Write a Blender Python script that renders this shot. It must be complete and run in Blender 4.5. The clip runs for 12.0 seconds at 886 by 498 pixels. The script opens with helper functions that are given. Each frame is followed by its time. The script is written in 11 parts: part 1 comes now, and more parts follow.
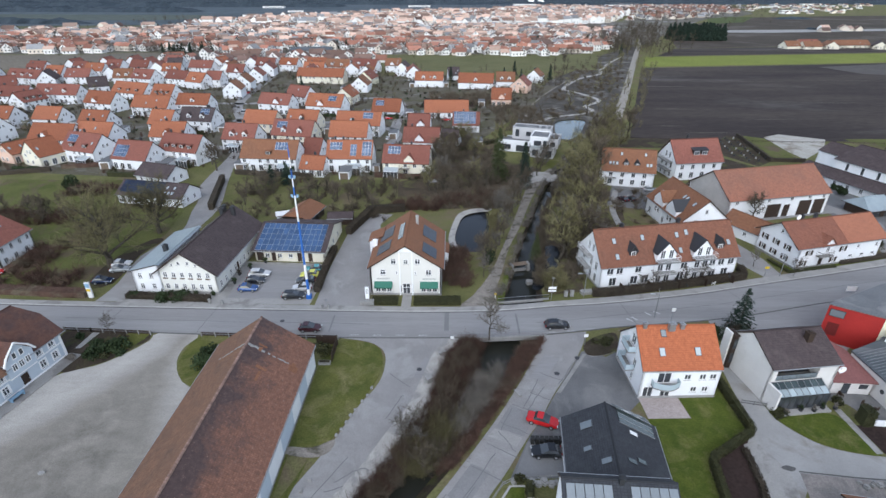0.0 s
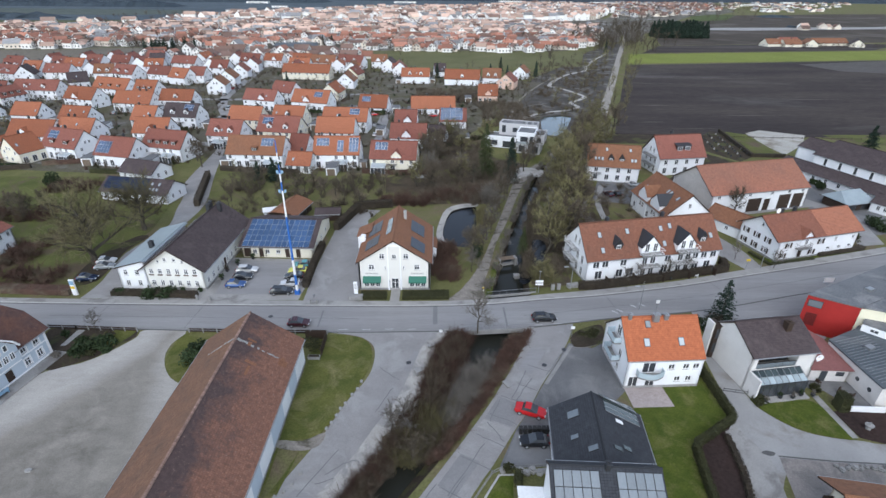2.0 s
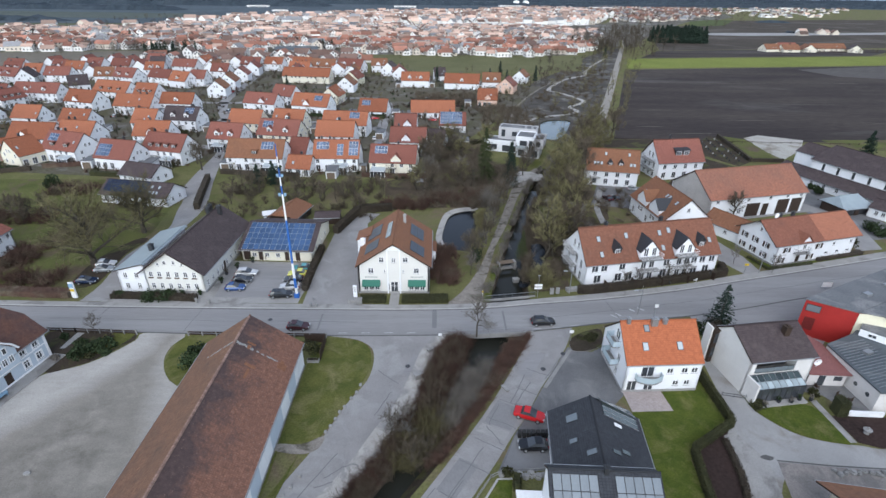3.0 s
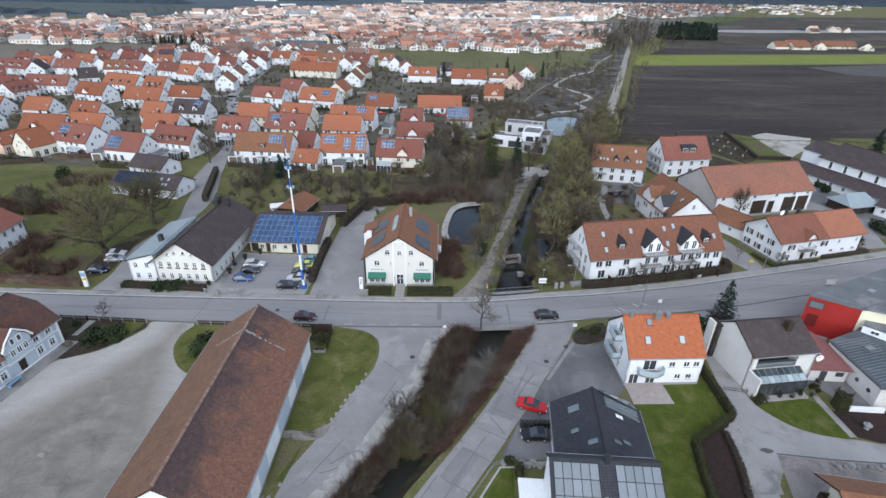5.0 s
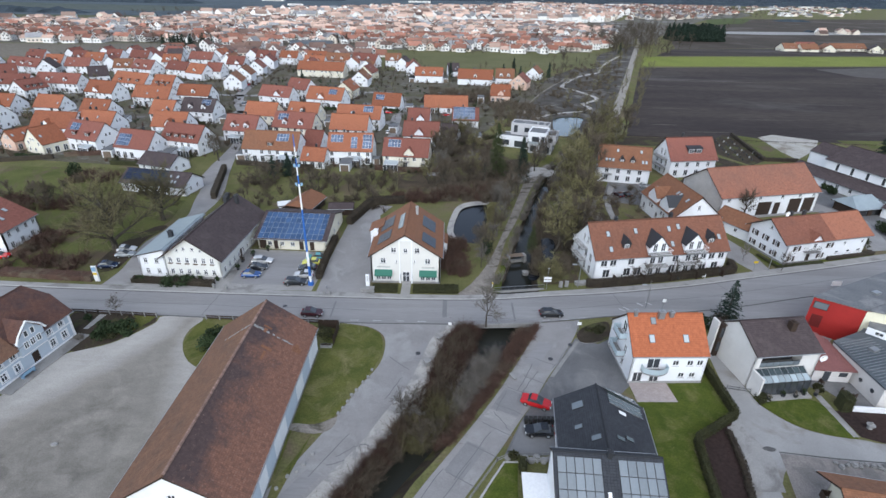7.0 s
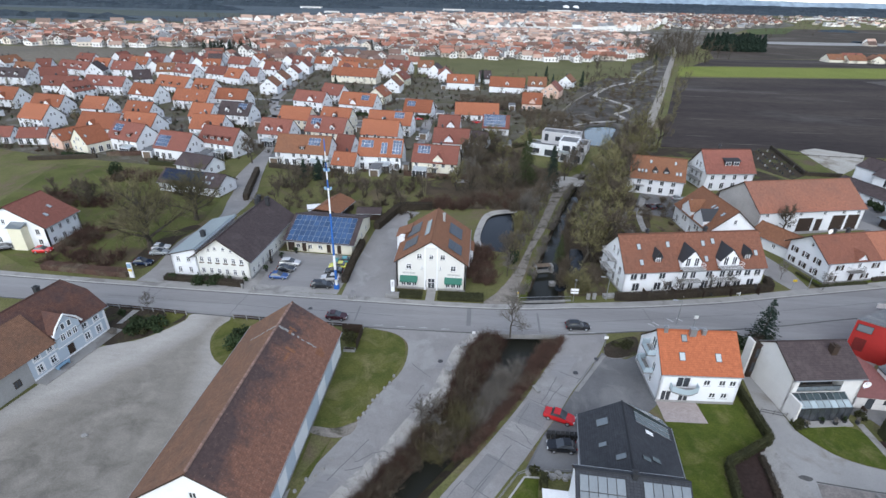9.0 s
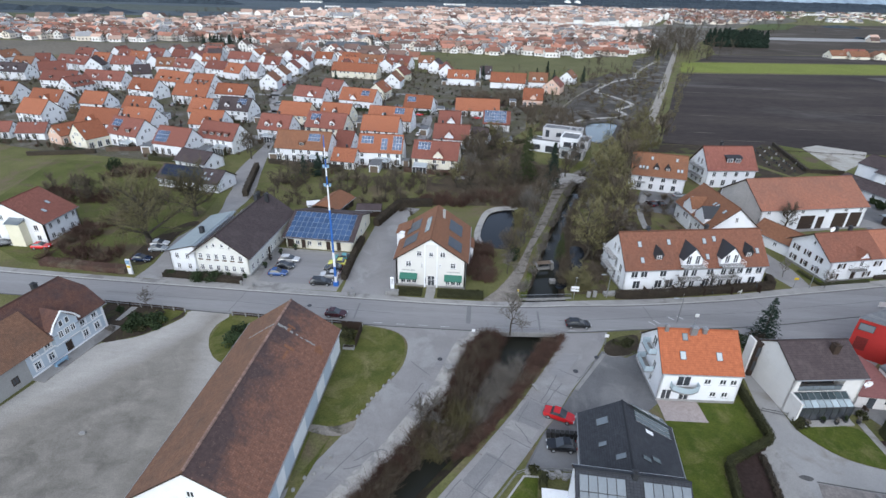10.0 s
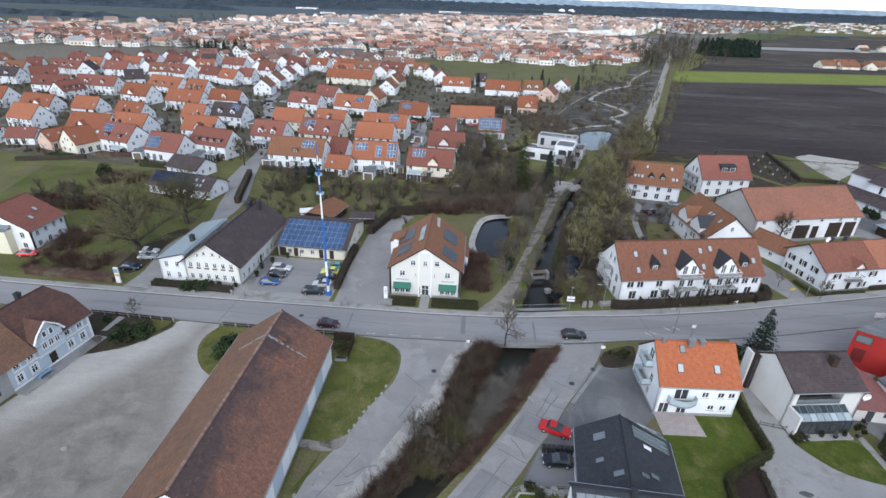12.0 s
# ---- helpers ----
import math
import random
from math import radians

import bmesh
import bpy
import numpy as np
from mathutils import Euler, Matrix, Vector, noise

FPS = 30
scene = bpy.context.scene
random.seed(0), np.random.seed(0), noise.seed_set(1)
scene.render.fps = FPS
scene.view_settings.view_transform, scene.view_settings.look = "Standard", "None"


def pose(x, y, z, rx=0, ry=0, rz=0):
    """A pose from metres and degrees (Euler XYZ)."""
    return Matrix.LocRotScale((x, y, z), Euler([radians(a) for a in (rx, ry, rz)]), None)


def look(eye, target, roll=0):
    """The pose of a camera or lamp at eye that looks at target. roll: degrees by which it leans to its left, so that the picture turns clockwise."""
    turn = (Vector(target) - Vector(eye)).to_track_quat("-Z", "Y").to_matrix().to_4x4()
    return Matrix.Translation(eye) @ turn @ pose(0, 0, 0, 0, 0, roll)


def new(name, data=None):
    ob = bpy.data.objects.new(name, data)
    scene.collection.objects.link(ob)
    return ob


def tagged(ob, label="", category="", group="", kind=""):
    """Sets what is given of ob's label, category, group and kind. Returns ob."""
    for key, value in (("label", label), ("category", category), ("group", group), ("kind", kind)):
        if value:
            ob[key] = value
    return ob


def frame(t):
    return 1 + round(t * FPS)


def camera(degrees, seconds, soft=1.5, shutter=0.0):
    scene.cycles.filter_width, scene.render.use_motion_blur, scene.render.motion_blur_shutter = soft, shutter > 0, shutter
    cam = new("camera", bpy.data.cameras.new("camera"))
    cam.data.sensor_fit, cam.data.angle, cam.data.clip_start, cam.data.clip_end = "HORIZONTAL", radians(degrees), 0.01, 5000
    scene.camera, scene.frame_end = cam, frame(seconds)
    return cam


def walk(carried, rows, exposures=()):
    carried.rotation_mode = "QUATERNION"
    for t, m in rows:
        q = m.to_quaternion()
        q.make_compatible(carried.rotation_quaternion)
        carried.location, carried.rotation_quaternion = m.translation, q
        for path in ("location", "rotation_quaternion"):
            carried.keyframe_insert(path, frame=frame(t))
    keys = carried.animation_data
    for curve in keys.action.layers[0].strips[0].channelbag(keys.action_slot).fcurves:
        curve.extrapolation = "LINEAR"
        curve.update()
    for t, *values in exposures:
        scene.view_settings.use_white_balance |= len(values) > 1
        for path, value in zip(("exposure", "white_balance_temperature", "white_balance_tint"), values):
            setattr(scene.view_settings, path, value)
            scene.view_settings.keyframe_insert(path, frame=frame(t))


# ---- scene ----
cam = camera(83.1, 12.0)
PATH = [
    (0, (0.249, 1.517, 53.291), (0.222, 3.294, 52.373), 0.1),
    (0.5, (0.252, 1.319, 53.248), (0.255, 3.095, 52.33), 0.2),
    (1, (0.195, 1.19, 53.253), (0.222, 2.963, 52.33), 0.3),
    (1.5, (0.11, 0.929, 53.246), (0.14, 2.698, 52.315), 0.5),
    (2, (0.09, 0.718, 53.176), (0.114, 2.489, 52.248), 0.5),
    (2.5, (0.131, 0.574, 53.255), (0.155, 2.347, 52.329), 0.5),
    (3, (0.062, 0.552, 53.322), (0.089, 2.33, 52.406), 0.7),
    (4.8, (-0.022, -0.416, 53.302), (-0.018, 1.364, 52.389), 0.8),
    (5, (-0.015, -0.552, 53.307), (-0.008, 1.218, 52.377), 1.0),
    (5.5, (-0.047, -1.01, 53.284), (-0.02, 0.765, 52.362), 1.0),
    (6, (-0.117, -1.311, 53.299), (-0.079, 0.459, 52.367), 1.1),
    (6.5, (-0.125, -1.478, 53.323), (-0.102, 0.285, 52.378), 1.2),
    (7, (-0.227, -1.523, 53.292), (-0.239, 0.248, 52.363), 1.2),
    (7.5, (-0.23, -1.429, 53.201), (-0.294, 0.353, 52.296), 1.1),
    (9.5, (-0.106, -0.73, 53.221), (-0.227, 1.046, 52.31), 1.4),
    (10, (-0.085, -0.421, 53.234), (-0.205, 1.349, 52.311), 1.5),
    (10.5, (-0.003, -0.194, 53.225), (-0.127, 1.576, 52.302), 1.6),
    (11, (-0.052, 0.12, 53.213), (-0.141, 1.891, 52.287), 1.6),
    (11.5, (-0.044, 0.483, 53.264), (-0.132, 2.263, 52.358), 1.8),
    (12, (-0.195, 0.928, 53.22), (-0.294, 2.711, 52.319), 2.0),
]
walk(cam, [(t, look(eye, target, roll)) for t, eye, target, roll in PATH])

# ---- sky and sun ----
SUN_EL, SUN_AZ = 38.0, 187.0
world = bpy.data.worlds.new("overcast_sky")
scene.world = world
world.use_nodes = True
wn = world.node_tree
sky = wn.nodes.new("ShaderNodeTexSky")
sky.sky_type, sky.sun_disc = "NISHITA", False
sky.sun_elevation, sky.sun_rotation = radians(SUN_EL), radians(SUN_AZ)
sky.air_density, sky.dust_density, sky.ozone_density = 1.0, 0.2, 3.0
grey = wn.nodes.new("ShaderNodeHueSaturation")
grey.inputs["Saturation"].default_value = 0.67
wn.links.new(sky.outputs[0], grey.inputs["Color"])
wn.links.new(grey.outputs[0], wn.nodes["Background"].inputs["Color"])
wn.nodes["Background"].inputs["Strength"].default_value = 0.14
sun = new("sun", bpy.data.lights.new("sun", "SUN"))
sun.data.energy, sun.data.angle, sun.data.color = 1.65, radians(84), (0.985, 0.985, 0.97)
az, el = radians(SUN_AZ), radians(SUN_EL)
sun.matrix_world = look((0, 0, 200), (-math.sin(az) * math.cos(el), -math.cos(az) * math.cos(el), 200 - math.sin(el)))
scene.view_settings.exposure = 0.8


# ---- materials ----
def material(name):
    m = bpy.data.materials.new(name)
    m.use_nodes = True
    return m, m.node_tree, m.node_tree.nodes["Principled BSDF"]


def node(nt, kind, **values):
    n = nt.nodes.new(kind)
    for key, value in values.items():
        n.inputs[key.replace("_", " ")].default_value = value
    return n


def mix(nt, fac, a, b, blend="MIX"):
    n = nt.nodes.new("ShaderNodeMix")
    n.data_type, n.blend_type = "RGBA", blend
    for socket, value in ((n.inputs[0], fac), (n.inputs[6], a), (n.inputs[7], b)):
        if isinstance(value, bpy.types.NodeSocket):
            nt.links.new(value, socket)
        elif isinstance(value, (tuple, list)):
            socket.default_value = (*value[:3], 1)
        else:
            socket.default_value = value
    return n.outputs[2]


def spread(nt, value, low, high):
    n = nt.nodes.new("ShaderNodeMapRange")
    n.inputs[1].default_value, n.inputs[2].default_value = low, high
    nt.links.new(value, n.inputs[0])
    return n.outputs[0]


def surf(name, a, b, scale=0.3, fine=6.0, rough=0.85, bump=0.15, metal=0.0, vary=0.0, third=None, third_scale=0.08, third_at=(0.52, 0.62), grain=0.35, depth=0.03, island=False, stretch=None):
    """A surface of two mixed tones, fine grain, an optional third tone in large stains, and a tone that varies from piece to piece."""
    m, nt, out = material(name)
    where = nt.nodes.new("ShaderNodeTexCoord").outputs["Object"]
    big, small = node(nt, "ShaderNodeTexNoise", Scale=scale, Detail=6.0, Roughness=0.6), node(nt, "ShaderNodeTexNoise", Scale=fine, Detail=5.0, Roughness=0.7)
    if stretch:
        long = nt.nodes.new("ShaderNodeMapping")
        long.inputs["Scale"].default_value, long.inputs["Rotation"].default_value = (*stretch[:2], 1), (0, 0, radians(stretch[2]))
        nt.links.new(where, long.inputs["Vector"])
        where = long.outputs[0]
    nt.links.new(where, big.inputs["Vector"])
    nt.links.new(where, small.inputs["Vector"])
    colour = mix(nt, spread(nt, big.outputs["Fac"], 0.36, 0.64), a, b)
    if third:
        stain = node(nt, "ShaderNodeTexNoise", Scale=third_scale, Detail=5.0, Roughness=0.65, Distortion=0.6)
        nt.links.new(where, stain.inputs["Vector"])
        colour = mix(nt, spread(nt, stain.outputs["Fac"], *third_at), colour, third)
    dark = mix(nt, spread(nt, small.outputs["Fac"], 0.3, 0.7), (1 - grain,) * 3, (1 + grain * 0.5,) * 3)
    colour = mix(nt, 1.0, colour, dark, "MULTIPLY")
    if vary:
        if island:
            chance = nt.nodes.new("ShaderNodeNewGeometry").outputs["Random Per Island"]
        else:
            chance = nt.nodes.new("ShaderNodeObjectInfo").outputs["Random"]
        tone = mix(nt, chance, (1 - vary,) * 3, (1 + vary * 0.6,) * 3)
        colour = mix(nt, 1.0, colour, tone, "MULTIPLY")
    nt.links.new(colour, out.inputs["Base Color"])
    out.inputs["Roughness"].default_value, out.inputs["Metallic"].default_value = rough, metal
    out.inputs["Specular IOR Level"].default_value = 0.06 if rough > 0.9 else 0.3
    if bump:
        relief = node(nt, "ShaderNodeBump", Strength=bump, Distance=depth)
        nt.links.new(small.outputs["Fac"], relief.inputs["Height"])
        nt.links.new(relief.outputs[0], out.inputs["Normal"])
    return m


def tiles(name, a, b, moss=None, moss_at=(0.5, 0.7), moss_scale=0.25, w=0.3, h=0.36, vary=0.25, rough=0.8, joint=0.55, streak=0.0):
    """Roof tiles laid in courses: u along the ridge, v up the slope, in metres."""
    m, nt, out = material(name)
    uv = nt.nodes.new("ShaderNodeTexCoord").outputs["UV"]
    brick = nt.nodes.new("ShaderNodeTexBrick")
    brick.offset = 0.0
    for key, value in (("Scale", 1.0), ("Mortar Size", 0.035), ("Mortar Smooth", 0.6), ("Bias", 0.0), ("Brick Width", w), ("Row Height", h)):
        brick.inputs[key].default_value = value
    brick.inputs["Color1"].default_value, brick.inputs["Color2"].default_value = (*a, 1), (*b, 1)
    brick.inputs["Mortar"].default_value = (*[c * joint for c in a], 1)
    nt.links.new(uv, brick.inputs["Vector"])
    big, mid = node(nt, "ShaderNodeTexNoise", Scale=moss_scale, Detail=7.0, Roughness=0.7), node(nt, "ShaderNodeTexNoise", Scale=1.7, Detail=5.0, Roughness=0.7)
    nt.links.new(uv, big.inputs["Vector"])
    nt.links.new(uv, mid.inputs["Vector"])
    colour = brick.outputs["Color"]
    growth = big.outputs["Fac"]
    if streak:
        # old growth thickest on the upper courses, in ragged patches, and bare reddish tiles between
        rise = nt.nodes.new("ShaderNodeSeparateXYZ")
        nt.links.new(uv, rise.inputs[0])
        lift = nt.nodes.new("ShaderNodeMath")
        lift.operation = "MULTIPLY_ADD"
        nt.links.new(rise.outputs["Y"], lift.inputs[0])
        lift.inputs[1].default_value = streak
        nt.links.new(growth, lift.inputs[2])
        growth = lift.outputs[0]
    if moss:
        colour = mix(nt, spread(nt, growth, *moss_at), colour, moss)
    if streak:
        speck = node(nt, "ShaderNodeTexNoise", Scale=2.6, Detail=6.0, Roughness=0.75)
        nt.links.new(uv, speck.inputs["Vector"])
        colour = mix(nt, spread(nt, speck.outputs["Fac"], 0.58, 0.72), colour, (0.3, 0.2, 0.155))
    colour = mix(nt, 1.0, colour, mix(nt, spread(nt, mid.outputs["Fac"], 0.3, 0.7), (0.74,) * 3, (1.16,) * 3), "MULTIPLY")
    if vary:
        chance = nt.nodes.new("ShaderNodeObjectInfo").outputs["Random"]
        colour = mix(nt, 1.0, colour, mix(nt, chance, (1 - vary, 1 - vary * 1.15, 1 - vary * 1.2), (1 + vary * 0.4,) * 3), "MULTIPLY")
    nt.links.new(colour, out.inputs["Base Color"])
    out.inputs["Roughness"].default_value = rough
    out.inputs["Specular IOR Level"].default_value = 0.25
    relief = node(nt, "ShaderNodeBump", Strength=0.5, Distance=0.03)
    relief.invert = True
    nt.links.new(brick.outputs["Fac"], relief.inputs["Height"])
    nt.links.new(relief.outputs[0], out.inputs["Normal"])
    return m


def plain(name, colour, rough=0.5, metal=0.0, spec=0.5, vary=0.0, coat=0.0):
    return_mat, nt, out = material(name)
    noise_tex = node(nt, "ShaderNodeTexNoise", Scale=4.0, Detail=4.0)
    nt.links.new(nt.nodes.new("ShaderNodeTexCoord").outputs["Object"], noise_tex.inputs["Vector"])
    c = mix(nt, noise_tex.outputs["Fac"], [v * 0.85 for v in colour], [min(1, v * 1.12) for v in colour])
    if vary:
        c = mix(nt, 1.0, c, mix(nt, nt.nodes.new("ShaderNodeObjectInfo").outputs["Random"], (1 - vary,) * 3, (1 + vary,) * 3), "MULTIPLY")
    nt.links.new(c, out.inputs["Base Color"])
    out.inputs["Roughness"].default_value, out.inputs["Metallic"].default_value = rough, metal
    out.inputs["Specular IOR Level"].default_value = spec
    out.inputs["Coat Weight"].default_value = coat
    return return_mat


GRASS = surf("winter_grass", (0.165, 0.158, 0.07), (0.115, 0.122, 0.048), 0.12, 3.0, 0.95, 0.3, third=(0.165, 0.132, 0.085), third_scale=0.06)
LAWN = surf("lawn", (0.128, 0.13, 0.04), (0.082, 0.096, 0.028), 0.3, 5.0, 0.95, 0.3, third=(0.19, 0.172, 0.08), third_scale=0.22, third_at=(0.48, 0.68))
GREEN_LAWN = surf("mown_lawn", (0.095, 0.115, 0.024), (0.062, 0.086, 0.018), 0.5, 5.0, 0.95, 0.3, third=(0.14, 0.14, 0.05), third_scale=0.35, third_at=(0.5, 0.7))
EARTH = surf("brown_earth", (0.07, 0.055, 0.042), (0.05, 0.042, 0.032), 0.3, 4.0, 0.95, 0.4, third=(0.085, 0.085, 0.04), third_scale=0.15)
DRY_SOIL = surf("dried_soil", (0.17, 0.15, 0.135), (0.12, 0.105, 0.094), 0.1, 1.5, 0.95, 0.2)
PLOUGH = surf("ploughed_field", (0.047, 0.039, 0.038), (0.077, 0.064, 0.057), 0.035, 0.7, 0.95, 0.3, third=(0.155, 0.145, 0.136), third_scale=0.016, third_at=(0.52, 0.8), stretch=(0.25, 1.0, -3))
STUBBLE = surf("stubble_field", (0.2, 0.175, 0.14), (0.155, 0.14, 0.115), 0.01, 0.3, 0.95, 0.1)
CROP = surf("young_crop", (0.21, 0.235, 0.06), (0.175, 0.205, 0.05), 0.03, 0.6, 0.95, 0.2)
ASPHALT = surf("asphalt", (0.262, 0.255, 0.255), (0.228, 0.222, 0.222), 0.12, 9.0, 0.85, 0.12, third=(0.285, 0.282, 0.28), third_scale=0.25, third_at=(0.5, 0.66), grain=0.16, stretch=(0.05, 1.1, 2))
PATCH_GREY = surf("grey_patch_asphalt", (0.24, 0.235, 0.235), (0.21, 0.206, 0.207), 0.3, 8.0, 0.88, 0.15, grain=0.2)
OLD_ASPHALT = surf("old_asphalt", (0.289, 0.278, 0.272), (0.246, 0.237, 0.233), 0.2, 8.0, 0.88, 0.15, third=(0.31, 0.304, 0.296), third_scale=0.15, grain=0.2)
DARK_ASPHALT = surf("dark_asphalt", (0.165, 0.164, 0.166), (0.125, 0.125, 0.128), 0.2, 8.0, 0.85, 0.12, third=(0.23, 0.226, 0.22), third_scale=0.14, third_at=(0.5, 0.7), grain=0.25)
PATCHED = surf("patched_asphalt", (0.2, 0.2, 0.203), (0.175, 0.175, 0.178), 0.5, 9.0, 0.85, 0.12, grain=0.15)
PAVING = surf("pale_paving", (0.34, 0.33, 0.315), (0.29, 0.282, 0.27), 0.3, 7.0, 0.88, 0.15, third=(0.22, 0.21, 0.2), third_scale=0.2, grain=0.2)
KERB = surf("kerb_stone", (0.33, 0.325, 0.315), (0.28, 0.275, 0.265), 0.6, 8.0, 0.85, 0.15)


def yard_gravel():
    """Pale gravel that turns into a damp, driven brown-grey area at the yard's south end, with curved wheel tracks."""
    m, nt, out = material("yard_gravel")
    where = nt.nodes.new("ShaderNodeTexCoord").outputs["Object"]
    big, fine = node(nt, "ShaderNodeTexNoise", Scale=0.14, Detail=7.0, Roughness=0.65), node(nt, "ShaderNodeTexNoise", Scale=7.0, Detail=5.0, Roughness=0.7)
    ring = node(nt, "ShaderNodeTexNoise", Scale=0.5, Detail=5.0, Roughness=0.6, Distortion=1.0)
    shift = nt.nodes.new("ShaderNodeMapping")
    shift.inputs["Scale"].default_value, shift.inputs["Rotation"].default_value = (0.35, 1.5, 1), (0, 0, radians(-25))
    nt.links.new(where, shift.inputs["Vector"])
    nt.links.new(shift.outputs[0], ring.inputs["Vector"])
    for n in (big, fine):
        nt.links.new(where, n.inputs["Vector"])
    axes = nt.nodes.new("ShaderNodeSeparateXYZ")
    nt.links.new(where, axes.inputs[0])

    def calc(op, a, b, c=0.0):
        n = nt.nodes.new("ShaderNodeMath")
        n.operation = op
        for socket, value in zip(n.inputs, (a, b, c)):
            if isinstance(value, bpy.types.NodeSocket):
                nt.links.new(value, socket)
            else:
                socket.default_value = value
        return n.outputs[0]

    # the driven strip runs from the gate to the south and widens on its way
    south = calc("SUBTRACT", 66.0, axes.outputs["Y"])
    off = calc("ABSOLUTE", calc("ADD", axes.outputs["X"], calc("MULTIPLY_ADD", south, 0.12, 46.0)), 0.0)
    half = calc("MULTIPLY_ADD", calc("MAXIMUM", south, 0.0), 0.5, 2.6)
    damp = calc("MULTIPLY_ADD", big.outputs["Fac"], 9.0, calc("SUBTRACT", half, off))
    colour = mix(nt, spread(nt, damp, 3.0, 8.0), (0.42, 0.4, 0.37), (0.255, 0.235, 0.205))
    wheel = node(nt, "ShaderNodeTexNoise", Scale=0.3, Detail=7.0, Roughness=0.65, Distortion=0.7)
    nt.links.new(where, wheel.inputs["Vector"])
    mud = mix(nt, spread(nt, wheel.outputs["Fac"], 0.38, 0.68), colour, (0.15, 0.138, 0.118))
    colour = mix(nt, spread(nt, damp, 6.0, 14.0), colour, mud)
    colour = mix(nt, 1.0, colour, mix(nt, spread(nt, ring.outputs["Fac"], 0.35, 0.65), (0.93,) * 3, (1.04,) * 3), "MULTIPLY")
    colour = mix(nt, 1.0, colour, mix(nt, spread(nt, big.outputs["Fac"], 0.35, 0.65), (0.88,) * 3, (1.08,) * 3), "MULTIPLY")
    colour = mix(nt, 1.0, colour, mix(nt, spread(nt, fine.outputs["Fac"], 0.3, 0.7), (0.75,) * 3, (1.15,) * 3), "MULTIPLY")
    nt.links.new(colour, out.inputs["Base Color"])
    out.inputs["Roughness"].default_value = 0.95
    relief = node(nt, "ShaderNodeBump", Strength=0.3, Distance=0.03)
    nt.links.new(fine.outputs["Fac"], relief.inputs["Height"])
    nt.links.new(relief.outputs[0], out.inputs["Normal"])
    return m


GRAVEL = yard_gravel()
LANE_SMOOTH = surf("lane_smooth", (0.35, 0.345, 0.338), (0.295, 0.29, 0.283), 0.15, 7.0, 0.92, 0.1, third=(0.22, 0.2, 0.175), third_scale=0.16, third_at=(0.52, 0.72), grain=0.14)
MEADOW = surf("meadow", (0.132, 0.138, 0.05), (0.088, 0.1, 0.034), 0.1, 3.0, 0.95, 0.3, third=(0.13, 0.1, 0.07), third_scale=0.07)
LANE = surf("lane_gravel", (0.45, 0.432, 0.405), (0.36, 0.345, 0.325), 0.25, 6.0, 0.95, 0.2, third=(0.29, 0.272, 0.248), third_scale=0.12, grain=0.18)
TRACK = surf("field_track", (0.3, 0.27, 0.24), (0.215, 0.195, 0.17), 0.5, 5.0, 0.95, 0.3, third=(0.1, 0.092, 0.07), third_scale=0.25)
FIELD_ROAD = surf("farm_track", (0.36, 0.33, 0.29), (0.3, 0.275, 0.245), 0.2, 4.0, 0.95, 0.2)
GARDENS = surf("gardens", (0.098, 0.094, 0.056), (0.14, 0.124, 0.104), 0.09, 1.0, 0.95, 0.3, third=(0.2, 0.192, 0.18), third_scale=0.12, third_at=(0.56, 0.68))
WHITE = surf("white_render", (0.83, 0.84, 0.855), (0.79, 0.802, 0.82), 0.5, 6.0, 0.9, 0.1, vary=0.05, grain=0.06, third=(0.7, 0.702, 0.7), third_scale=0.35, third_at=(0.55, 0.8))
DULL_WHITE = surf("aged_white_render", (0.7, 0.672, 0.65), (0.64, 0.618, 0.6), 0.5, 6.0, 0.9, 0.1, grain=0.08, third=(0.55, 0.53, 0.51), third_scale=0.4, third_at=(0.52, 0.75))
CREAM = surf("cream_render", (0.78, 0.74, 0.62), (0.73, 0.69, 0.57), 0.5, 6.0, 0.9, 0.1, vary=0.06, grain=0.06)
TOWN_WALL_CREAM = surf("town_cream_render", (0.74, 0.67, 0.56), (0.66, 0.58, 0.5), 0.05, 0.5, 0.9, 0.0, vary=0.3, grain=0.05, island=True)
TOWN_WALL = surf("town_render", (0.86, 0.85, 0.82), (0.84, 0.81, 0.77), 0.05, 0.5, 0.9, 0.0, vary=0.12, grain=0.05, island=True)
YELLOW_WALL = surf("yellow_render", (0.76, 0.72, 0.56), (0.72, 0.68, 0.52), 0.5, 6.0, 0.9, 0.1, grain=0.06)
PINK_WALL = surf("peach_render", (0.7, 0.5, 0.4), (0.66, 0.46, 0.36), 0.5, 6.0, 0.9, 0.1, grain=0.06)
BLUE_WALL = surf("pale_blue_render", (0.5, 0.56, 0.62), (0.45, 0.515, 0.58), 0.5, 6.0, 0.9, 0.1, grain=0.07)
RED_WALL = surf("red_cladding", (0.36, 0.026, 0.022), (0.32, 0.022, 0.019), 0.5, 6.0, 0.6, 0.03, grain=0.1)
GREY_WALL = surf("grey_render", (0.36, 0.355, 0.345), (0.32, 0.315, 0.305), 0.4, 5.0, 0.9, 0.15, grain=0.12)
CONCRETE = surf("concrete", (0.3, 0.295, 0.285), (0.24, 0.236, 0.228), 0.5, 7.0, 0.9, 0.2)
TRIM = plain("white_trim", (0.8, 0.8, 0.8), 0.5)
BLUE_TRIM = plain("blue_paint", (0.22, 0.36, 0.5), 0.5)
# opaque panes: the unlit inside behind them is put into the dark colour
GLASS = plain("window_glass", (0.05, 0.056, 0.064), 0.05, 0.0, 0.9)
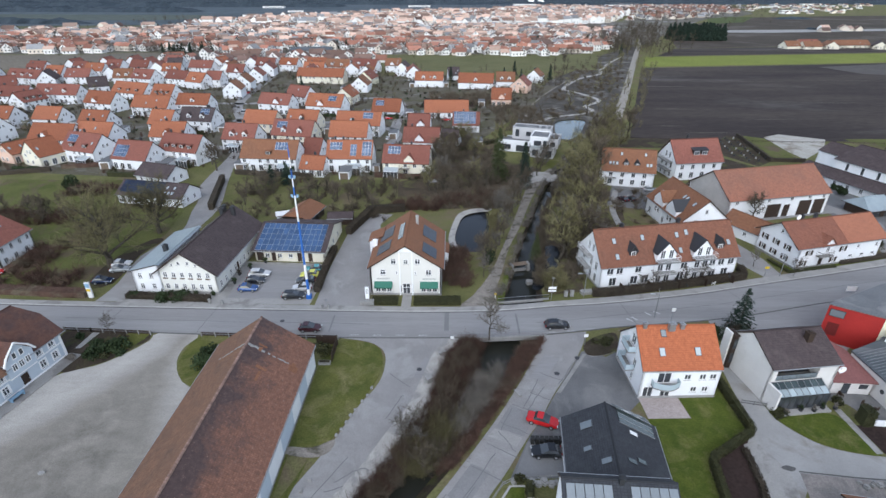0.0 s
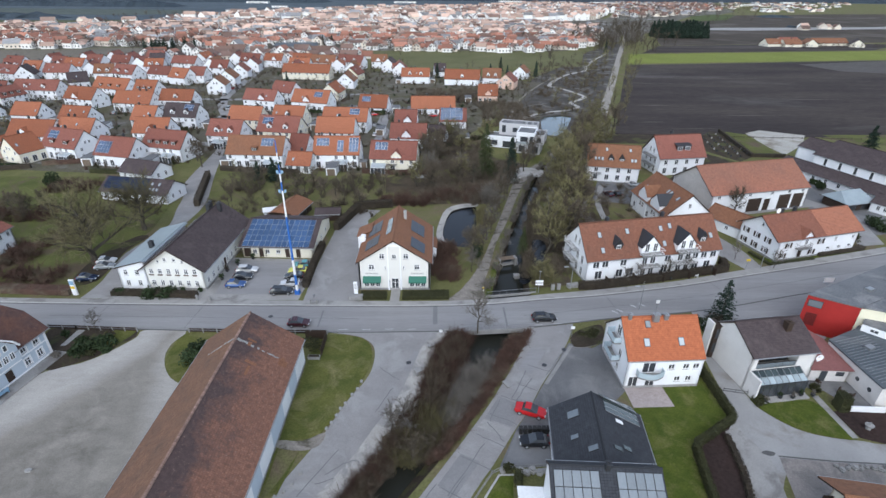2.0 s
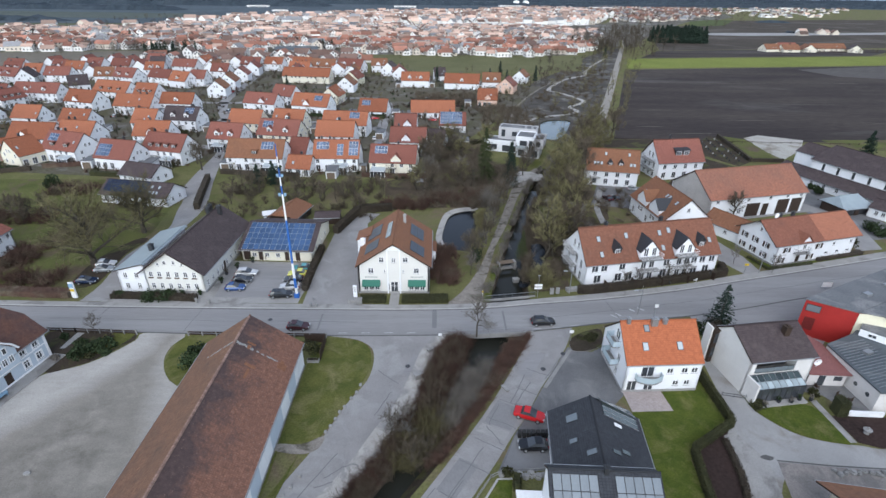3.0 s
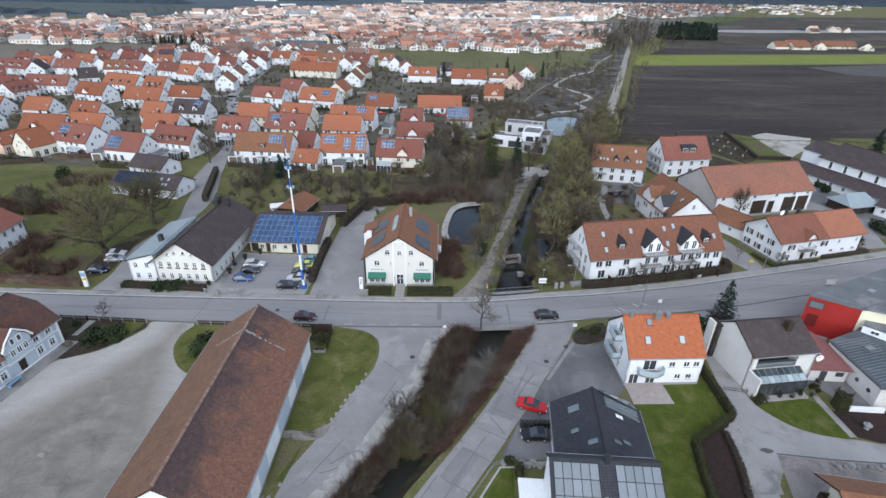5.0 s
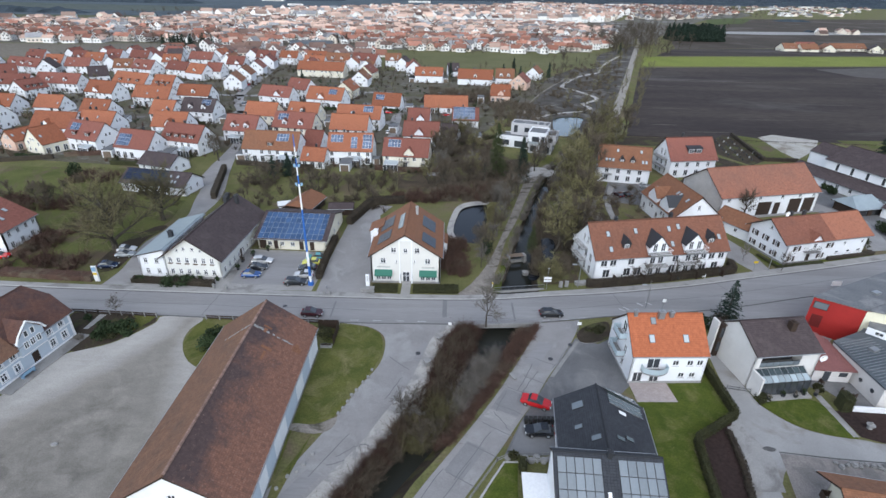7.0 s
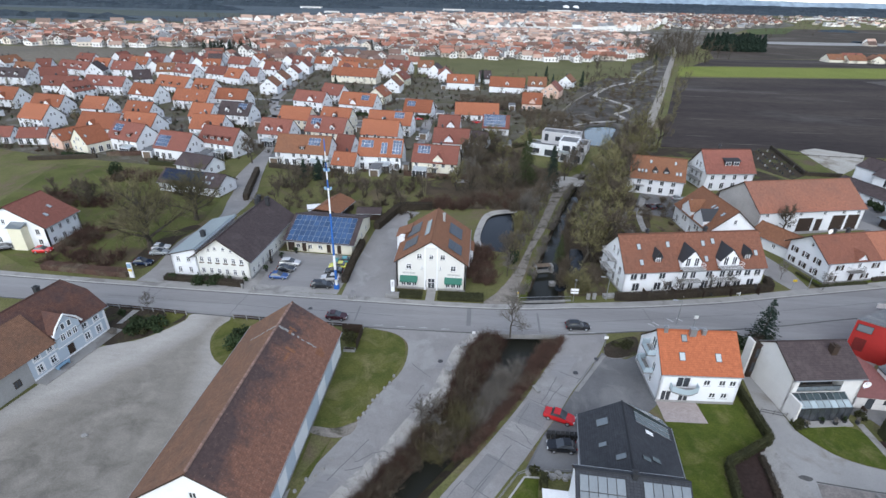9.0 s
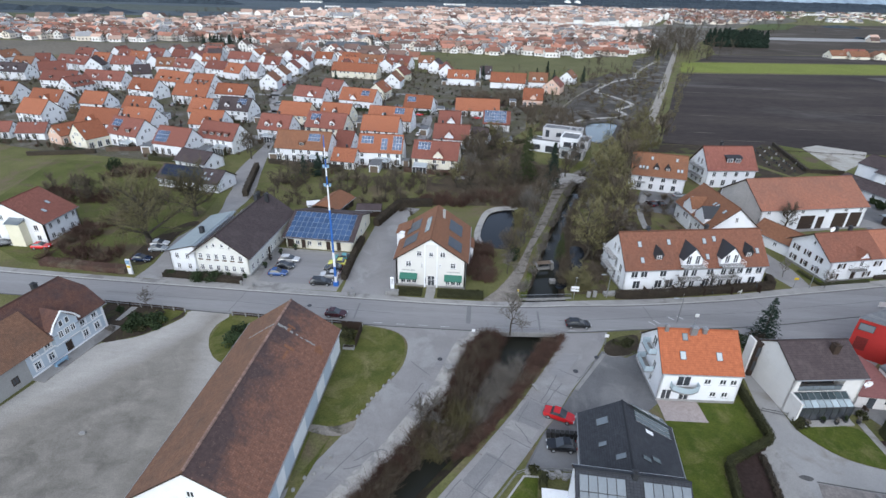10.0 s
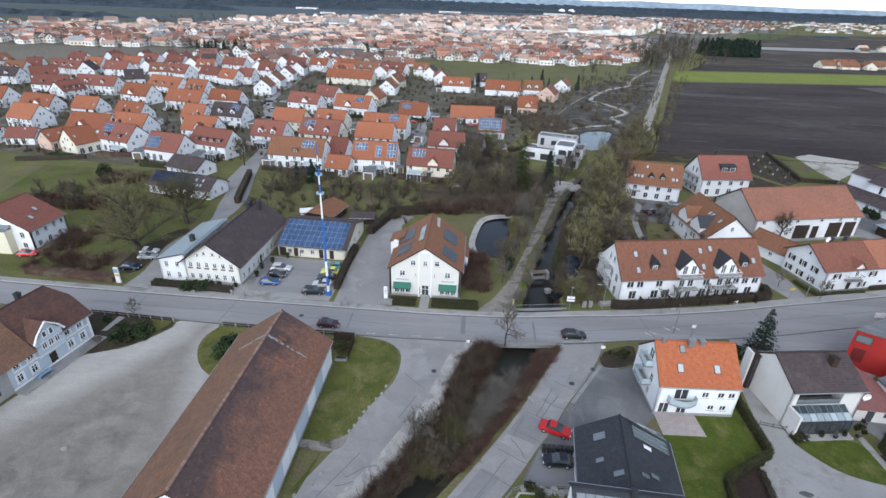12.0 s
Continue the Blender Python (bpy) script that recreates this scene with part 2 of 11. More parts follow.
SKYGLASS = plain("skylight_glass", (0.15, 0.175, 0.19), 0.05, 0.0, 0.8)
PALEGLASS = plain("pale_glass", (0.38, 0.42, 0.44), 0.12, 0.0, 0.6)
DARKWOOD = surf("dark_wood", (0.055, 0.035, 0.025), (0.04, 0.027, 0.02), 2.0, 14.0, 0.7, 0.2)
WOOD = surf("weathered_wood", (0.2, 0.15, 0.11), (0.15, 0.115, 0.085), 2.0, 14.0, 0.8, 0.2)
METAL = plain("zinc", (0.36, 0.37, 0.38), 0.45, 0.7)
DARKMETAL = plain("dark_sheet", (0.045, 0.047, 0.052), 0.45, 0.3)
BLUEMETAL = surf("pale_sheet_roof", (0.33, 0.385, 0.41), (0.29, 0.34, 0.365), 0.3, 3.0, 0.5, 0.05, metal=0.2, grain=0.1)
GREYROOF = surf("grey_felt_roof", (0.165, 0.17, 0.177), (0.132, 0.137, 0.145), 0.2, 4.0, 0.8, 0.1, third=(0.23, 0.23, 0.23), third_scale=0.15)
GREEN_CLOTH = plain("green_awning_cloth", (0.03, 0.14, 0.1), 0.8)
BLUE_CLOTH = plain("blue_paint_bright", (0.02, 0.12, 0.42), 0.6)
PV_NAVY = plain("solar_cell_navy", (0.018, 0.027, 0.052), 0.3, 0.0, 0.2, vary=0.2)
# lighter blue than the bare cells: sky reflection is put into the colour
PV_STEEL = plain("solar_cell_steel_blue", (0.085, 0.125, 0.2), 0.2, 0.1, 0.6, vary=0.3)
PVCELL = plain("solar_cell_blue", (0.05, 0.1, 0.2), 0.2, 0.1, 0.6, vary=0.2)
PVDARK = plain("solar_cell_dark", (0.025, 0.035, 0.065), 0.3, 0.0, 0.25, vary=0.15)
# pale grey with the panels' bright reflections put into the colour
PVPALE = plain("solar_cell_grey", (0.165, 0.192, 0.215), 0.25, 0.1, 0.6, vary=0.14)
ALU = plain("aluminium", (0.6, 0.62, 0.64), 0.35, 0.8)
RUBBER = plain("rubber", (0.018, 0.018, 0.018), 0.8)
TILE_OLD = tiles("old_rust_tiles", (0.262, 0.14, 0.088), (0.19, 0.104, 0.068), (0.13, 0.082, 0.06), (0.44, 0.72), 0.3, w=0.19, h=0.2, vary=0.0, joint=0.6)
TILE_LICHEN = tiles("lichened_rust_tiles", (0.265, 0.128, 0.086), (0.175, 0.09, 0.066), (0.084, 0.056, 0.053), (0.68, 0.9), 0.22, w=0.24, h=0.3, vary=0.0, joint=0.66, streak=0.05)
TILE_GUEST = tiles("dark_plum_tiles", (0.165, 0.08, 0.058), (0.115, 0.06, 0.048), (0.07, 0.048, 0.048), (0.42, 0.62), 0.16, w=0.19, h=0.2, vary=0.0, joint=0.6)
SEAM_ROOF = surf("dark_seam_roof", (0.1, 0.115, 0.125), (0.08, 0.093, 0.102), 0.3, 3.0, 0.6, 0.05, third=(0.14, 0.15, 0.155), third_scale=0.3, stretch=(0.3, 1.5, 25))
TILE_RUST = tiles("rust_red_tiles", (0.27, 0.11, 0.072), (0.225, 0.092, 0.062), (0.17, 0.078, 0.058), (0.5, 0.75), 0.3, vary=0.0)
TILE_ORANGE = tiles("orange_tiles", (0.39, 0.145, 0.078), (0.345, 0.128, 0.07), (0.24, 0.105, 0.07), (0.55, 0.8), 0.3, vary=0.25)
TILE_BRIGHT = tiles("new_orange_tiles", (0.46, 0.142, 0.065), (0.42, 0.13, 0.06), vary=0.05, joint=0.75, w=0.24, h=0.32)
TILE_FLATS = tiles("flats_brown_tiles", (0.245, 0.105, 0.066), (0.2, 0.088, 0.058), (0.15, 0.078, 0.056), (0.5, 0.8), 0.15, vary=0.1, joint=0.6)
TILE_BARN = tiles("faded_barn_tiles", (0.38, 0.158, 0.102), (0.32, 0.138, 0.09), (0.24, 0.115, 0.082), (0.45, 0.75), 0.12, vary=0.1, joint=0.6, streak=0.02)
TILE_BROWN = tiles("brown_orange_tiles", (0.27, 0.125, 0.07), (0.235, 0.108, 0.062), (0.18, 0.095, 0.062), (0.5, 0.8), 0.15, vary=0.1, joint=0.7)
TILE_RED = tiles("dark_red_tiles", (0.28, 0.108, 0.08), (0.235, 0.092, 0.07), (0.14, 0.068, 0.06), (0.55, 0.8), 0.3, vary=0.25)
TILE_DARK = tiles("dark_brown_tiles", (0.088, 0.066, 0.066), (0.072, 0.055, 0.057), (0.11, 0.088, 0.085), (0.5, 0.75), 0.3, vary=0.06)
TILE_SLATE = tiles("slate_grey_tiles", (0.05, 0.054, 0.063), (0.042, 0.045, 0.053), (0.06, 0.064, 0.07), (0.5, 0.75), 0.3, w=0.35, h=0.3, vary=0.0)
TOWN_ROOF_BROWN = surf("town_brown_tiles", (0.24, 0.15, 0.118), (0.15, 0.1, 0.085), 0.02, 0.6, 0.85, 0.0, vary=0.4, grain=0.15, island=True)
TOWN_ROOF_GREY = surf("town_grey_roofs", (0.3, 0.3, 0.3), (0.22, 0.22, 0.23), 0.02, 0.6, 0.85, 0.0, vary=0.4, grain=0.15, island=True)
TOWN_ROOF_RED = surf("town_red_tiles", (0.38, 0.17, 0.115), (0.28, 0.135, 0.1), 0.02, 0.6, 0.85, 0.0, vary=0.5, grain=0.15, island=True)
# roofs paled, like the whiter town walls, in place of sunlight there
TOWN_ROOF = surf("sun_paled_town_tiles", (0.56, 0.39, 0.31), (0.47, 0.33, 0.265), 0.02, 0.6, 0.85, 0.0, vary=0.6, grain=0.15, island=True)
BARK = surf("bark", (0.1, 0.088, 0.07), (0.07, 0.06, 0.048), 1.0, 9.0, 0.95, 0.4)
TWIG = surf("bare_twigs", (0.155, 0.127, 0.095), (0.115, 0.095, 0.072), 0.6, 5.0, 0.95, 0.0, vary=0.3)
OLIVE_TWIG = surf("budding_twigs", (0.215, 0.193, 0.1), (0.165, 0.15, 0.08), 0.6, 5.0, 0.95, 0.0, vary=0.25)
INN_WALL = surf("inn_render", (0.7, 0.685, 0.645), (0.665, 0.65, 0.61), 0.5, 6.0, 0.9, 0.1, grain=0.06)
OFFICE_WALL = surf("office_render", (0.76, 0.755, 0.71), (0.71, 0.705, 0.66), 0.5, 6.0, 0.9, 0.1, grain=0.08)
VERGE = surf("verge_gravel", (0.44, 0.42, 0.392), (0.36, 0.344, 0.32), 0.5, 6.0, 0.95, 0.2, third=(0.28, 0.272, 0.262), third_scale=0.3, third_at=(0.5, 0.6), grain=0.2)
PALE_SAND = surf("pale_sand", (0.46, 0.44, 0.4), (0.38, 0.36, 0.32), 0.2, 4.0, 0.95, 0.2, third=(0.26, 0.23, 0.19), third_scale=0.12)
RUSSET = surf("russet_twigs", (0.13, 0.08, 0.062), (0.092, 0.06, 0.048), 0.5, 5.0, 0.95, 0.0, vary=0.25, third=(0.16, 0.13, 0.095), third_scale=0.2)
DARK_OLIVE_TWIG = surf("old_olive_twigs", (0.185, 0.165, 0.09), (0.135, 0.122, 0.068), 0.6, 5.0, 0.95, 0.0, vary=0.2)
GREYTWIG = surf("grey_twigs", (0.21, 0.19, 0.168), (0.16, 0.145, 0.128), 0.6, 5.0, 0.95, 0.0, vary=0.25)
NEEDLE = surf("needles", (0.032, 0.054, 0.038), (0.02, 0.038, 0.026), 0.8, 5.0, 0.9, 0.0, vary=0.25)
LEAF = surf("evergreen_leaves", (0.035, 0.055, 0.02), (0.025, 0.042, 0.016), 0.8, 5.0, 0.8, 0.0, vary=0.25)
HEDGE_BROWN = surf("brown_hedge_leaves", (0.068, 0.054, 0.038), (0.048, 0.039, 0.029), 0.7, 6.0, 0.9, 0.0)
HEDGE_GREEN = surf("green_hedge_leaves", (0.055, 0.056, 0.023), (0.037, 0.04, 0.017), 0.7, 6.0, 0.9, 0.0)


def water(name, colour, ripple, shine=0.3):
    m, nt, out = material(name)
    out.inputs["Base Color"].default_value = (*colour, 1)
    out.inputs["Roughness"].default_value = 0.06
    out.inputs["Specular IOR Level"].default_value = shine
    waves = node(nt, "ShaderNodeTexNoise", Scale=ripple, Detail=3.0)
    nt.links.new(nt.nodes.new("ShaderNodeTexCoord").outputs["Object"], waves.inputs["Vector"])
    relief = node(nt, "ShaderNodeBump", Strength=0.12, Distance=0.05)
    nt.links.new(waves.outputs["Fac"], relief.inputs["Height"])
    nt.links.new(relief.outputs[0], out.inputs["Normal"])
    return m


CREEK = water("creek_water", (0.022, 0.023, 0.019), 2.0, 0.14)
POND = water("pond_water", (0.01, 0.012, 0.015), 0.8, 0.2)
TILE_NEWER = tiles("newer_orange_tiles", (0.41, 0.165, 0.1), (0.35, 0.14, 0.088), (0.29, 0.125, 0.082), (0.5, 0.75), 0.3, vary=0.0)
SEAM = plain("tar_seam", (0.15, 0.15, 0.152), 0.8)
FOREST_FLOOR = surf("forest_floor", (0.1, 0.078, 0.056), (0.066, 0.054, 0.04), 0.2, 3.0, 0.95, 0.4, third=(0.125, 0.128, 0.052), third_scale=0.1)
FALLOW = surf("fallow_field", (0.085, 0.07, 0.058), (0.065, 0.055, 0.046), 0.02, 0.4, 0.95, 0.2, third=(0.12, 0.105, 0.09), third_scale=0.008)
DARK_BED = surf("dark_brown_bed", (0.055, 0.036, 0.032), (0.042, 0.03, 0.027), 0.1, 2.0, 0.95, 0.3)
OLIVE_NEEDLE = surf("olive_needles", (0.065, 0.08, 0.03), (0.048, 0.062, 0.024), 0.8, 5.0, 0.9, 0.0, vary=0.15)
TOWN_GROUND = surf("town_ground", (0.16, 0.145, 0.12), (0.11, 0.1, 0.082), 0.03, 0.4, 0.95, 0.1, third=(0.24, 0.235, 0.225), third_scale=0.02)


# ---- builders ----
from mathutils.geometry import delaunay_2d_cdt


class Geo:
    """Points, faces, material slots and surface coordinates of one mesh."""

    def __init__(self):
        self.v, self.f, self.m, self.uv = [], [], [], []

    def face(self, pts, m=0, uv=None):
        n = len(self.v)
        self.v += [tuple(p) for p in pts]
        self.f.append(tuple(range(n, n + len(pts))))
        self.m.append(m)
        self.uv.append(uv or [(p[0], p[1]) for p in pts])

    def box(self, x0, x1, y0, y1, z0, z1, m=0):
        a, b, c, d = (x0, y0), (x1, y0), (x1, y1), (x0, y1)
        self.prism([a, b, c, d], z0, z1, m)

    def prism(self, ring, z0, z1, m=0, top=None):
        n = len(ring)
        for i in range(n):
            p, q = ring[i], ring[(i + 1) % n]
            self.face([(*p, z0), (*q, z0), (*q, z1), (*p, z1)], m)
        self.face([(*p, z1) for p in ring], m if top is None else top)
        self.face([(*p, z0) for p in reversed(ring)], m)

    def slab(self, pts, uv, thick, m=0, edge=None):
        """A plate under the polygon pts."""
        p = [Vector(q) for q in pts]
        n = (p[1] - p[0]).cross(p[2] - p[0]).normalized() * thick
        self.face(p, m, uv)
        low = [q - n for q in p]
        self.face(low[::-1], m if edge is None else edge)
        for i in range(len(p)):
            j = (i + 1) % len(p)
            self.face([p[i], low[i], low[j], p[j]], m if edge is None else edge)

    def tube(self, a, b, ra, rb, n=5, m=0, cap=False):
        a, b = Vector(a), Vector(b)
        axis = (b - a).normalized()
        side = axis.orthogonal().normalized()
        other = axis.cross(side)
        k = len(self.v)
        for centre, r in ((a, ra), (b, rb)):
            for i in range(n):
                w = math.tau * i / n
                self.v.append(tuple(centre + (side * math.cos(w) + other * math.sin(w)) * r))
        for i in range(n):
            j = (i + 1) % n
            self.f.append((k + i, k + j, k + n + j, k + n + i))
            self.m.append(m)
            self.uv.append([(0, 0)] * 4)
        if cap:
            for ring in (tuple(range(k + n - 1, k - 1, -1)), tuple(range(k + n, k + 2 * n))):
                self.f.append(ring)
                self.m.append(m)
                self.uv.append([(0, 0)] * n)

    def data(self, name, mats, smooth=False):
        me = bpy.data.meshes.new(name)
        me.from_pydata(self.v, [], self.f)
        for mt in mats:
            me.materials.append(mt)
        me.polygons.foreach_set("material_index", self.m)
        layer = me.uv_layers.new(name="surface")
        layer.data.foreach_set("uv", [c for ring in self.uv for p in ring for c in p])
        if smooth:
            me.polygons.foreach_set("use_smooth", [True] * len(self.f))
        me.update()
        return me


def thing(name, m, label, category, group="", kind=""):
    ob = new(name)
    ob.matrix_basis = m
    ob.empty_display_size = 0.3
    return tagged(ob, label, category, group, kind)


def part(name, geo, mats, parent, label="", m=None, smooth=False):
    data = geo.data(name, mats if isinstance(mats, (list, tuple)) else [mats], smooth) if isinstance(geo, Geo) else geo
    ob = new(name, data)
    ob.parent = parent
    if m is not None:
        ob.matrix_basis = m
    return tagged(ob, label)


def whole(name, geo, mats, label, category, m=None, group="", kind="", smooth=False):
    data = geo.data(name, mats if isinstance(mats, (list, tuple)) else [mats], smooth) if isinstance(geo, Geo) else geo
    ob = new(name, data)
    if m is not None:
        ob.matrix_basis = m
    return tagged(ob, label, category, group, kind)


def inside(p, ring):
    x, y = p
    hit = False
    for i in range(len(ring)):
        (x0, y0), (x1, y1) = ring[i], ring[i - 1]
        if (y0 > y) != (y1 > y) and x < (x1 - x0) * (y - y0) / (y1 - y0) + x0:
            hit = not hit
    return hit


def cut(outer, holes, extra=()):
    """Triangles that fill the ring outer but for the rings holes: points and faces."""
    pts, edges = [], []
    for ring in (outer, *holes):
        k = len(pts)
        pts += [Vector(p) for p in ring]
        edges += [(k + i, k + (i + 1) % len(ring)) for i in range(len(ring))]
    pts += [Vector(p) for p in extra]
    v, _, faces, _, _, _ = delaunay_2d_cdt(pts, edges, [], 0, 1e-5)
    keep = []
    for f in faces:
        c = sum((v[i] for i in f), Vector((0, 0))) / len(f)
        if inside(c, outer) and not any(inside(c, h) for h in holes):
            a, b, d = (v[i] for i in f[:3])
            keep.append(f if (b - a).cross(d - a) > 0 else f[::-1])
    return v, keep


def smooth_line(pts, steps=6, closed=False):
    """A rounded line through the points."""
    n, out = len(pts), []
    for i in range(n if closed else n - 1):
        p = [Vector(pts[(i + k) % n] if closed else pts[min(max(i + k, 0), n - 1)]) for k in (-1, 0, 1, 2)]
        for s in range(steps):
            t = s / steps
            q = 0.5 * (2 * p[1] + (p[2] - p[0]) * t + (2 * p[0] - 5 * p[1] + 4 * p[2] - p[3]) * t * t + (3 * p[1] - p[0] - 3 * p[2] + p[3]) * t ** 3)
            out.append(tuple(q))
    if not closed:
        out.append(tuple(pts[-1]))
    return out


def sheet(name, ring, z, mt, label, category, holes=(), skirt=0.0, edge=None):
    """A piece of the ground's cover at height z, with an edge down to z - skirt."""
    v, faces = cut(ring, holes)
    g = Geo()
    for f in faces:
        g.face([(v[i][0], v[i][1], z) for i in f])
    if skirt:
        for i in range(len(ring)):
            p, q = ring[i], ring[(i + 1) % len(ring)]
            g.face([(*p, z - skirt), (*q, z - skirt), (*q, z), (*p, z)], 1 if edge else 0)
    return whole(name, g, [mt, edge] if edge else mt, label, category, kind="structure")


def ribbon(line, width):
    """The ring round a line of that width."""
    left, right = [], []
    for i, p in enumerate(line):
        a, b = Vector(line[max(i - 1, 0)]), Vector(line[min(i + 1, len(line) - 1)])
        n = (b - a).normalized().orthogonal() * width / 2
        left.append(tuple(Vector(p) + n))
        right.append(tuple(Vector(p) - n))
    return right + left[::-1] if (Vector(left[0]) - Vector(right[0])).length else left


# ---- windows, doors and other parts of houses ----
MESHES = {}


def window_meshes(w, h, style, frame_mat, joined=False):
    key = (round(w, 2), round(h, 2), style, frame_mat.name)
    if key not in MESHES:
        g, t = Geo(), 0.1
        for x0, x1, z0, z1 in ((-w / 2, w / 2, 0, t), (-w / 2, w / 2, h - t, h), (-w / 2, -w / 2 + t, t, h - t), (w / 2 - t, w / 2, t, h - t)):
            g.box(x0, x1, -0.06, 0.02, z0, z1)
        if style != "single" and w > 0.7:
            g.box(-0.04, 0.04, -0.055, 0.02, t, h - t)
        if style == "cross":
            g.box(-w / 2 + t, w / 2 - t, -0.05, 0.02, h * 0.62, h * 0.62 + 0.06)
        glass = Geo()
        glass.box(-w / 2 + t * 0.5, w / 2 - t * 0.5, -0.012, 0.012, t * 0.5, h - t * 0.5)
        both = Geo()
        for src, slot in ((g, 0), (glass, 1)):
            for f in src.f:
                both.face([src.v[i] for i in f], slot)
        MESHES[key] = g.data("window", [frame_mat]), glass.data("pane", [GLASS]), both.data("window", [frame_mat, GLASS])
    return MESHES[key][:2] if not joined else MESHES[key][2]


def add_window(parent, m, w, h, style="double", frame_mat=None, shutters=None, sill=True):
    """A window in the plane y = 0 of m, with the outside towards -y."""
    fm, gm = window_meshes(w, h, style, frame_mat or TRIM)
    ob = part("window", fm, None, parent, m=m)
    part("pane", gm, None, ob, "dark glass pane")
    if sill:
        key = ("sill", round(w, 2))
        if key not in MESHES:
            g = Geo()
            g.box(-w / 2 - 0.06, w / 2 + 0.06, -0.16, 0.0, -0.05, -0.005)
            MESHES[key] = g.data("sill", [PAVING])
        part("sill", MESHES[key], None, ob)
    if shutters:
        key = ("shutter", round(w, 2), round(h, 2), shutters.name)
        if key not in MESHES:
            g = Geo()
            g.box(-w * 0.25, w * 0.25, -0.05, 0.0, 0, h)
            MESHES[key] = g.data("shutter", [shutters])
        for s in (-1, 1):
            part("shutter", MESHES[key], None, ob, m=pose(s * w * 0.78, -0.21, 0))
    return ob


def chimney(parent, x, y, z0, z1, w=0.6, mt=None, d=None):
    g, d = Geo(), d or w
    g.box(-w / 2, w / 2, -d / 2, d / 2, 0, z1 - z0)
    g.box(-w / 2 - 0.08, w / 2 + 0.08, -d / 2 - 0.08, d / 2 + 0.08, z1 - z0, z1 - z0 + 0.1)
    g.box(-w / 4, w / 4, -d / 4, d / 4, z1 - z0 + 0.1, z1 - z0 + 0.3)
    return part("chimney", g, mt or DARKMETAL, parent, m=pose(x, y, z0))


def railing_geo(line, height=1.0, gap=0.25, panel=False):
    """Rails and uprights along a line of points."""
    g = Geo()
    for a, b in zip(line, line[1:]):
        a, b = Vector(a), Vector(b)
        up = Vector((0, 0, height))
        g.tube(a + up, b + up, 0.035, 0.035, 4)
        g.tube(a + up * 0.1, b + up * 0.1, 0.02, 0.02, 4)
        n = max(1, int((b - a).length / gap))
        for i in range(n + 1):
            p = a.lerp(b, i / n)
            g.tube(p, p + up, 0.016, 0.016, 4)
        if panel:
            g.face([a + up * 0.12, b + up * 0.12, b + up * 0.94, a + up * 0.94])
    return g


def balcony(parent, x0, x1, z, depth, y, m=None, rail=None, panel=False, bow=0.0):
    g = Geo()
    line = [(x0, y, z), (x0, y - depth + 0.05, z), (x1, y - depth + 0.05, z), (x1, y, z)]
    if bow:
        line[2:2] = [(x0 + (x1 - x0) * k / 8, y - depth + 0.05 - bow * math.sin(k * math.pi / 8), z) for k in range(1, 8)]
        g.face(line[::-1])
        g.face([(a, b, c - 0.16) for a, b, c in line])
        for p, q in zip(line, line[1:]):
            g.face([p, q, (q[0], q[1], z - 0.16), (p[0], p[1], z - 0.16)])
    else:
        g.box(x0, x1, y - depth, y, z - 0.16, z)
    ob = part("balcony", g, CONCRETE, parent, m=m)
    part("railing", railing_geo(line, 1.0, 0.3, panel), rail or METAL, ob)
    return ob


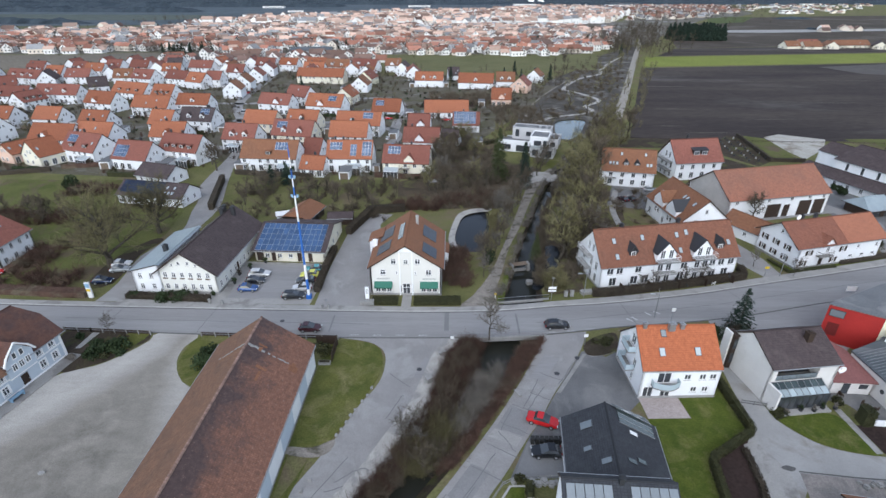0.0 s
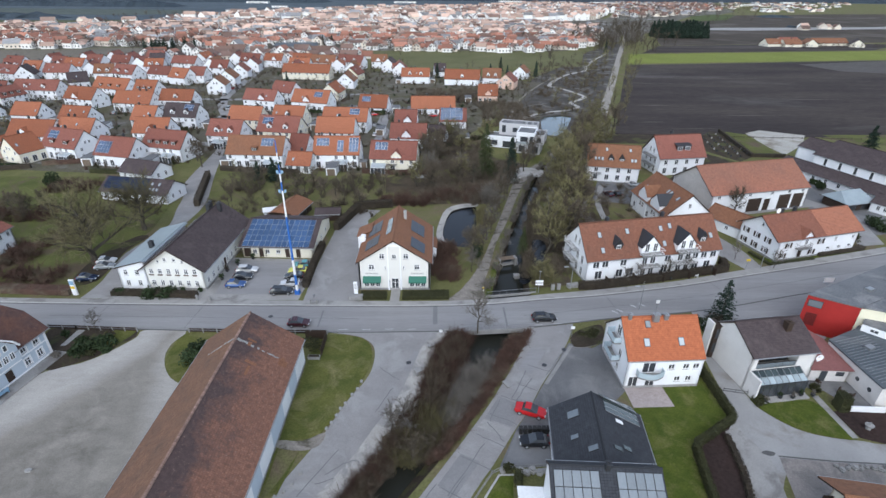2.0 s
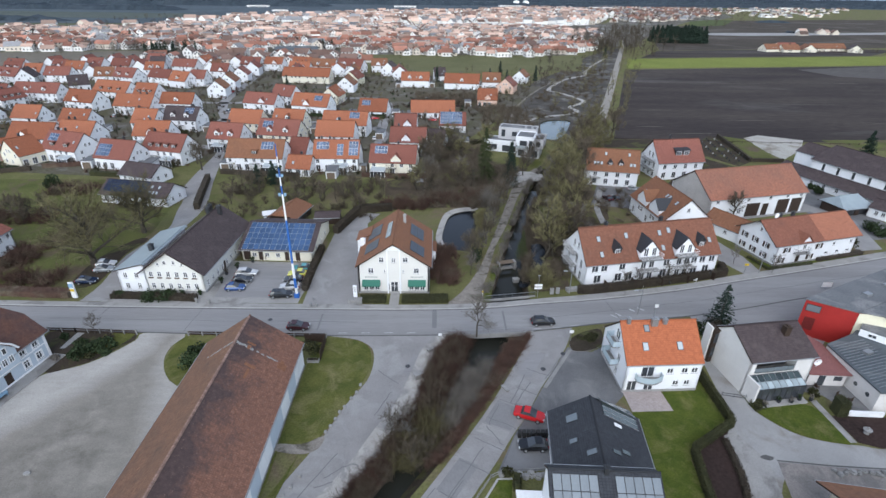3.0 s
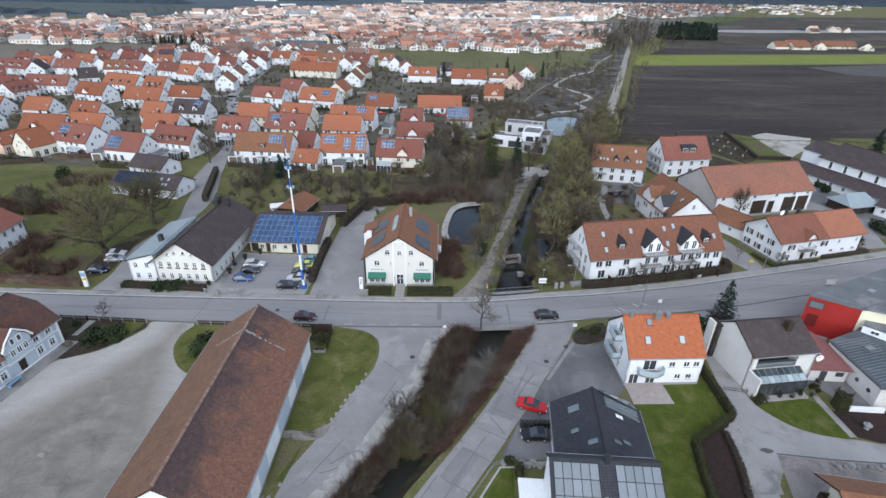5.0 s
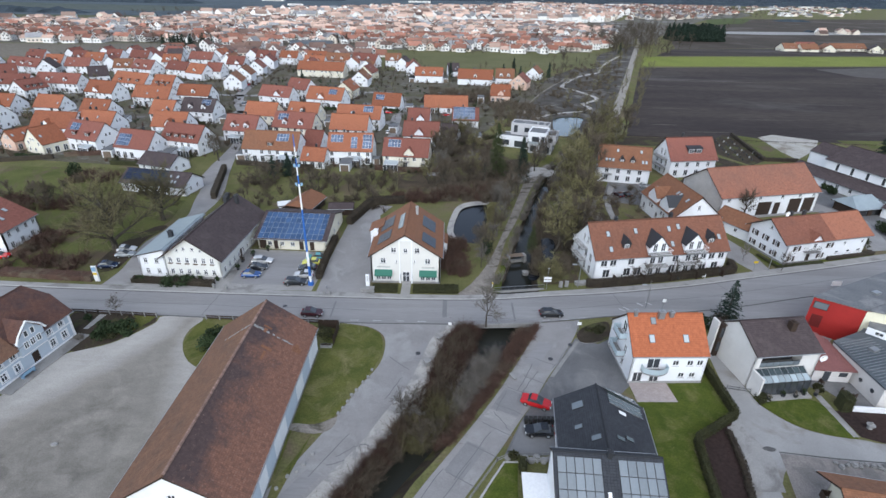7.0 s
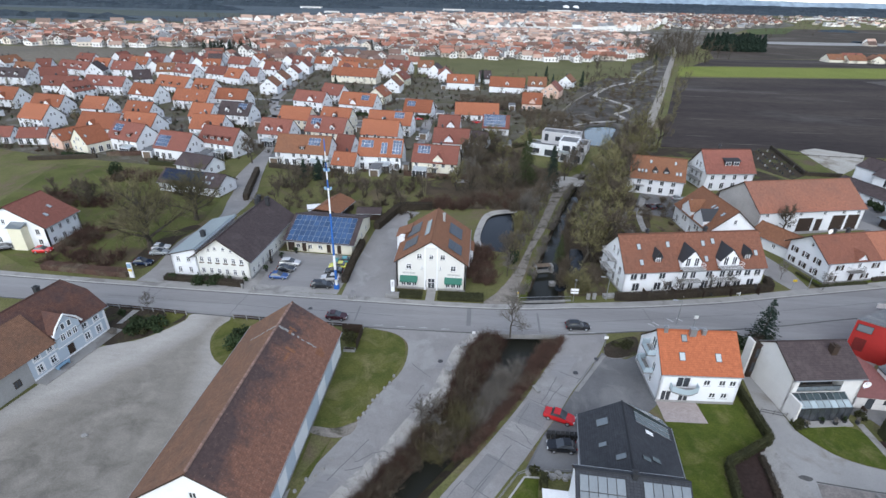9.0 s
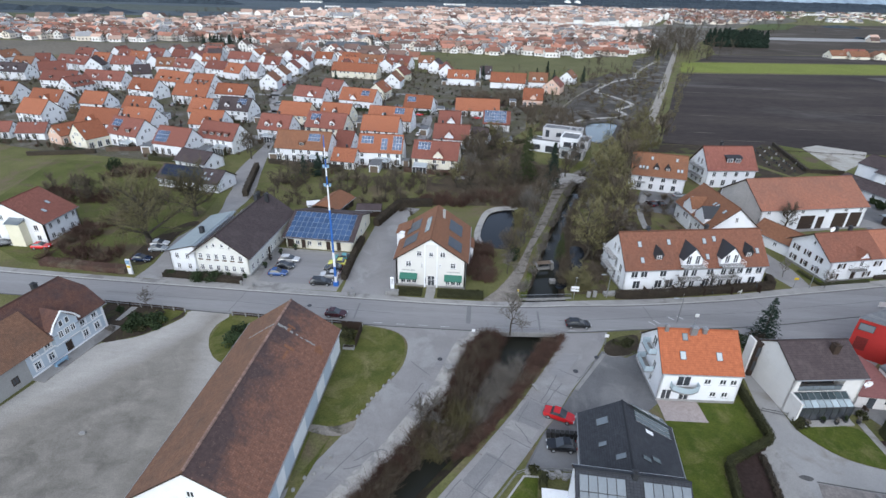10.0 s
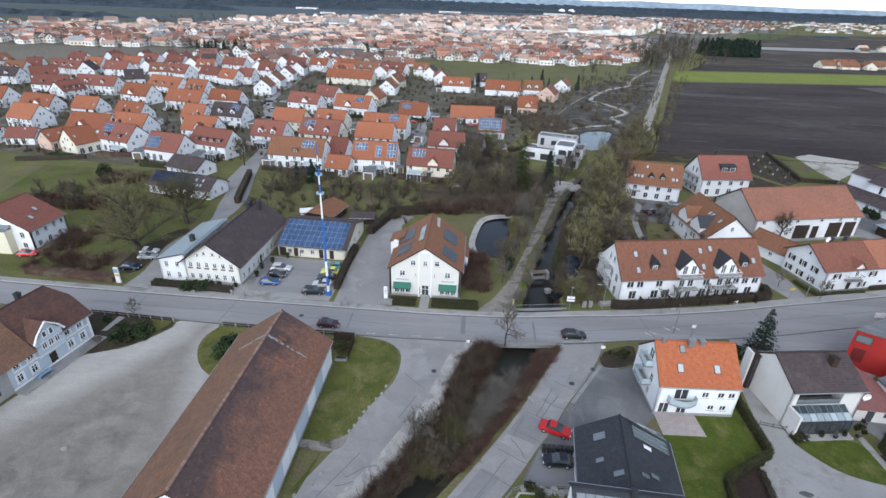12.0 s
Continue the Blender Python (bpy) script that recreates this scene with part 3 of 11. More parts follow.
class House:
    """A house with a pitched roof. Its own x runs along the ridge, its front looks to -y."""

    def __init__(self, name, label, x, y, ang, length, width, eave, ridge, wall, roof, over=0.5, verge=0.35, shift=0.0, hips=(None, None), thick=0.2,
                 back_eave=None, gable_wall=None, fine=True, category="house", group="", base=None):
        self.L, self.W, self.eave, self.ridge, self.shift = length, width, eave, ridge, shift
        self.back_eave = eave if back_eave is None else back_eave
        self.wall_mat, self.fine = wall, fine
        self.ob = thing(name, pose(x, y, 0, 0, 0, ang), label, category, group)
        self.openings = {s: [] for s in "FBLR"}
        self.made, self.hips, self.over, self.verge, self.thick, self.roof_mat = False, hips, over, verge, thick, roof
        self.gable_wall, self.base = gable_wall or wall, base
        self.slopes()

    # the plane of a wall: (u, z, out) in its own frame
    def side(self, s):
        l, w = self.L / 2, self.W / 2
        return {"F": pose(0, -w, 0), "B": pose(0, w, 0, 0, 0, 180), "L": pose(-l, 0, 0, 0, 0, -90), "R": pose(l, 0, 0, 0, 0, 90)}[s]

    def windows(self, s, us, z, w=1.0, h=1.3, style="double", frame_mat=None, shutters=None, sill=True):
        for u in us:
            deep = 0.09 if self.fine else -0.03
            self.openings[s].append((u - w / 2, u + w / 2, z, z + h))
            if self.fine:
                add_window(self.ob, self.side(s) @ pose(u, deep, z), w, h, style, frame_mat, shutters, sill)
            else:
                part("window", window_meshes(w, h, style, frame_mat or TRIM, True), None, self.ob, m=self.side(s) @ pose(u, deep, z))

    def door(self, s, u, w=1.1, h=2.1, mt=None, z=0.0, name="door"):
        self.openings[s].append((u - w / 2, u + w / 2, z, z + h))
        g = Geo()
        g.box(-w / 2, w / 2, -0.04, 0.04, 0, h)
        for a, b in ((0.1, 0.45), (0.52, 0.92)):
            g.box(-w * 0.36, w * 0.36, -0.06, -0.04, h * a, h * b)
        ob = part(name, g, mt or DARKWOOD, self.ob, m=self.side(s) @ pose(u, 0.16 if self.fine else -0.02, z))
        k = Geo()
        k.box(w * 0.36, w * 0.42, -0.12, -0.05, 1.0, 1.06)
        part("handle", k, METAL, ob)

    def outline(self, s):
        l, w = self.L / 2, self.W / 2
        if s == "F":
            return [(-l, 0), (l, 0), (l, self.eave), (-l, self.eave)]
        if s == "B":
            return [(-l, 0), (l, 0), (l, self.back_eave), (-l, self.back_eave)]
        turn = 1 if s == "R" else -1
        hip = self.hips[0 if s == "L" else 1]
        front, back, ro = (-w * turn, self.eave), (w * turn, self.back_eave), self.shift * turn
        ring = [front]
        if hip is None:
            ring.append((ro, self.ridge - 0.12))
        else:
            for (u, z) in (front, back):
                k = (hip - z) / (self.ridge - z)
                if k > 0.01:
                    ring.append((u + (ro - u) * k, hip - 0.05))
        ring.append(back)
        low = [(front[0], 0), (back[0], 0)]
        full = low[:1] + ring + low[1:]
        return full if turn < 0 else full[::-1]

    def walls(self):
        for s in "FBLR":
            ring = self.outline(s)
            holes = [[(a, c), (b, c), (b, d), (a, d)] for a, b, c, d in self.openings[s]] if self.fine else []
            holes = [[(min(max(u, -1e3), 1e3), max(z, 0.02)) for u, z in h] for h in holes]
            v, faces = cut(ring, holes)
            g = Geo()
            for f in faces:
                g.face([(v[i][0], 0, v[i][1]) for i in f])
            for h in holes:
                for i in range(4):
                    (a, b), (c, d) = h[i], h[(i + 1) % 4]
                    g.face([(a, 0, b), (a, 0.26, b), (c, 0.26, d), (c, 0, d)])
            for i in range(len(ring)):
                (a, b), (c, d) = ring[i], ring[(i + 1) % len(ring)]
                g.face([(a, 0, b), (a, 0.3, b), (c, 0.3, d), (c, 0, d)])
            part("wall", g, self.gable_wall if s in "LR" else self.wall_mat, self.ob, m=self.side(s))
        if self.base:
            g = Geo()
            l, w = self.L / 2 + 0.03, self.W / 2 + 0.03
            for x0, x1, y0, y1 in ((-l, l, -w, -w + 0.05), (-l, l, w - 0.05, w), (-l, -l + 0.05, -w + 0.05, w - 0.05), (l - 0.05, l, -w + 0.05, w - 0.05)):
                g.box(x0, x1, y0, y1, 0, 0.45)
            part("plinth", g, self.base, self.ob)

    def slopes(self):
        l, w, o, v, rz, ro = self.L / 2 + self.verge, self.W / 2, self.over, self.verge, self.ridge, self.shift
        self.roofs = {}
        for s, sign, eave in (("F", -1, self.eave), ("B", 1, self.back_eave)):
            ye = sign * w
            run, rise = abs(ye - ro), rz - eave
            drop = rise / run * o
            yo, zo = ye + sign * o, eave - drop
            full = math.hypot(run + o, rise + drop)
            pts = [(-l, yo, zo), (l, yo, zo)]
            uv = [(-l, 0), (l, 0)]
            for e, x in ((1, l), (0, -l)):
                hip = self.hips[e]
                if hip is None:
                    pts.append((x, ro, rz))
                    uv.append((x, full))
                else:
                    k = max(0.0, (hip - zo) / (rz - zo))
                    back = (rz - hip) * 0.75 * (1 if e == 0 else -1)
                    ring = [((x, yo + (ro - yo) * k, zo + (rz - zo) * k), (x, full * k)), ((x + back, ro, rz), (x + back, full))]
                    if k < 0.01:
                        ring = ring[1:]
                    for p, q in (ring if e == 1 else ring[::-1]):
                        pts.append(p)
                        uv.append(q)
            if sign > 0:
                pts, uv = pts[::-1], uv[::-1]
            g = Geo()
            lift = 0.12
            g.slab([(a, b, c + lift) for a, b, c in pts], uv, self.thick, 0, 1)
            self.roofs[s] = part("roof", g, [self.roof_mat, DARKWOOD], self.ob)
            slope = math.degrees(math.atan2(rise, run))
            self.roofs[s + "m"] = pose(0, ye, eave + lift, slope, 0, 0) if sign < 0 else pose(0, ye, eave + lift, 0, 0, 180) @ pose(0, 0, 0, slope, 0, 0)
            if self.fine:
                t = Geo()
                t.tube((-l, yo + sign * 0.06, zo + 0.02), (l, yo + sign * 0.06, zo + 0.02), 0.08, 0.08, 6, cap=True)
                part("gutter", t, METAL, self.ob)
        for e, x, d in ((0, -l, 1), (1, l, -1)):
            hip = self.hips[e]
            if hip is None:
                continue
            ends = []
            for sign, eave in ((-1, self.eave), (1, self.back_eave)):
                ye = sign * w
                drop = (rz - eave) / abs(ye - ro) * o
                yo, zo = ye + sign * o, eave - drop
                k = max(0.0, (hip - zo) / (rz - zo))
                ends.append((x, yo + (ro - yo) * k, zo + (rz - zo) * k + 0.12))
            top = (x + (rz - hip) * 0.75 * d, ro, rz + 0.12)
            pts = [ends[1], ends[0], top] if e == 0 else [ends[0], ends[1], top]
            g = Geo()
            g.slab(pts, [(p[1], math.hypot(p[2] - pts[0][2], p[0] - x)) for p in pts], self.thick, 0, 1)
            part("roof", g, [self.roof_mat, DARKWOOD], self.ob)
        a = -l + ((rz - self.hips[0]) * 0.75 if self.hips[0] is not None else 0)
        b = l - ((rz - self.hips[1]) * 0.75 if self.hips[1] is not None else 0)
        g = Geo()
        g.tube((a, ro, rz + 0.1), (b, ro, rz + 0.1), 0.14, 0.14, 6, cap=True)
        part("ridge_cap", g, self.roof_mat, self.ob)

    def on_roof(self, s, u, v):
        """The pose of a point on a slope: u along it, v metres up from the wall's top."""
        return self.roofs[s + "m"] @ pose(u, v, 0)

    def skylight(self, s, u, v, w=0.8, h=1.2, mt=None):
        g = Geo()
        w, h = w * 0.86, h * 0.86
        g.box(-w / 2 - 0.07, w / 2 + 0.07, -h / 2 - 0.07, h / 2 + 0.07, 0, 0.07)
        g.box(-w / 2, w / 2, -h / 2, h / 2, 0.07, 0.1, 1)
        part("skylight", g, [DARKMETAL, mt or PALEGLASS], self.roofs[s], m=self.on_roof(s, u, v))

    def solar(self, s, u0, v0, nx, ny, w=1.0, h=1.6, gap=0.025, cell=None):
        cell = cell or PVDARK
        key = ("pv", round(w, 2), round(h, 2), cell.name)
        if key not in MESHES:
            g = Geo()
            rim = 0.035
            g.box(0, w, 0, h, 0.05, 0.1, 1)
            g.box(rim, w - rim, rim, h - rim, 0.1, 0.104, 0)
            MESHES[key] = g.data("solar_panel", [cell, ALU if cell in (PVCELL, PV_STEEL) else DARKMETAL])
        for i in range(nx):
            for j in range(ny):
                part("solar_panel", MESHES[key], None, self.roofs[s], m=self.on_roof(s, u0 + i * (w + gap), v0 + j * (h + gap)))

    def dormer(self, s, u, w, out, z0, z1, z2, wall=None, roof=None, win=(1.0, 1.2, 1), flat=False, deep=4.0, over=0.25):
        """A dormer or a cross gable whose front stands `out` metres behind the wall's plane, from z0 up to its eaves z1 and its ridge z2."""
        m = (pose(0, -self.W / 2, 0) if s == "F" else pose(0, self.W / 2, 0, 0, 0, 180)) @ pose(u, out, 0)
        g = Geo()
        ring = [(-w / 2, z0), (w / 2, z0), (w / 2, z1), (0, z2), (-w / 2, z1)] if not flat else [(-w / 2, z0), (w / 2, z0), (w / 2, z1), (-w / 2, z1)]
        g.face([(a, 0, b) for a, b in ring])
        for x in (-w / 2, w / 2):
            p = [(x, 0, z0), (x, deep, z0), (x, deep, z1), (x, 0, z1)]
            g.face(p if x > 0 else p[::-1])
        ob = part("dormer", g, wall or self.wall_mat, self.ob, m=m)
        r = Geo()
        if flat:
            r.slab([(-w / 2 - over, -over, z1), (w / 2 + over, -over, z1), (w / 2 + over, deep, z2), (-w / 2 - over, deep, z2)], [(-w / 2, 0), (w / 2, 0), (w / 2, deep), (-w / 2, deep)], 0.12)
        else:
            drop = (z2 - z1) / (w / 2) * over
            for t in (-1, 1):
                p = [(t * (w / 2 + over), -over, z1 - drop + 0.1), (t * (w / 2 + over), deep, z1 - drop + 0.1), (0, deep, z2 + 0.1), (0, -over, z2 + 0.1)]
                q = [(0, 0), (deep, 0), (deep, w * 0.7), (0, w * 0.7)]
                r.slab(p if t > 0 else p[::-1], q if t > 0 else q[::-1], 0.12)
        part("dormer_roof", r, roof or self.roof_mat, ob)
        ww, wh, n = win
        for i in range(n):
            add_flat = (i - (n - 1) / 2) * (ww + 0.25)
            part("window", window_meshes(ww, wh, "double", TRIM, True), None, ob, m=pose(add_flat, -0.03, z0 + max(0.15, (z1 - z0 - wh) * 0.5)))
        return ob


# ---- plants ----
def blades(a, b, width, rng):
    """Thin flat strips from the points a to the points b."""
    a, b = np.asarray(a, float), np.asarray(b, float)
    n = np.cross(b - a, rng.normal(size=a.shape))
    n /= np.linalg.norm(n, axis=1, keepdims=True) + 1e-9
    n *= np.reshape(width, (-1, 1)) / 2
    return np.stack([a - n, a + n, b + n * 0.35, b - n * 0.35], axis=1).reshape(-1, 3)


def leaves(centres, size, rng):
    """Small square leaves or leaf clumps, turned at random."""
    c = np.asarray(centres, float)
    u = rng.normal(size=c.shape)
    u /= np.linalg.norm(u, axis=1, keepdims=True)
    v = np.cross(u, rng.normal(size=c.shape))
    v /= np.linalg.norm(v, axis=1, keepdims=True)
    s = np.reshape(size, (-1, 1)) / 2 * np.ones((len(c), 1))
    return np.stack([c - u * s - v * s, c + u * s - v * s * 0.6, c + u * s + v * s, c - u * s * 0.6 + v * s], axis=1).reshape(-1, 3)


def quads(name, verts, mt):
    me = bpy.data.meshes.new(name)
    n = len(verts) // 4
    me.from_pydata(verts.tolist(), [], np.arange(n * 4).reshape(n, 4).tolist())
    me.materials.append(mt)
    me.update()
    return me


def bare_tree(seed, height, reach, low, twig, limbs=10, branch=6, twigs=8, fine=6, width=1.0, stout=0.026):
    """Meshes of a leafless tree: trunk with limbs, and crown of twigs."""
    rng = np.random.default_rng(seed)
    g = Geo()
    p, r = Vector((0, 0, -0.2)), height * stout
    spine = [(p, r)]
    for k in range(5):
        q = Vector((rng.normal() * 0.02 * height, rng.normal() * 0.02 * height, height * (low + (0.72 - low) * k / 4)))
        spine.append((q, r * (1 - 0.17 * (k + 1))))
    for (a, ra), (b, rb) in zip(spine, spine[1:]):
        g.tube(a, b, ra, rb, 4 if width > 3.5 else 7)
    ta, tb, fa, fb = [], [], [], []
    for i in range(limbs):
        k = 1 + (i / limbs) * 3.9
        base = spine[int(k)][0].lerp(spine[min(int(k) + 1, 5)][0], k % 1)
        turn = i * 2.4 + rng.uniform(-0.4, 0.4)
        rise = rng.uniform(0.35, 0.7) + 0.5 * i / limbs
        d = Vector((math.cos(turn) * (1.1 - rise * 0.45), math.sin(turn) * (1.1 - rise * 0.45), rise)).normalized()
        length = reach * rng.uniform(0.8, 1.15) * (1 - 0.25 * i / limbs)
        pts, rad = [base], r * rng.uniform(0.4, 0.58)
        for s in range(4):
            d = (d + Vector((rng.normal() * 0.16, rng.normal() * 0.16, 0.05 + rng.normal() * 0.1))).normalized()
            pts.append(pts[-1] + d * length / 4)
        for s in range(4):
            g.tube(pts[s], pts[s + 1], rad * (1 - s * 0.22), rad * (0.78 - s * 0.22) + 0.01, 3 if width > 3.5 else 5)
        for j in range(branch):
            s = 0.8 + 3.2 * (j + 0.6) / branch
            b0 = pts[min(int(s), 3)].lerp(pts[min(int(s), 3) + 1], min(s - min(int(s), 3), 1.0))
            e = (d + Vector(rng.normal(size=3)) * 0.65 + Vector((0, 0, 0.15))).normalized()
            bl = length * rng.uniform(0.3, 0.5)
            b1 = b0 + e * bl * 0.5
            b2 = b1 + (e + Vector(rng.normal(size=3)) * 0.3).normalized() * bl * 0.5
            g.tube(b0, b1, rad * 0.3, rad * 0.2, 3)
            if width < 3.5:
                g.tube(b1, b2, rad * 0.2, rad * 0.08, 3)
            for _ in range(twigs):
                t0 = np.array(b0.lerp(b2, rng.uniform(0.15, 1.0)))
                t1 = t0 + (np.array(e) * 0.5 + rng.normal(size=3) * 0.6 + (0, 0, 0.25)) * bl * 0.42
                ta.append(t0)
                tb.append(t1)
                for _ in range(fine):
                    f0 = t0 + (t1 - t0) * rng.uniform(0.1, 1.0)
                    fa.append(f0)
                    fb.append(f0 + ((t1 - t0) * 0.35 + rng.normal(size=3) * bl * 0.14 + (0, 0, 0.05)))
    crown = np.concatenate([blades(ta, tb, 0.05 * width, rng), blades(fa, fb, 0.032 * width, rng)])
    return g.data("trunk", [BARK]), quads("crown", crown, twig)


def spruce(seed, height, reach, mt=None, coarse=1.0, tufts=8):
    rng = np.random.default_rng(seed)
    g = Geo()
    g.tube((0, 0, -0.2), (0, 0, height * 0.5), height * 0.02, height * 0.012, 7)
    g.tube((0, 0, height * 0.5), (0, 0, height), height * 0.012, 0.01, 5)
    c, size, a, b = [], [], [], []
    layers = int(height * 3.2)
    for i in range(layers):
        k = i / layers
        z = height * (0.07 + 0.92 * k)
        r = reach * (1 - k) ** 0.85 + 0.12
        for j in range(9 if k < 0.7 else 5):
            w = rng.uniform(0, math.tau)
            rr = r * rng.uniform(0.65, 1.1)
            tip = np.array([math.cos(w) * rr, math.sin(w) * rr, z - rr * rng.uniform(0.12, 0.35)])
            root = np.array([0, 0, z])
            a.append(root)
            b.append(tip)
            for s in rng.uniform(0.25, 1.0, tufts):
                p = root + (tip - root) * s
                c.append(p + rng.normal(size=3) * 0.09 * (1 + rr * 0.3))
                size.append(rng.uniform(0.16, 0.34) * coarse)
    crown = np.concatenate([leaves(c, np.array(size), rng), blades(a, b, 0.1, rng)])
    return g.data("trunk", [BARK]), quads("crown", crown, mt or NEEDLE)


def shrub_quads(rng, x, y, z, r, h, n=26, w=0.05):
    """The stems of one leafless shrub."""
    base = np.array([x, y, z]) + np.concatenate([rng.normal(size=(n, 2)) * r * 0.22, np.zeros((n, 1))], axis=1)
    out = rng.normal(size=(n, 2)) * r * 0.5
    tip = np.array([x, y, z]) + np.concatenate([out, h * rng.uniform(0.55, 1.05, (n, 1))], axis=1)
    k = rng.uniform(0.25, 0.9, (n * 4, 1))
    i = np.repeat(np.arange(n), 4)
    sa = base[i] + (tip - base)[i] * k
    sb = sa + (tip - base)[i] * 0.28 + rng.normal(size=(n * 4, 3)) * np.array([r, r, h * 0.5]) * 0.2
    return np.concatenate([blades(base, tip, w, rng), blades(sa, sb, w * 0.7, rng)])


def bush_mesh(seed, r, h, mt, n=500, size=0.2):
    """A leafy bush with an uneven outline."""
    rng = np.random.default_rng(seed)
    lobes = [(rng.normal() * r * 0.4, rng.normal() * r * 0.4, h * rng.uniform(0.35, 0.65), r * rng.uniform(0.45, 0.7)) for _ in range(7)]
    pts = []
    for i in range(n):
        x, y, z, q = lobes[i % 7]
        d = rng.normal(size=3)
        d /= np.linalg.norm(d)
        d *= q * rng.uniform(0.55, 1.05)
        pts.append((x + d[0], y + d[1], max(0.03, z + d[2] * h / r * 0.8)))
    return quads("bush", leaves(pts, size * rng.uniform(0.6, 1.4, n), rng), mt)


def hedge(name, line, width, height, mt, label, density=60, size=0.13, seed=3, group=""):
    """A clipped hedge along a line: a dense core and leaf clumps over all its faces."""
    rng = np.random.default_rng(seed)
    core, pts = Geo(), []
    for a, b in zip(line, line[1:]):
        a, b = Vector((*a, 0)), Vector((*b, 0))
        d = (b - a).normalized()
        n = Vector((-d.y, d.x, 0))
        w = width / 2 - 0.12
        core.prism([tuple((a - n * w)[:2]), tuple((b - n * w)[:2]), tuple((b + n * w)[:2]), tuple((a + n * w)[:2])], 0, height - 0.12)
        length = (b - a).length
        for _ in range(int(length * (2 * height + width) * density)):
            t, k = rng.uniform(0, length), rng.uniform(0, 2 * height + width)
            if k < height:
                o, z = -width / 2, k
            elif k < 2 * height:
                o, z = width / 2, k - height
            else:
                o, z = rng.uniform(-width / 2, width / 2), height
            p = a + d * t + n * (o + rng.normal() * 0.035)
            pts.append((p.x, p.y, max(0.05, z + rng.normal() * 0.04)))
    ob = whole(name, core, mt, label, "hedge", group=group)
    part("foliage", quads("foliage", leaves(pts, size * rng.uniform(0.6, 1.3, len(pts)), rng), mt), None, ob)
    return ob


# ---- cars ----
def car_meshes(style):
    """Shapes of a parked car, 1 unit = 1 m: body, cabin glass, roof, wheel, lamps. style: hatch, estate or van."""
    length, roof_h, tail = {"hatch": (3.85, 1.42, 0.35), "estate": (4.4, 1.45, 0.15), "saloon": (4.35, 1.4, 0.95), "van": (4.6, 1.8, 0.1)}[style]
    h, hw = length / 2, 0.88
    stations = [(-h, 0.42, 0.72, 0.74), (-h + 0.12, 0.3, 0.86, 0.83), (-h + 0.7, 0.24, 0.93, hw), (-0.2, 0.22, 0.95, hw), (h - 1.25, 0.22, 0.9, hw), (h - 0.45, 0.25, 0.78, 0.85), (h - 0.1, 0.32, 0.66, 0.78), (h, 0.4, 0.58, 0.68)]
    body, rings = Geo(), []
    for x, z0, z1, w in stations:
        rings.append([(x, -w * 0.93, z0), (x, -w, z0 + 0.18), (x, -w, (z0 + z1) * 0.56), (x, -w * 0.9, z1), (x, w * 0.9, z1), (x, w, (z0 + z1) * 0.56), (x, w, z0 + 0.18), (x, w * 0.93, z0)])
    for p, q in zip(rings, rings[1:]):
        for i in range(8):
            j = (i + 1) % 8
            body.face([p[i], p[j], q[j], q[i]][::-1])
    body.face(rings[0])
    body.face(rings[-1][::-1])
    low, top = 0.9, roof_h
    x0, x1, x2, x3 = -h + tail, -h + tail + 0.5, h - 2.15, h - 1.15
    b = [(x0, -0.78, low), (x3, -0.78, low - 0.03), (x3, 0.78, low - 0.03), (x0, 0.78, low)]
    t = [(x1, -0.6, top), (x2, -0.62, top), (x2, 0.62, top), (x1, 0.6, top)]
    glass = Geo()
    for i in range(4):
        j = (i + 1) % 4
        glass.face([b[i], b[j], t[j], t[i]])
    roof = Geo()
    roof.slab([(x1 - 0.06, -0.63, top), (x2 + 0.06, -0.65, top), (x2 + 0.06, 0.65, top), (x1 - 0.06, 0.63, top)][:4], None, 0.05)
    wheel, rim = Geo(), Geo()
    wheel.tube((0, -0.11, 0), (0, 0.11, 0), 0.32, 0.32, 14, cap=True)
    rim.tube((0, -0.125, 0), (0, 0.125, 0), 0.19, 0.19, 8, cap=True)
    front, rear = Geo(), Geo()
    front.box(-0.06, 0.06, -0.17, 0.17, -0.08, 0.08)
    rear.box(-0.05, 0.05, -0.14, 0.14, -0.1, 0.1)
    return length, body, glass, roof, wheel, rim, front, rear


LAMP_GLASS, TAIL_GLASS = plain("headlight_glass", (0.6, 0.62, 0.64), 0.1), plain("tail_light_glass", (0.3, 0.01, 0.01), 0.15)
CAR_DATA, PAINTS = {}, {}


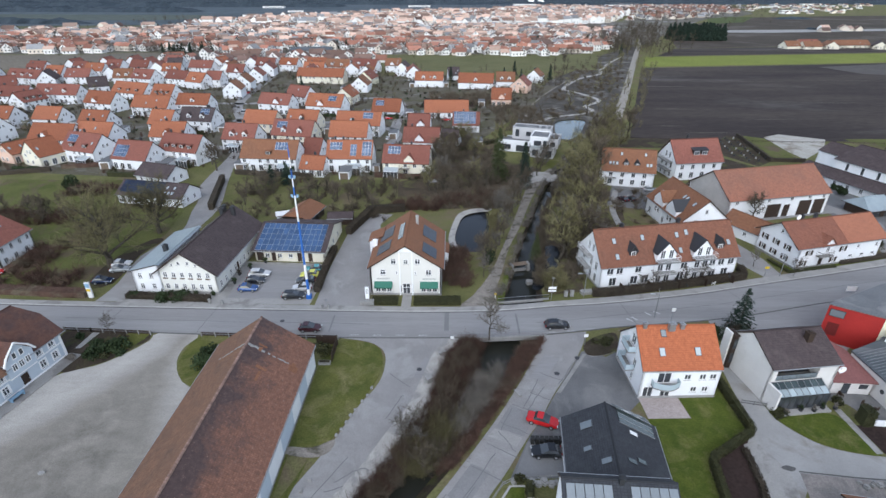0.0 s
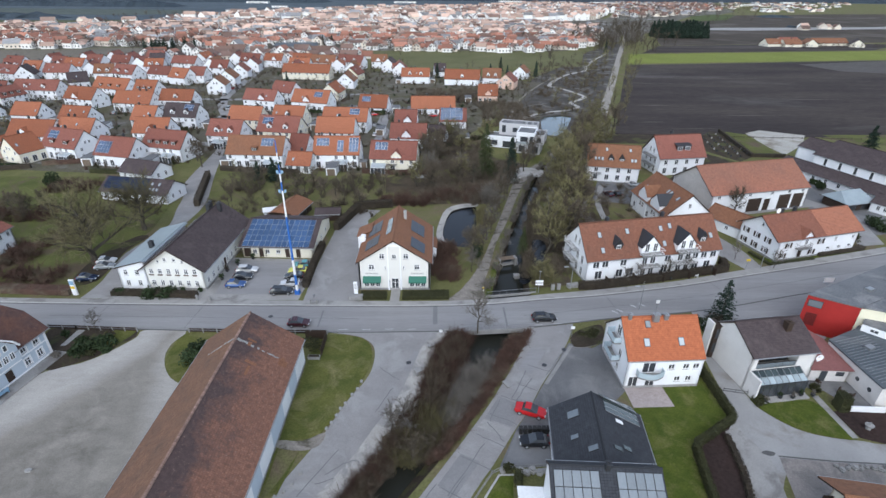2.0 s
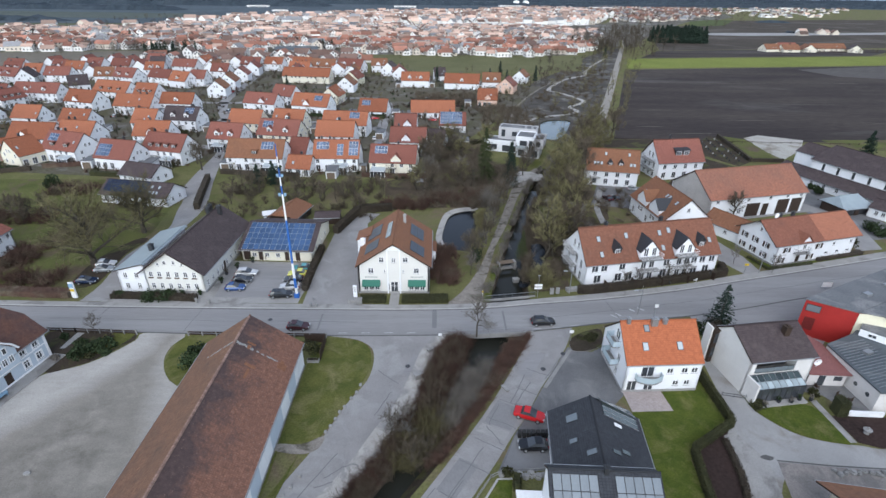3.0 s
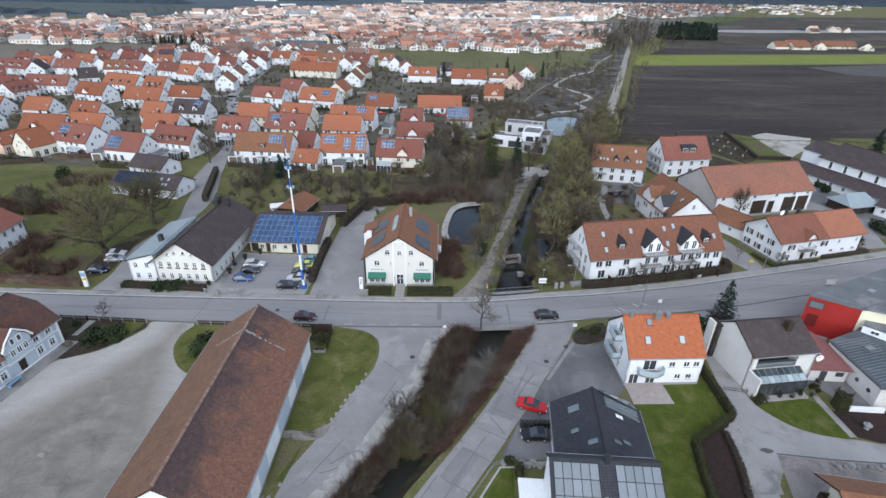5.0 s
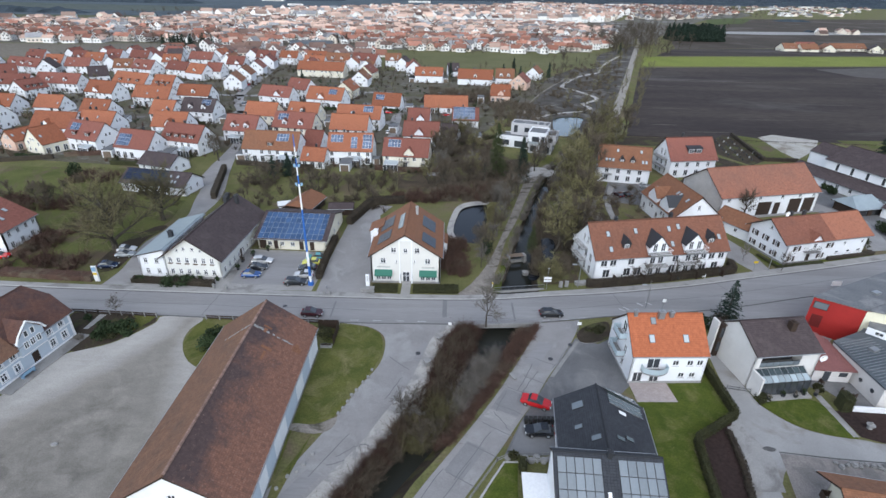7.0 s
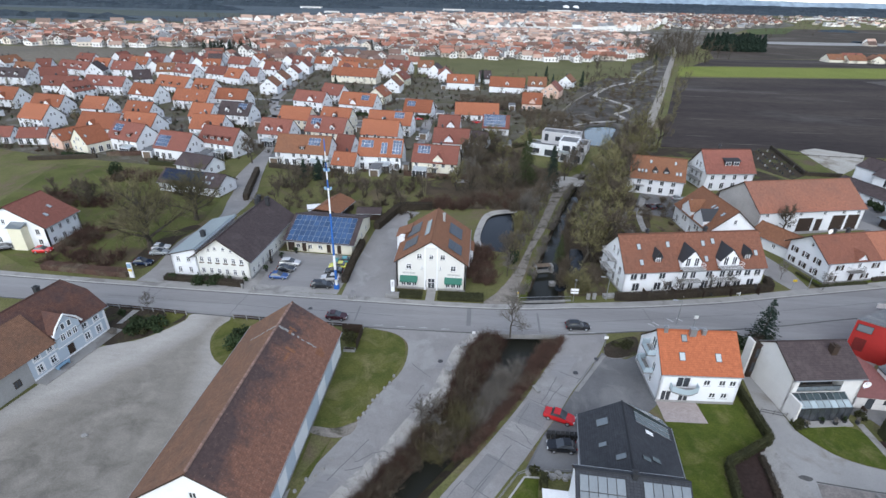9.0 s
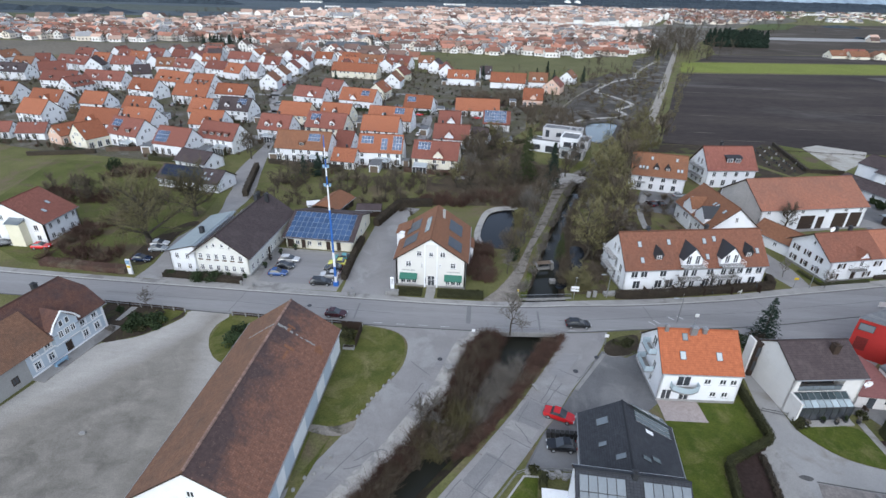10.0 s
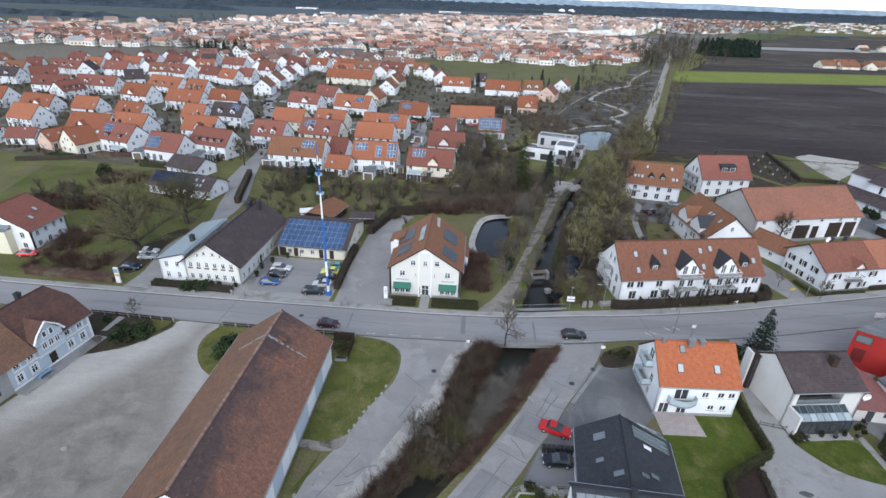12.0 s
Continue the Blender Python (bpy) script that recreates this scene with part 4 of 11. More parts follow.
def car(x, y, ang, colour, style, label, z=0.06, group=""):
    if style not in CAR_DATA:
        length, *geos = car_meshes(style)
        CAR_DATA[style] = length, geos, [g.data(n, [mt]) for g, n, mt in zip(geos[1:], ("glasshouse", "roof", "tyre", "rim", "headlight", "tail_light"), (GLASS, RUBBER, RUBBER, ALU, LAMP_GLASS, TAIL_GLASS))]
    length, geos, (glass, _, tyre, rim, front, rear) = CAR_DATA[style]
    if (colour, style) not in PAINTS:
        paint = PAINTS.get(colour) or plain("car_paint", colour, 0.25, 0.2, 0.5, coat=0.6)
        PAINTS[colour] = paint
        PAINTS[(colour, style)] = geos[0].data("body", [paint], True), geos[2].data("roof", [paint])
    body, roof = PAINTS[(colour, style)]
    ob = thing("car", pose(x, y, z, 0, 0, ang), label, "car", group)
    part("body", body, None, ob)
    part("glasshouse", glass, None, ob, "dark opaque glass")
    part("roof", roof, None, ob)
    for sx in (-length / 2 + 0.8, length / 2 - 0.85):
        for sy in (-0.8, 0.8):
            w = part("wheel", tyre, None, ob, m=pose(sx, sy, 0.32))
            part("rim", rim, None, w)
    for sy in (-0.55, 0.55):
        part("headlight", front, None, ob, m=pose(length / 2 - 0.05, sy, 0.58))
        part("tail_light", rear, None, ob, m=pose(-length / 2 + 0.03, sy * 1.1, 0.72))
    return ob


# ---- the ground and what covers it ----
BANK_W = [(-34, 0), (-22, 18), (-14.5, 31.5), (-10.9, 38.5), (-7.7, 43.6), (-5.2, 48.9), (-2.8, 53.8), (-0.9, 60.7), (0.7, 66.6), (3.2, 71.2), (8.8, 80.6), (12.2, 90.9), (15.2, 101.4), (18.5, 113.9), (21.9, 125.1), (28, 145), (36, 165), (46, 190)]
BANK_E = [(-27, -1), (-16, 17), (-8, 31), (-3.4, 39), (0, 43.7), (3.8, 49), (7.5, 55.2), (12.3, 63.1), (15.2, 68.2), (17, 72), (18.4, 82.1), (19.0, 91.1), (20.7, 104.5), (23.4, 117.6), (26.8, 129.3), (33, 148), (41, 167), (50, 188)]
POND_RING = smooth_line([(10.5, 127.2), (6.9, 126.2), (3.6, 123.3), (1.9, 115.5), (1.4, 109.1), (2.3, 105.7), (4.8, 103.5), (7.6, 103.8), (9.6, 108.9), (10.2, 119.1)], 4, True)
LAKE_RING = smooth_line([(48.6, 233), (56, 238), (62.4, 236), (59, 224), (53.9, 210), (48.3, 202), (44, 205), (45, 216)], 4, True)
CHANNEL = BANK_W + BANK_E[::-1]
sheet("ground", [(-4990, -600), (4990, -600), (4990, 4980), (-4990, 4980)], 0, GRASS, "dull green and brown winter grassland", "ground", [CHANNEL, POND_RING, LAKE_RING])


def channel():
    bank, bed, wat = Geo(), Geo(), Geo()
    rows = []
    for k, (w, e) in enumerate(zip(BANK_W, BANK_E)):
        w, e = Vector(w), Vector(e)
        a, b = w.lerp(e, 0.3 if k < 9 else 0.12), w.lerp(e, 0.62 if k < 9 else 0.86)
        rows.append([(*w, 0), (*a, -2.1), (*b, -2.1), (*e, 0)])
    for p, q in zip(rows, rows[1:]):
        bank.face([p[0], p[1], q[1], q[0]])
        bank.face([p[2], p[3], q[3], q[2]])
        bed.face([p[1], p[2], q[2], q[1]])
        k = [(Vector(r[i]).lerp(Vector(r[j]), 0.8)) for r in (p, q) for i, j in ((0, 1), (3, 2))]
        wat.face([(k[0].x, k[0].y, -1.72), (k[1].x, k[1].y, -1.72), (k[3].x, k[3].y, -1.72), (k[2].x, k[2].y, -1.72)])
    whole("creek_bank", bank, EARTH, "sloping brown earth banks of the creek", "bank", kind="structure")
    whole("creek_bed", bed, EARTH, "muddy bed under the creek's water", "ground", kind="structure")
    whole("creek_water", wat, CREEK, "dark slow water in the creek", "water", kind="structure")


channel()
for nm, ring, lab in (("pond_water", POND_RING, "dark still water of the small pond"), ("lake_water", LAKE_RING, "grey-blue water of a shallow lake")):
    g = Geo()
    g.face([(*p, -0.3) for p in ring])
    for i in range(len(ring)):
        p, q = ring[i], ring[(i + 1) % len(ring)]
        g.face([(*p, 0), (*q, 0), (*q, -0.4), (*p, -0.4)], 1)
    whole(nm, g, [POND if nm[0] == "p" else water("lake_surface", (0.06, 0.08, 0.088), 0.5, 0.2), EARTH], lab, "water", kind="structure")
rim_outer = smooth_line([(11.4, 129.0), (6.6, 128.9), (2.6, 125.4), (0.7, 117.3), (-0.1, 109.5), (1.0, 105.4), (2.4, 105.3), (1.5, 109.1), (2.0, 115.5), (3.7, 123.2), (6.9, 126.1), (10.6, 127.1)], 3, True)
sheet("pond_rim", rim_outer, 0.05, VERGE, "pale gravel rim round the pond", "path")

ROAD_N = smooth_line([(-400, 98), (-220, 86), (-120, 81.6), (-84, 80.2), (-51, 79.5), (-19, 79.1), (-3.7, 79.1), (9.4, 79.7), (20.7, 81.4), (32.2, 82.9), (49.6, 86.4), (63.2, 90), (77.7, 93.8), (104.7, 101.2), (160, 117), (300, 160)], 4)
ROAD_S = smooth_line([(-400, 90), (-220, 78), (-120, 73.8), (-73, 72.6), (-51, 71.7), (-33, 71.1), (-17, 70.9), (-7.4, 71), (2.7, 71.3), (16, 72.3), (23.4, 73.5), (32.2, 75.1), (45.6, 76.9), (56.4, 79.1), (71, 83), (84, 86), (110, 93), (165, 108), (305, 151)], 4)
PALE_KERB = surf("pale_kerb", (0.47, 0.46, 0.44), (0.4, 0.39, 0.375), 1.2, 8.0, 0.9, 0.1)
GUTTER = surf("gutter", (0.13, 0.128, 0.125), (0.1, 0.1, 0.098), 0.8, 6.0, 0.9, 0.1)
sheet("gutter_south", ribbon(ROAD_S, 0.3), 0.068, GUTTER, "dark wet gutter at the road's edge", "gutter")
sheet("gutter_north", ribbon([(x, y - 0.3) for x, y in ROAD_N], 0.22), 0.068, GUTTER, "dark gutter below the kerb", "gutter")
sheet("kerb_north", ribbon(ROAD_N, 0.2), 0.178, PALE_KERB, "pale kerb stones along the footway", "kerb", skirt=0.1)
sheet("road_main", ROAD_S + ROAD_N[::-1], 0.06, ASPHALT, "grey asphalt main road with worn lane marks", "road", skirt=0.3)
WALK_N = smooth_line([(-400, 99.8), (-220, 87.8), (-120, 83.2), (-84, 81.6), (-51, 80.8), (-19, 80.6), (-3.7, 80.5), (9.4, 81.1), (20.7, 82.9), (32.2, 84.7), (49.6, 88.1), (63.2, 92), (77.7, 95.9), (104.7, 103.4), (160, 119), (300, 162)], 4)
sheet("pavement_north", ROAD_N + WALK_N[::-1], 0.17, PAVING, "pale footway behind a raised kerb", "pavement", skirt=0.2, edge=KERB)
SIDE_W = smooth_line([(-19, 70.95), (-13.6, 69.9), (-10.9, 67.9), (-10, 65.2), (-10.1, 61.3), (-11, 58.4), (-12.8, 54.8), (-15, 48.7), (-17, 44.4), (-19, 40.4), (-21.6, 36), (-31, 20), (-43, 0)], 4)
SIDE_W2 = smooth_line([(-36, -2), (-24, 17), (-16.2, 31.8), (-12.8, 37.6), (-9.6, 43.4), (-6.9, 49), (-4.6, 54), (-2.6, 60.8), (-0.8, 66.8), (2.6, 71.4)], 4)
sheet("road_west_lane", SIDE_W + SIDE_W2, 0.05, OLD_ASPHALT, "worn grey asphalt lane beside the creek", "road", skirt=0.1)
PALE = smooth_line([(3.0, 71.6), (0.4, 66.8), (-1.1, 60.8), (-3.0, 53.9), (-5.4, 49), (-7.9, 43.7), (-11.1, 38.5), (-14.7, 31.6), (-17.6, 32.8), (-14.5, 38.8), (-11.0, 44.3), (-8.3, 50.0), (-5.7, 55.0), (-3.8, 61.6), (-2.0, 67.9), (0.8, 71.3)], 3, True)
sheet("verge_west", PALE, 0.062, VERGE, "pale gravelly verge at the lane's edge", "path")
SIDE_E = smooth_line([(17, 72.2), (13.4, 64.6), (8.6, 55.6), (4.9, 49.5), (1.1, 43.7), (-2.3, 38.6), (-6.6, 31.5), (-15, 17), (-26, -2)], 4)
SIDE_E2 = smooth_line([(-19, -6), (-8.5, 13), (-0.5, 31.5), (4.9, 40.3), (7.3, 43.8), (10.6, 49.1), (13.2, 53), (16.1, 58.2), (19, 62.6), (22.6, 69), (24.4, 73.4)], 4)
sheet("road_east_lane", SIDE_E + SIDE_E2, 0.05, OLD_ASPHALT, "cracked grey asphalt lane along the creek", "road", skirt=0.1)
sheet("forecourt", [(22.4, 68), (26, 66.6), (28.4, 68.2), (28.2, 56.6), (26, 54.5), (22, 55.4), (18.9, 53), (16, 50.4), (14.3, 43.9), (8, 43.4), (10.9, 49.3), (13.4, 53.2), (16.3, 58.2)], 0.045, DARK_ASPHALT, "dark asphalt forecourt with parking bays", "road")
sheet("car_bay", [(10.9, 49), (16.4, 49.2), (14.4, 43.6), (8.3, 43.2)], 0.056, PATCHED, "freshly laid dark asphalt parking bay", "road")
sheet("gravel_yard", smooth_line([(-66, 40), (-63.4, 52.8), (-62.3, 57.6), (-60.4, 61), (-56.3, 62.9), (-53.6, 65.4), (-51, 69.4), (-50.6, 71.5), (-43.4, 71.3), (-44.2, 67.9), (-43.6, 64), (-40.6, 59.6), (-36, 57)], 3) + [(-35, 30), (-38, 0), (-80, 0), (-72, 20)], 0.04, GRAVEL, "wide grey gravel yard with wheel marks", "ground")
sheet("lawn_barn", smooth_line([(-20.4, 70.2), (-14, 69.8), (-11, 67.4), (-10.4, 62.6), (-11.8, 57.6), (-13.9, 52), (-15.8, 48)], 4) + [(-20.6, 47.2)], 0.07, LAWN, "mown grass beside the barn", "lawn", skirt=0.08)
sheet("lawn_barn_south", smooth_line([(-17.4, 46.6), (-19.2, 41), (-21.8, 36.2), (-25, 30.6)], 3) + [(-20.4, 30.5), (-20.4, 46.8)][::-1], 0.068, LAWN, "thin grass strip beside the barn wall", "lawn")
sheet("barn_path", smooth_line([(-20.6, 47.6), (-17.6, 47.5), (-14.9, 48.9), (-15.2, 46.8), (-17.2, 45.9), (-20.6, 46.4)], 3, True), 0.075, TRACK, "trodden gravel path across the grass", "path")
sheet("garden_west", smooth_line([(-67, 71.8), (-51.6, 71.4), (-54.1, 65.4), (-56.4, 63.2), (-61.6, 61.6)], 3, True), 0.05, EARTH, "dug brown front garden", "ground")
sheet("garden_west_lawn", smooth_line([(-57, 71.2), (-51.9, 71.2), (-54, 66.6), (-56, 66.4)], 3, True), 0.06, LAWN, "small patch of lawn by the fence", "lawn")
sheet("garden_west_path", [(-62.3, 67.2), (-61.4, 67.3), (-60.8, 71.5), (-62.1, 71.6)], 0.065, PAVING, "pale paved path to the house", "path")
sheet("garden_hedge_bed", smooth_line([(-43, 70.6), (-37, 70.6), (-36, 66), (-37, 58.6), (-40.8, 60), (-43.4, 64)], 3, True), 0.05, LAWN, "grass island by the barn's corner", "lawn")
sheet("orange_house_lawn", [(28.4, 53.4), (34.3, 53.5), (34.2, 57.4), (39.6, 57.7), (41.7, 61), (41.6, 50.4), (33, 45), (32.2, 36), (31, 20), (25.8, 20), (26.4, 44.1), (27.6, 51)], 0.04, GREEN_LAWN, "mown green back garden lawn", "lawn")
sheet("patio", [(28.2, 57.4), (34, 57.5), (34.3, 53.5), (28.3, 53.3)], 0.07, surf("pink_paving", (0.43, 0.37, 0.35), (0.37, 0.315, 0.3), 1.2, 8.0, 0.9, 0.2), "pinkish paved terrace behind the house", "patio", skirt=0.05)
sheet("lane_east", smooth_line([(44, 67), (42.8, 58), (42, 52.5), (40.1, 49.8), (39.0, 45), (38.2, 41.5), (36.9, 37), (35.4, 30), (35, 20)], 4) + smooth_line([(40, 20), (40.6, 37), (42, 40.4), (44.6, 43), (48, 43.2), (60, 43.4), (80, 44)], 4) + smooth_line([(80, 47.4), (61, 46.7), (56.8, 47.3), (52.4, 48.0), (49, 49.6), (46.4, 52.9), (46.0, 55.4), (45.8, 60), (46.4, 67)], 4), 0.045, LANE_SMOOTH, "pale gravel lane between gardens", "road")
sheet("lawn_east", smooth_line([(46.2, 55.2), (46.6, 53.0), (49.1, 49.8), (52.4, 48.2), (56.3, 47.5), (55.8, 50.4), (55.0, 54.4), (50, 55)], 3, True), 0.07, GREEN_LAWN, "rounded green lawn of the front garden", "lawn", skirt=0.05)
sheet("flowerbed_east", [(56.6, 52.6), (56.9, 47.8), (59.4, 46.8), (68, 47.4), (68, 52), (59, 52.6)], 0.05, DARK_BED, "dug brown flower bed", "ground")
sheet("planter_island", smooth_line([(23, 69.4), (24.9, 71.4), (27.3, 72.6), (29.4, 72.8), (28.6, 68.9), (25.8, 67), (23.1, 66.9)], 3, True), 0.14, EARTH, "kerbed island bed with low plants", "ground", skirt=0.1, edge=KERB)
sheet("office_forecourt", [(-64, 81.2), (-62, 85.5), (-45, 85.2), (-44.6, 97.8), (-26.6, 97), (-25.6, 94), (-26.4, 81), (-40, 80.8)], 0.04, PAVING, "paved forecourt and car park", "pavement")
sheet("car_park", [(-43, 83), (-44.2, 96.6), (-26.9, 96.4), (-26.7, 83)], 0.055, ASPHALT, "asphalt car park beside the offices", "road")
sheet("inn_drive", [(-25.4, 80.7), (-15.4, 80.7), (-15.2, 101), (-17.6, 118), (-15, 124.5), (-20.6, 125), (-24.9, 112.3), (-25.6, 95)], 0.05, OLD_ASPHALT, "grey asphalt drive beside the inn", "road")
sheet("inn_path", [(-8.9, 80.6), (-7.1, 80.6), (-7.1, 85.2), (-8.9, 85.2)], 0.09, PAVING, "paved path to the inn's door", "path")
sheet("office_drive", smooth_line([(-68, 81.4), (-67.6, 88), (-69.4, 100), (-66.6, 113), (-69.6, 125), (-72, 134.6), (-76.6, 146), (-79.9, 176.6), (-83, 190)], 3) + smooth_line([(-79, 190), (-76.2, 175.4), (-69.1, 148.3), (-63.4, 128.3), (-63.2, 112), (-62.2, 96), (-62.4, 81.4)], 3), 0.035, OLD_ASPHALT, "grey lane leading back to the houses", "road")
sheet("mill_path", smooth_line([(3.8, 80.9), (5.9, 86.4), (9.4, 95.0), (12.4, 105), (18.2, 126), (24, 147.8), (27, 155), (36, 168), (44, 182)], 3) + smooth_line([(46, 181.2), (38, 166.4), (30, 153), (24.2, 138.4), (18.2, 117.8), (14.2, 106), (11.4, 94), (9.6, 87.4), (8.4, 80.9)], 3), 0.03, TRACK, "muddy gravel path beside the creek", "path")
sheet("mill_pool", smooth_line([(16.9, 88.2), (19.2, 94.6), (21.6, 100), (22.6, 106.4), (25.4, 106), (24.6, 99.1), (21.6, 93.0), (18.8, 87.4)], 3, True), 0.036, POND, "dark still pool under the trees", "water")
sheet("tree_earth", smooth_line([(-73.5, 87), (-68.6, 88), (-69.8, 100), (-68.4, 108), (-71.5, 108), (-74.6, 99)], 3, True), 0.044, EARTH, "bare dark earth under the spreading trees", "ground")
sheet("field_road", smooth_line([(49, 156), (56, 180.5), (65.6, 209), (80.6, 252), (103, 313.6), (136.6, 408), (184.6, 543), (262, 760)], 3) + smooth_line([(266, 759), (189, 542), (141, 407.6), (107.4, 313), (85, 251.6), (70, 208.6), (60, 179.5), (53, 155)], 3), 0.04, FIELD_ROAD, "straight pale farm track", "road")
sheet("wetland_trail", ribbon(smooth_line([(36, 240), (38.5, 256), (51.7, 294.7), (75.6, 346.3), (86.4, 358.3)], 4), 1.1), 0.038, TRACK, "faint trodden trail beside the wetland", "path")
sheet("wetland_path", ribbon(smooth_line([(34.4, 221.6), (45.3, 239), (56.9, 246), (64.7, 250), (71.2, 258), (70.2, 268), (80.8, 281.5), (79.5, 294), (73, 311), (69, 320), (86.4, 358.3), (107, 381.3), (114.5, 405.3), (136.2, 453.3), (157.3, 493)], 4), 2.6), 0.04, LANE, "winding pale path through the wetland", "path")
sheet("wetland", [(28, 213), (52, 196), (62, 203), (90, 278), (118, 356), (150, 446), (202, 592), (176, 560), (140, 500), (105, 420), (66, 352), (36, 270)], 0.02, surf("reedy_ground", (0.105, 0.096, 0.086), (0.066, 0.06, 0.054), 0.12, 1.6, 0.95, 0.3, third=(0.19, 0.18, 0.165), third_scale=0.09), "grey-brown reedy wetland", "ground", [LAKE_RING])
sheet("field_margin", [(64, 191), (98, 190), (100, 202.6), (68, 203.6)], 0.035, EARTH, "brown strip between houses and field", "ground")
sheet("field_ploughed", [(73, 204), (110, 202), (300, 198), (700, 330), (700, 555), (389, 455), (148, 414)], 0.03, PLOUGH, "dark ploughed field", "field")
furrows = np.random.default_rng(29)
for x, y, l in ((110, 214, 26), (96, 226, 16), (150, 240, 40), (230, 236, 60), (300, 250, 70), (130, 330, 46), (180, 352, 90), (270, 356, 60), (330, 300, 80), (112, 262, 20), (205, 280, 36), (400, 310, 90)):
    sheet("furrow", [(x - l / 2, y), (x, y - furrows.uniform(0.3, 0.6)), (x + l / 2, y + 0.2), (x + l * 0.1, y + furrows.uniform(0.3, 0.7))], 0.034, DRY_SOIL, "pale dried furrow across the ploughed field", "field")
sheet("field_grey", [(292, 425), (300, 388), (400, 352), (700, 430), (700, 553), (389, 453)], 0.036, surf("dry_ploughed_field", (0.12, 0.11, 0.104), (0.095, 0.088, 0.082), 0.02, 0.5, 0.95, 0.2, stretch=(0.3, 1.0, 20)), "paler dried part of the ploughed field", "field")
sheet("field_crop", [(151.5, 421), (389.5, 459), (700, 560), (700, 640), (443.7, 530), (175, 487)], 0.03, CROP, "strip of bright green young crop", "field")
sheet("field_dark", [(190, 496), (440, 536), (520, 600), (420, 605), (232, 562)], 0.035, PLOUGH, "dark bare field strip", "field")
sheet("field_fallow", [(236, 566), (420, 608), (700, 650), (1100, 760), (1500, 1100), (1250, 1420), (968, 1375), (696, 1277), (424, 990), (300, 760)], 0.02, FALLOW, "brown fallow fields behind the crop strip", "field")
sheet("field_pale", [(388, 800), (457, 795), (700, 850), (1000, 930), (1000, 990), (700, 890), (430, 850)], 0.05, PAVING, "pale stubble strip", "field")
sheet("meadow_far", [(-45, 372), (24, 398), (110, 402), (140, 510), (0, 505), (-90, 500), (-75, 428)], 0.03, surf("far_meadow", (0.155, 0.15, 0.075), (0.125, 0.125, 0.06), 0.03, 0.8, 0.95, 0.2), "flat green meadow before the town", "field")
sheet("meadow_west", [(-760, 440), (-440, 486), (-345, 492), (-300, 512), (-258, 516), (-258, 428), (-330, 396), (-380, 345), (-640, 330)], 0.03, STUBBLE, "pale bare field before the town", "field")
SUBURB_GROUND = [(-150, 158), (-94, 152), (-82, 172), (-70, 160), (-3, 152), (12, 200), (44, 270), (66, 330), (-40, 395), (-240, 420), (-340, 330), (-300, 240), (-200, 170)]
sheet("suburb_ground", SUBURB_GROUND, 0.025, GARDENS, "gardens and lanes between the houses", "ground")
for nm, line, wd in (("road_suburb", [(-76, 186), (-95, 230), (-112, 270), (-120, 330), (-130, 400)], 5), ("road_suburb_east", [(-4, 150), (-10, 172), (-22, 186), (-24, 215), (-50, 228), (-100, 232)], 4.5), ("road_suburb_west", [(-76, 186), (-110, 188), (-150, 176), (-200, 190)], 4.5), ("road_suburb_back", [(-24, 215), (-28, 280), (-60, 285), (-112, 270), (-180, 285)], 4.5)):
    sheet(nm, ribbon(smooth_line(line, 4), wd), 0.05, OLD_ASPHALT, "narrow asphalt street between houses", "road")
sheet("wood_floor_pond", [(-14, 127), (2, 129), (14, 129), (22, 146), (31, 164), (20, 172), (10, 200), (-10, 196), (-8, 156), (-16, 150)], 0.03, FOREST_FLOOR, "dark leaf litter under bare shrubs", "ground")
# brown ground; its dark tone also fills in for shade under the twigs
sheet("wood_floor_creek", [(20.6, 97), (26, 97), (34, 110), (46, 122), (50, 142), (50, 156), (60, 185), (56, 196), (50, 187), (42, 167), (34, 148), (27.6, 129.3), (24.2, 117.6), (21.4, 104.5)], 0.03, FOREST_FLOOR, "dark leaf litter under the creek trees", "ground")
# dark cover over the strip between creek and flats
sheet("wood_floor_bank", [(19.2, 85.2), (27.4, 86.8), (27.8, 96), (32, 106), (36, 116), (27, 118), (22.4, 107), (20, 97)], 0.024, FOREST_FLOOR, "dark brown ground cover beside the pool", "ground")
sheet("wood_floor_garden", [(-62, 121), (-26, 121), (-22, 128), (-14, 129), (-16, 151), (-30, 152), (-64, 150)], 0.028, GRASS, "rough orchard grass", "ground")
sheet("house_terrace", [(26.6, 166), (37.4, 163.6), (40.4, 172), (29, 176)], 0.08, LAWN, "lawn terrace before the modern house", "lawn")
sheet("rubble_path", smooth_line([(22.6, 146), (27, 151), (34, 152), (35, 158), (28, 161), (24.6, 154)], 3, True), 0.06, LANE, "pale rubble at the end of the path", "path")
sheet("garden_bed_dark", [(-16, 262), (18, 266), (22, 292), (-14, 288)], 0.045, DARK_BED, "dark red-brown garden plot", "ground")
sheet("red_forecourt", [(47, 70.4), (56.8, 62), (62.6, 65.4), (68, 70), (72, 78), (84, 84.6), (84, 89), (66, 84.6), (55, 80.2), (47.4, 78)], 0.045, ASPHALT, "grey asphalt forecourt beside the road", "road")
sheet("oak_meadow", [(-125, 100), (-95, 84.6), (-71, 84.2), (-70.6, 100), (-69.6, 112), (-72, 125), (-75, 146), (-100, 150), (-140, 150)], 0.03, MEADOW, "rough yellow-green meadow round the trees", "meadow")
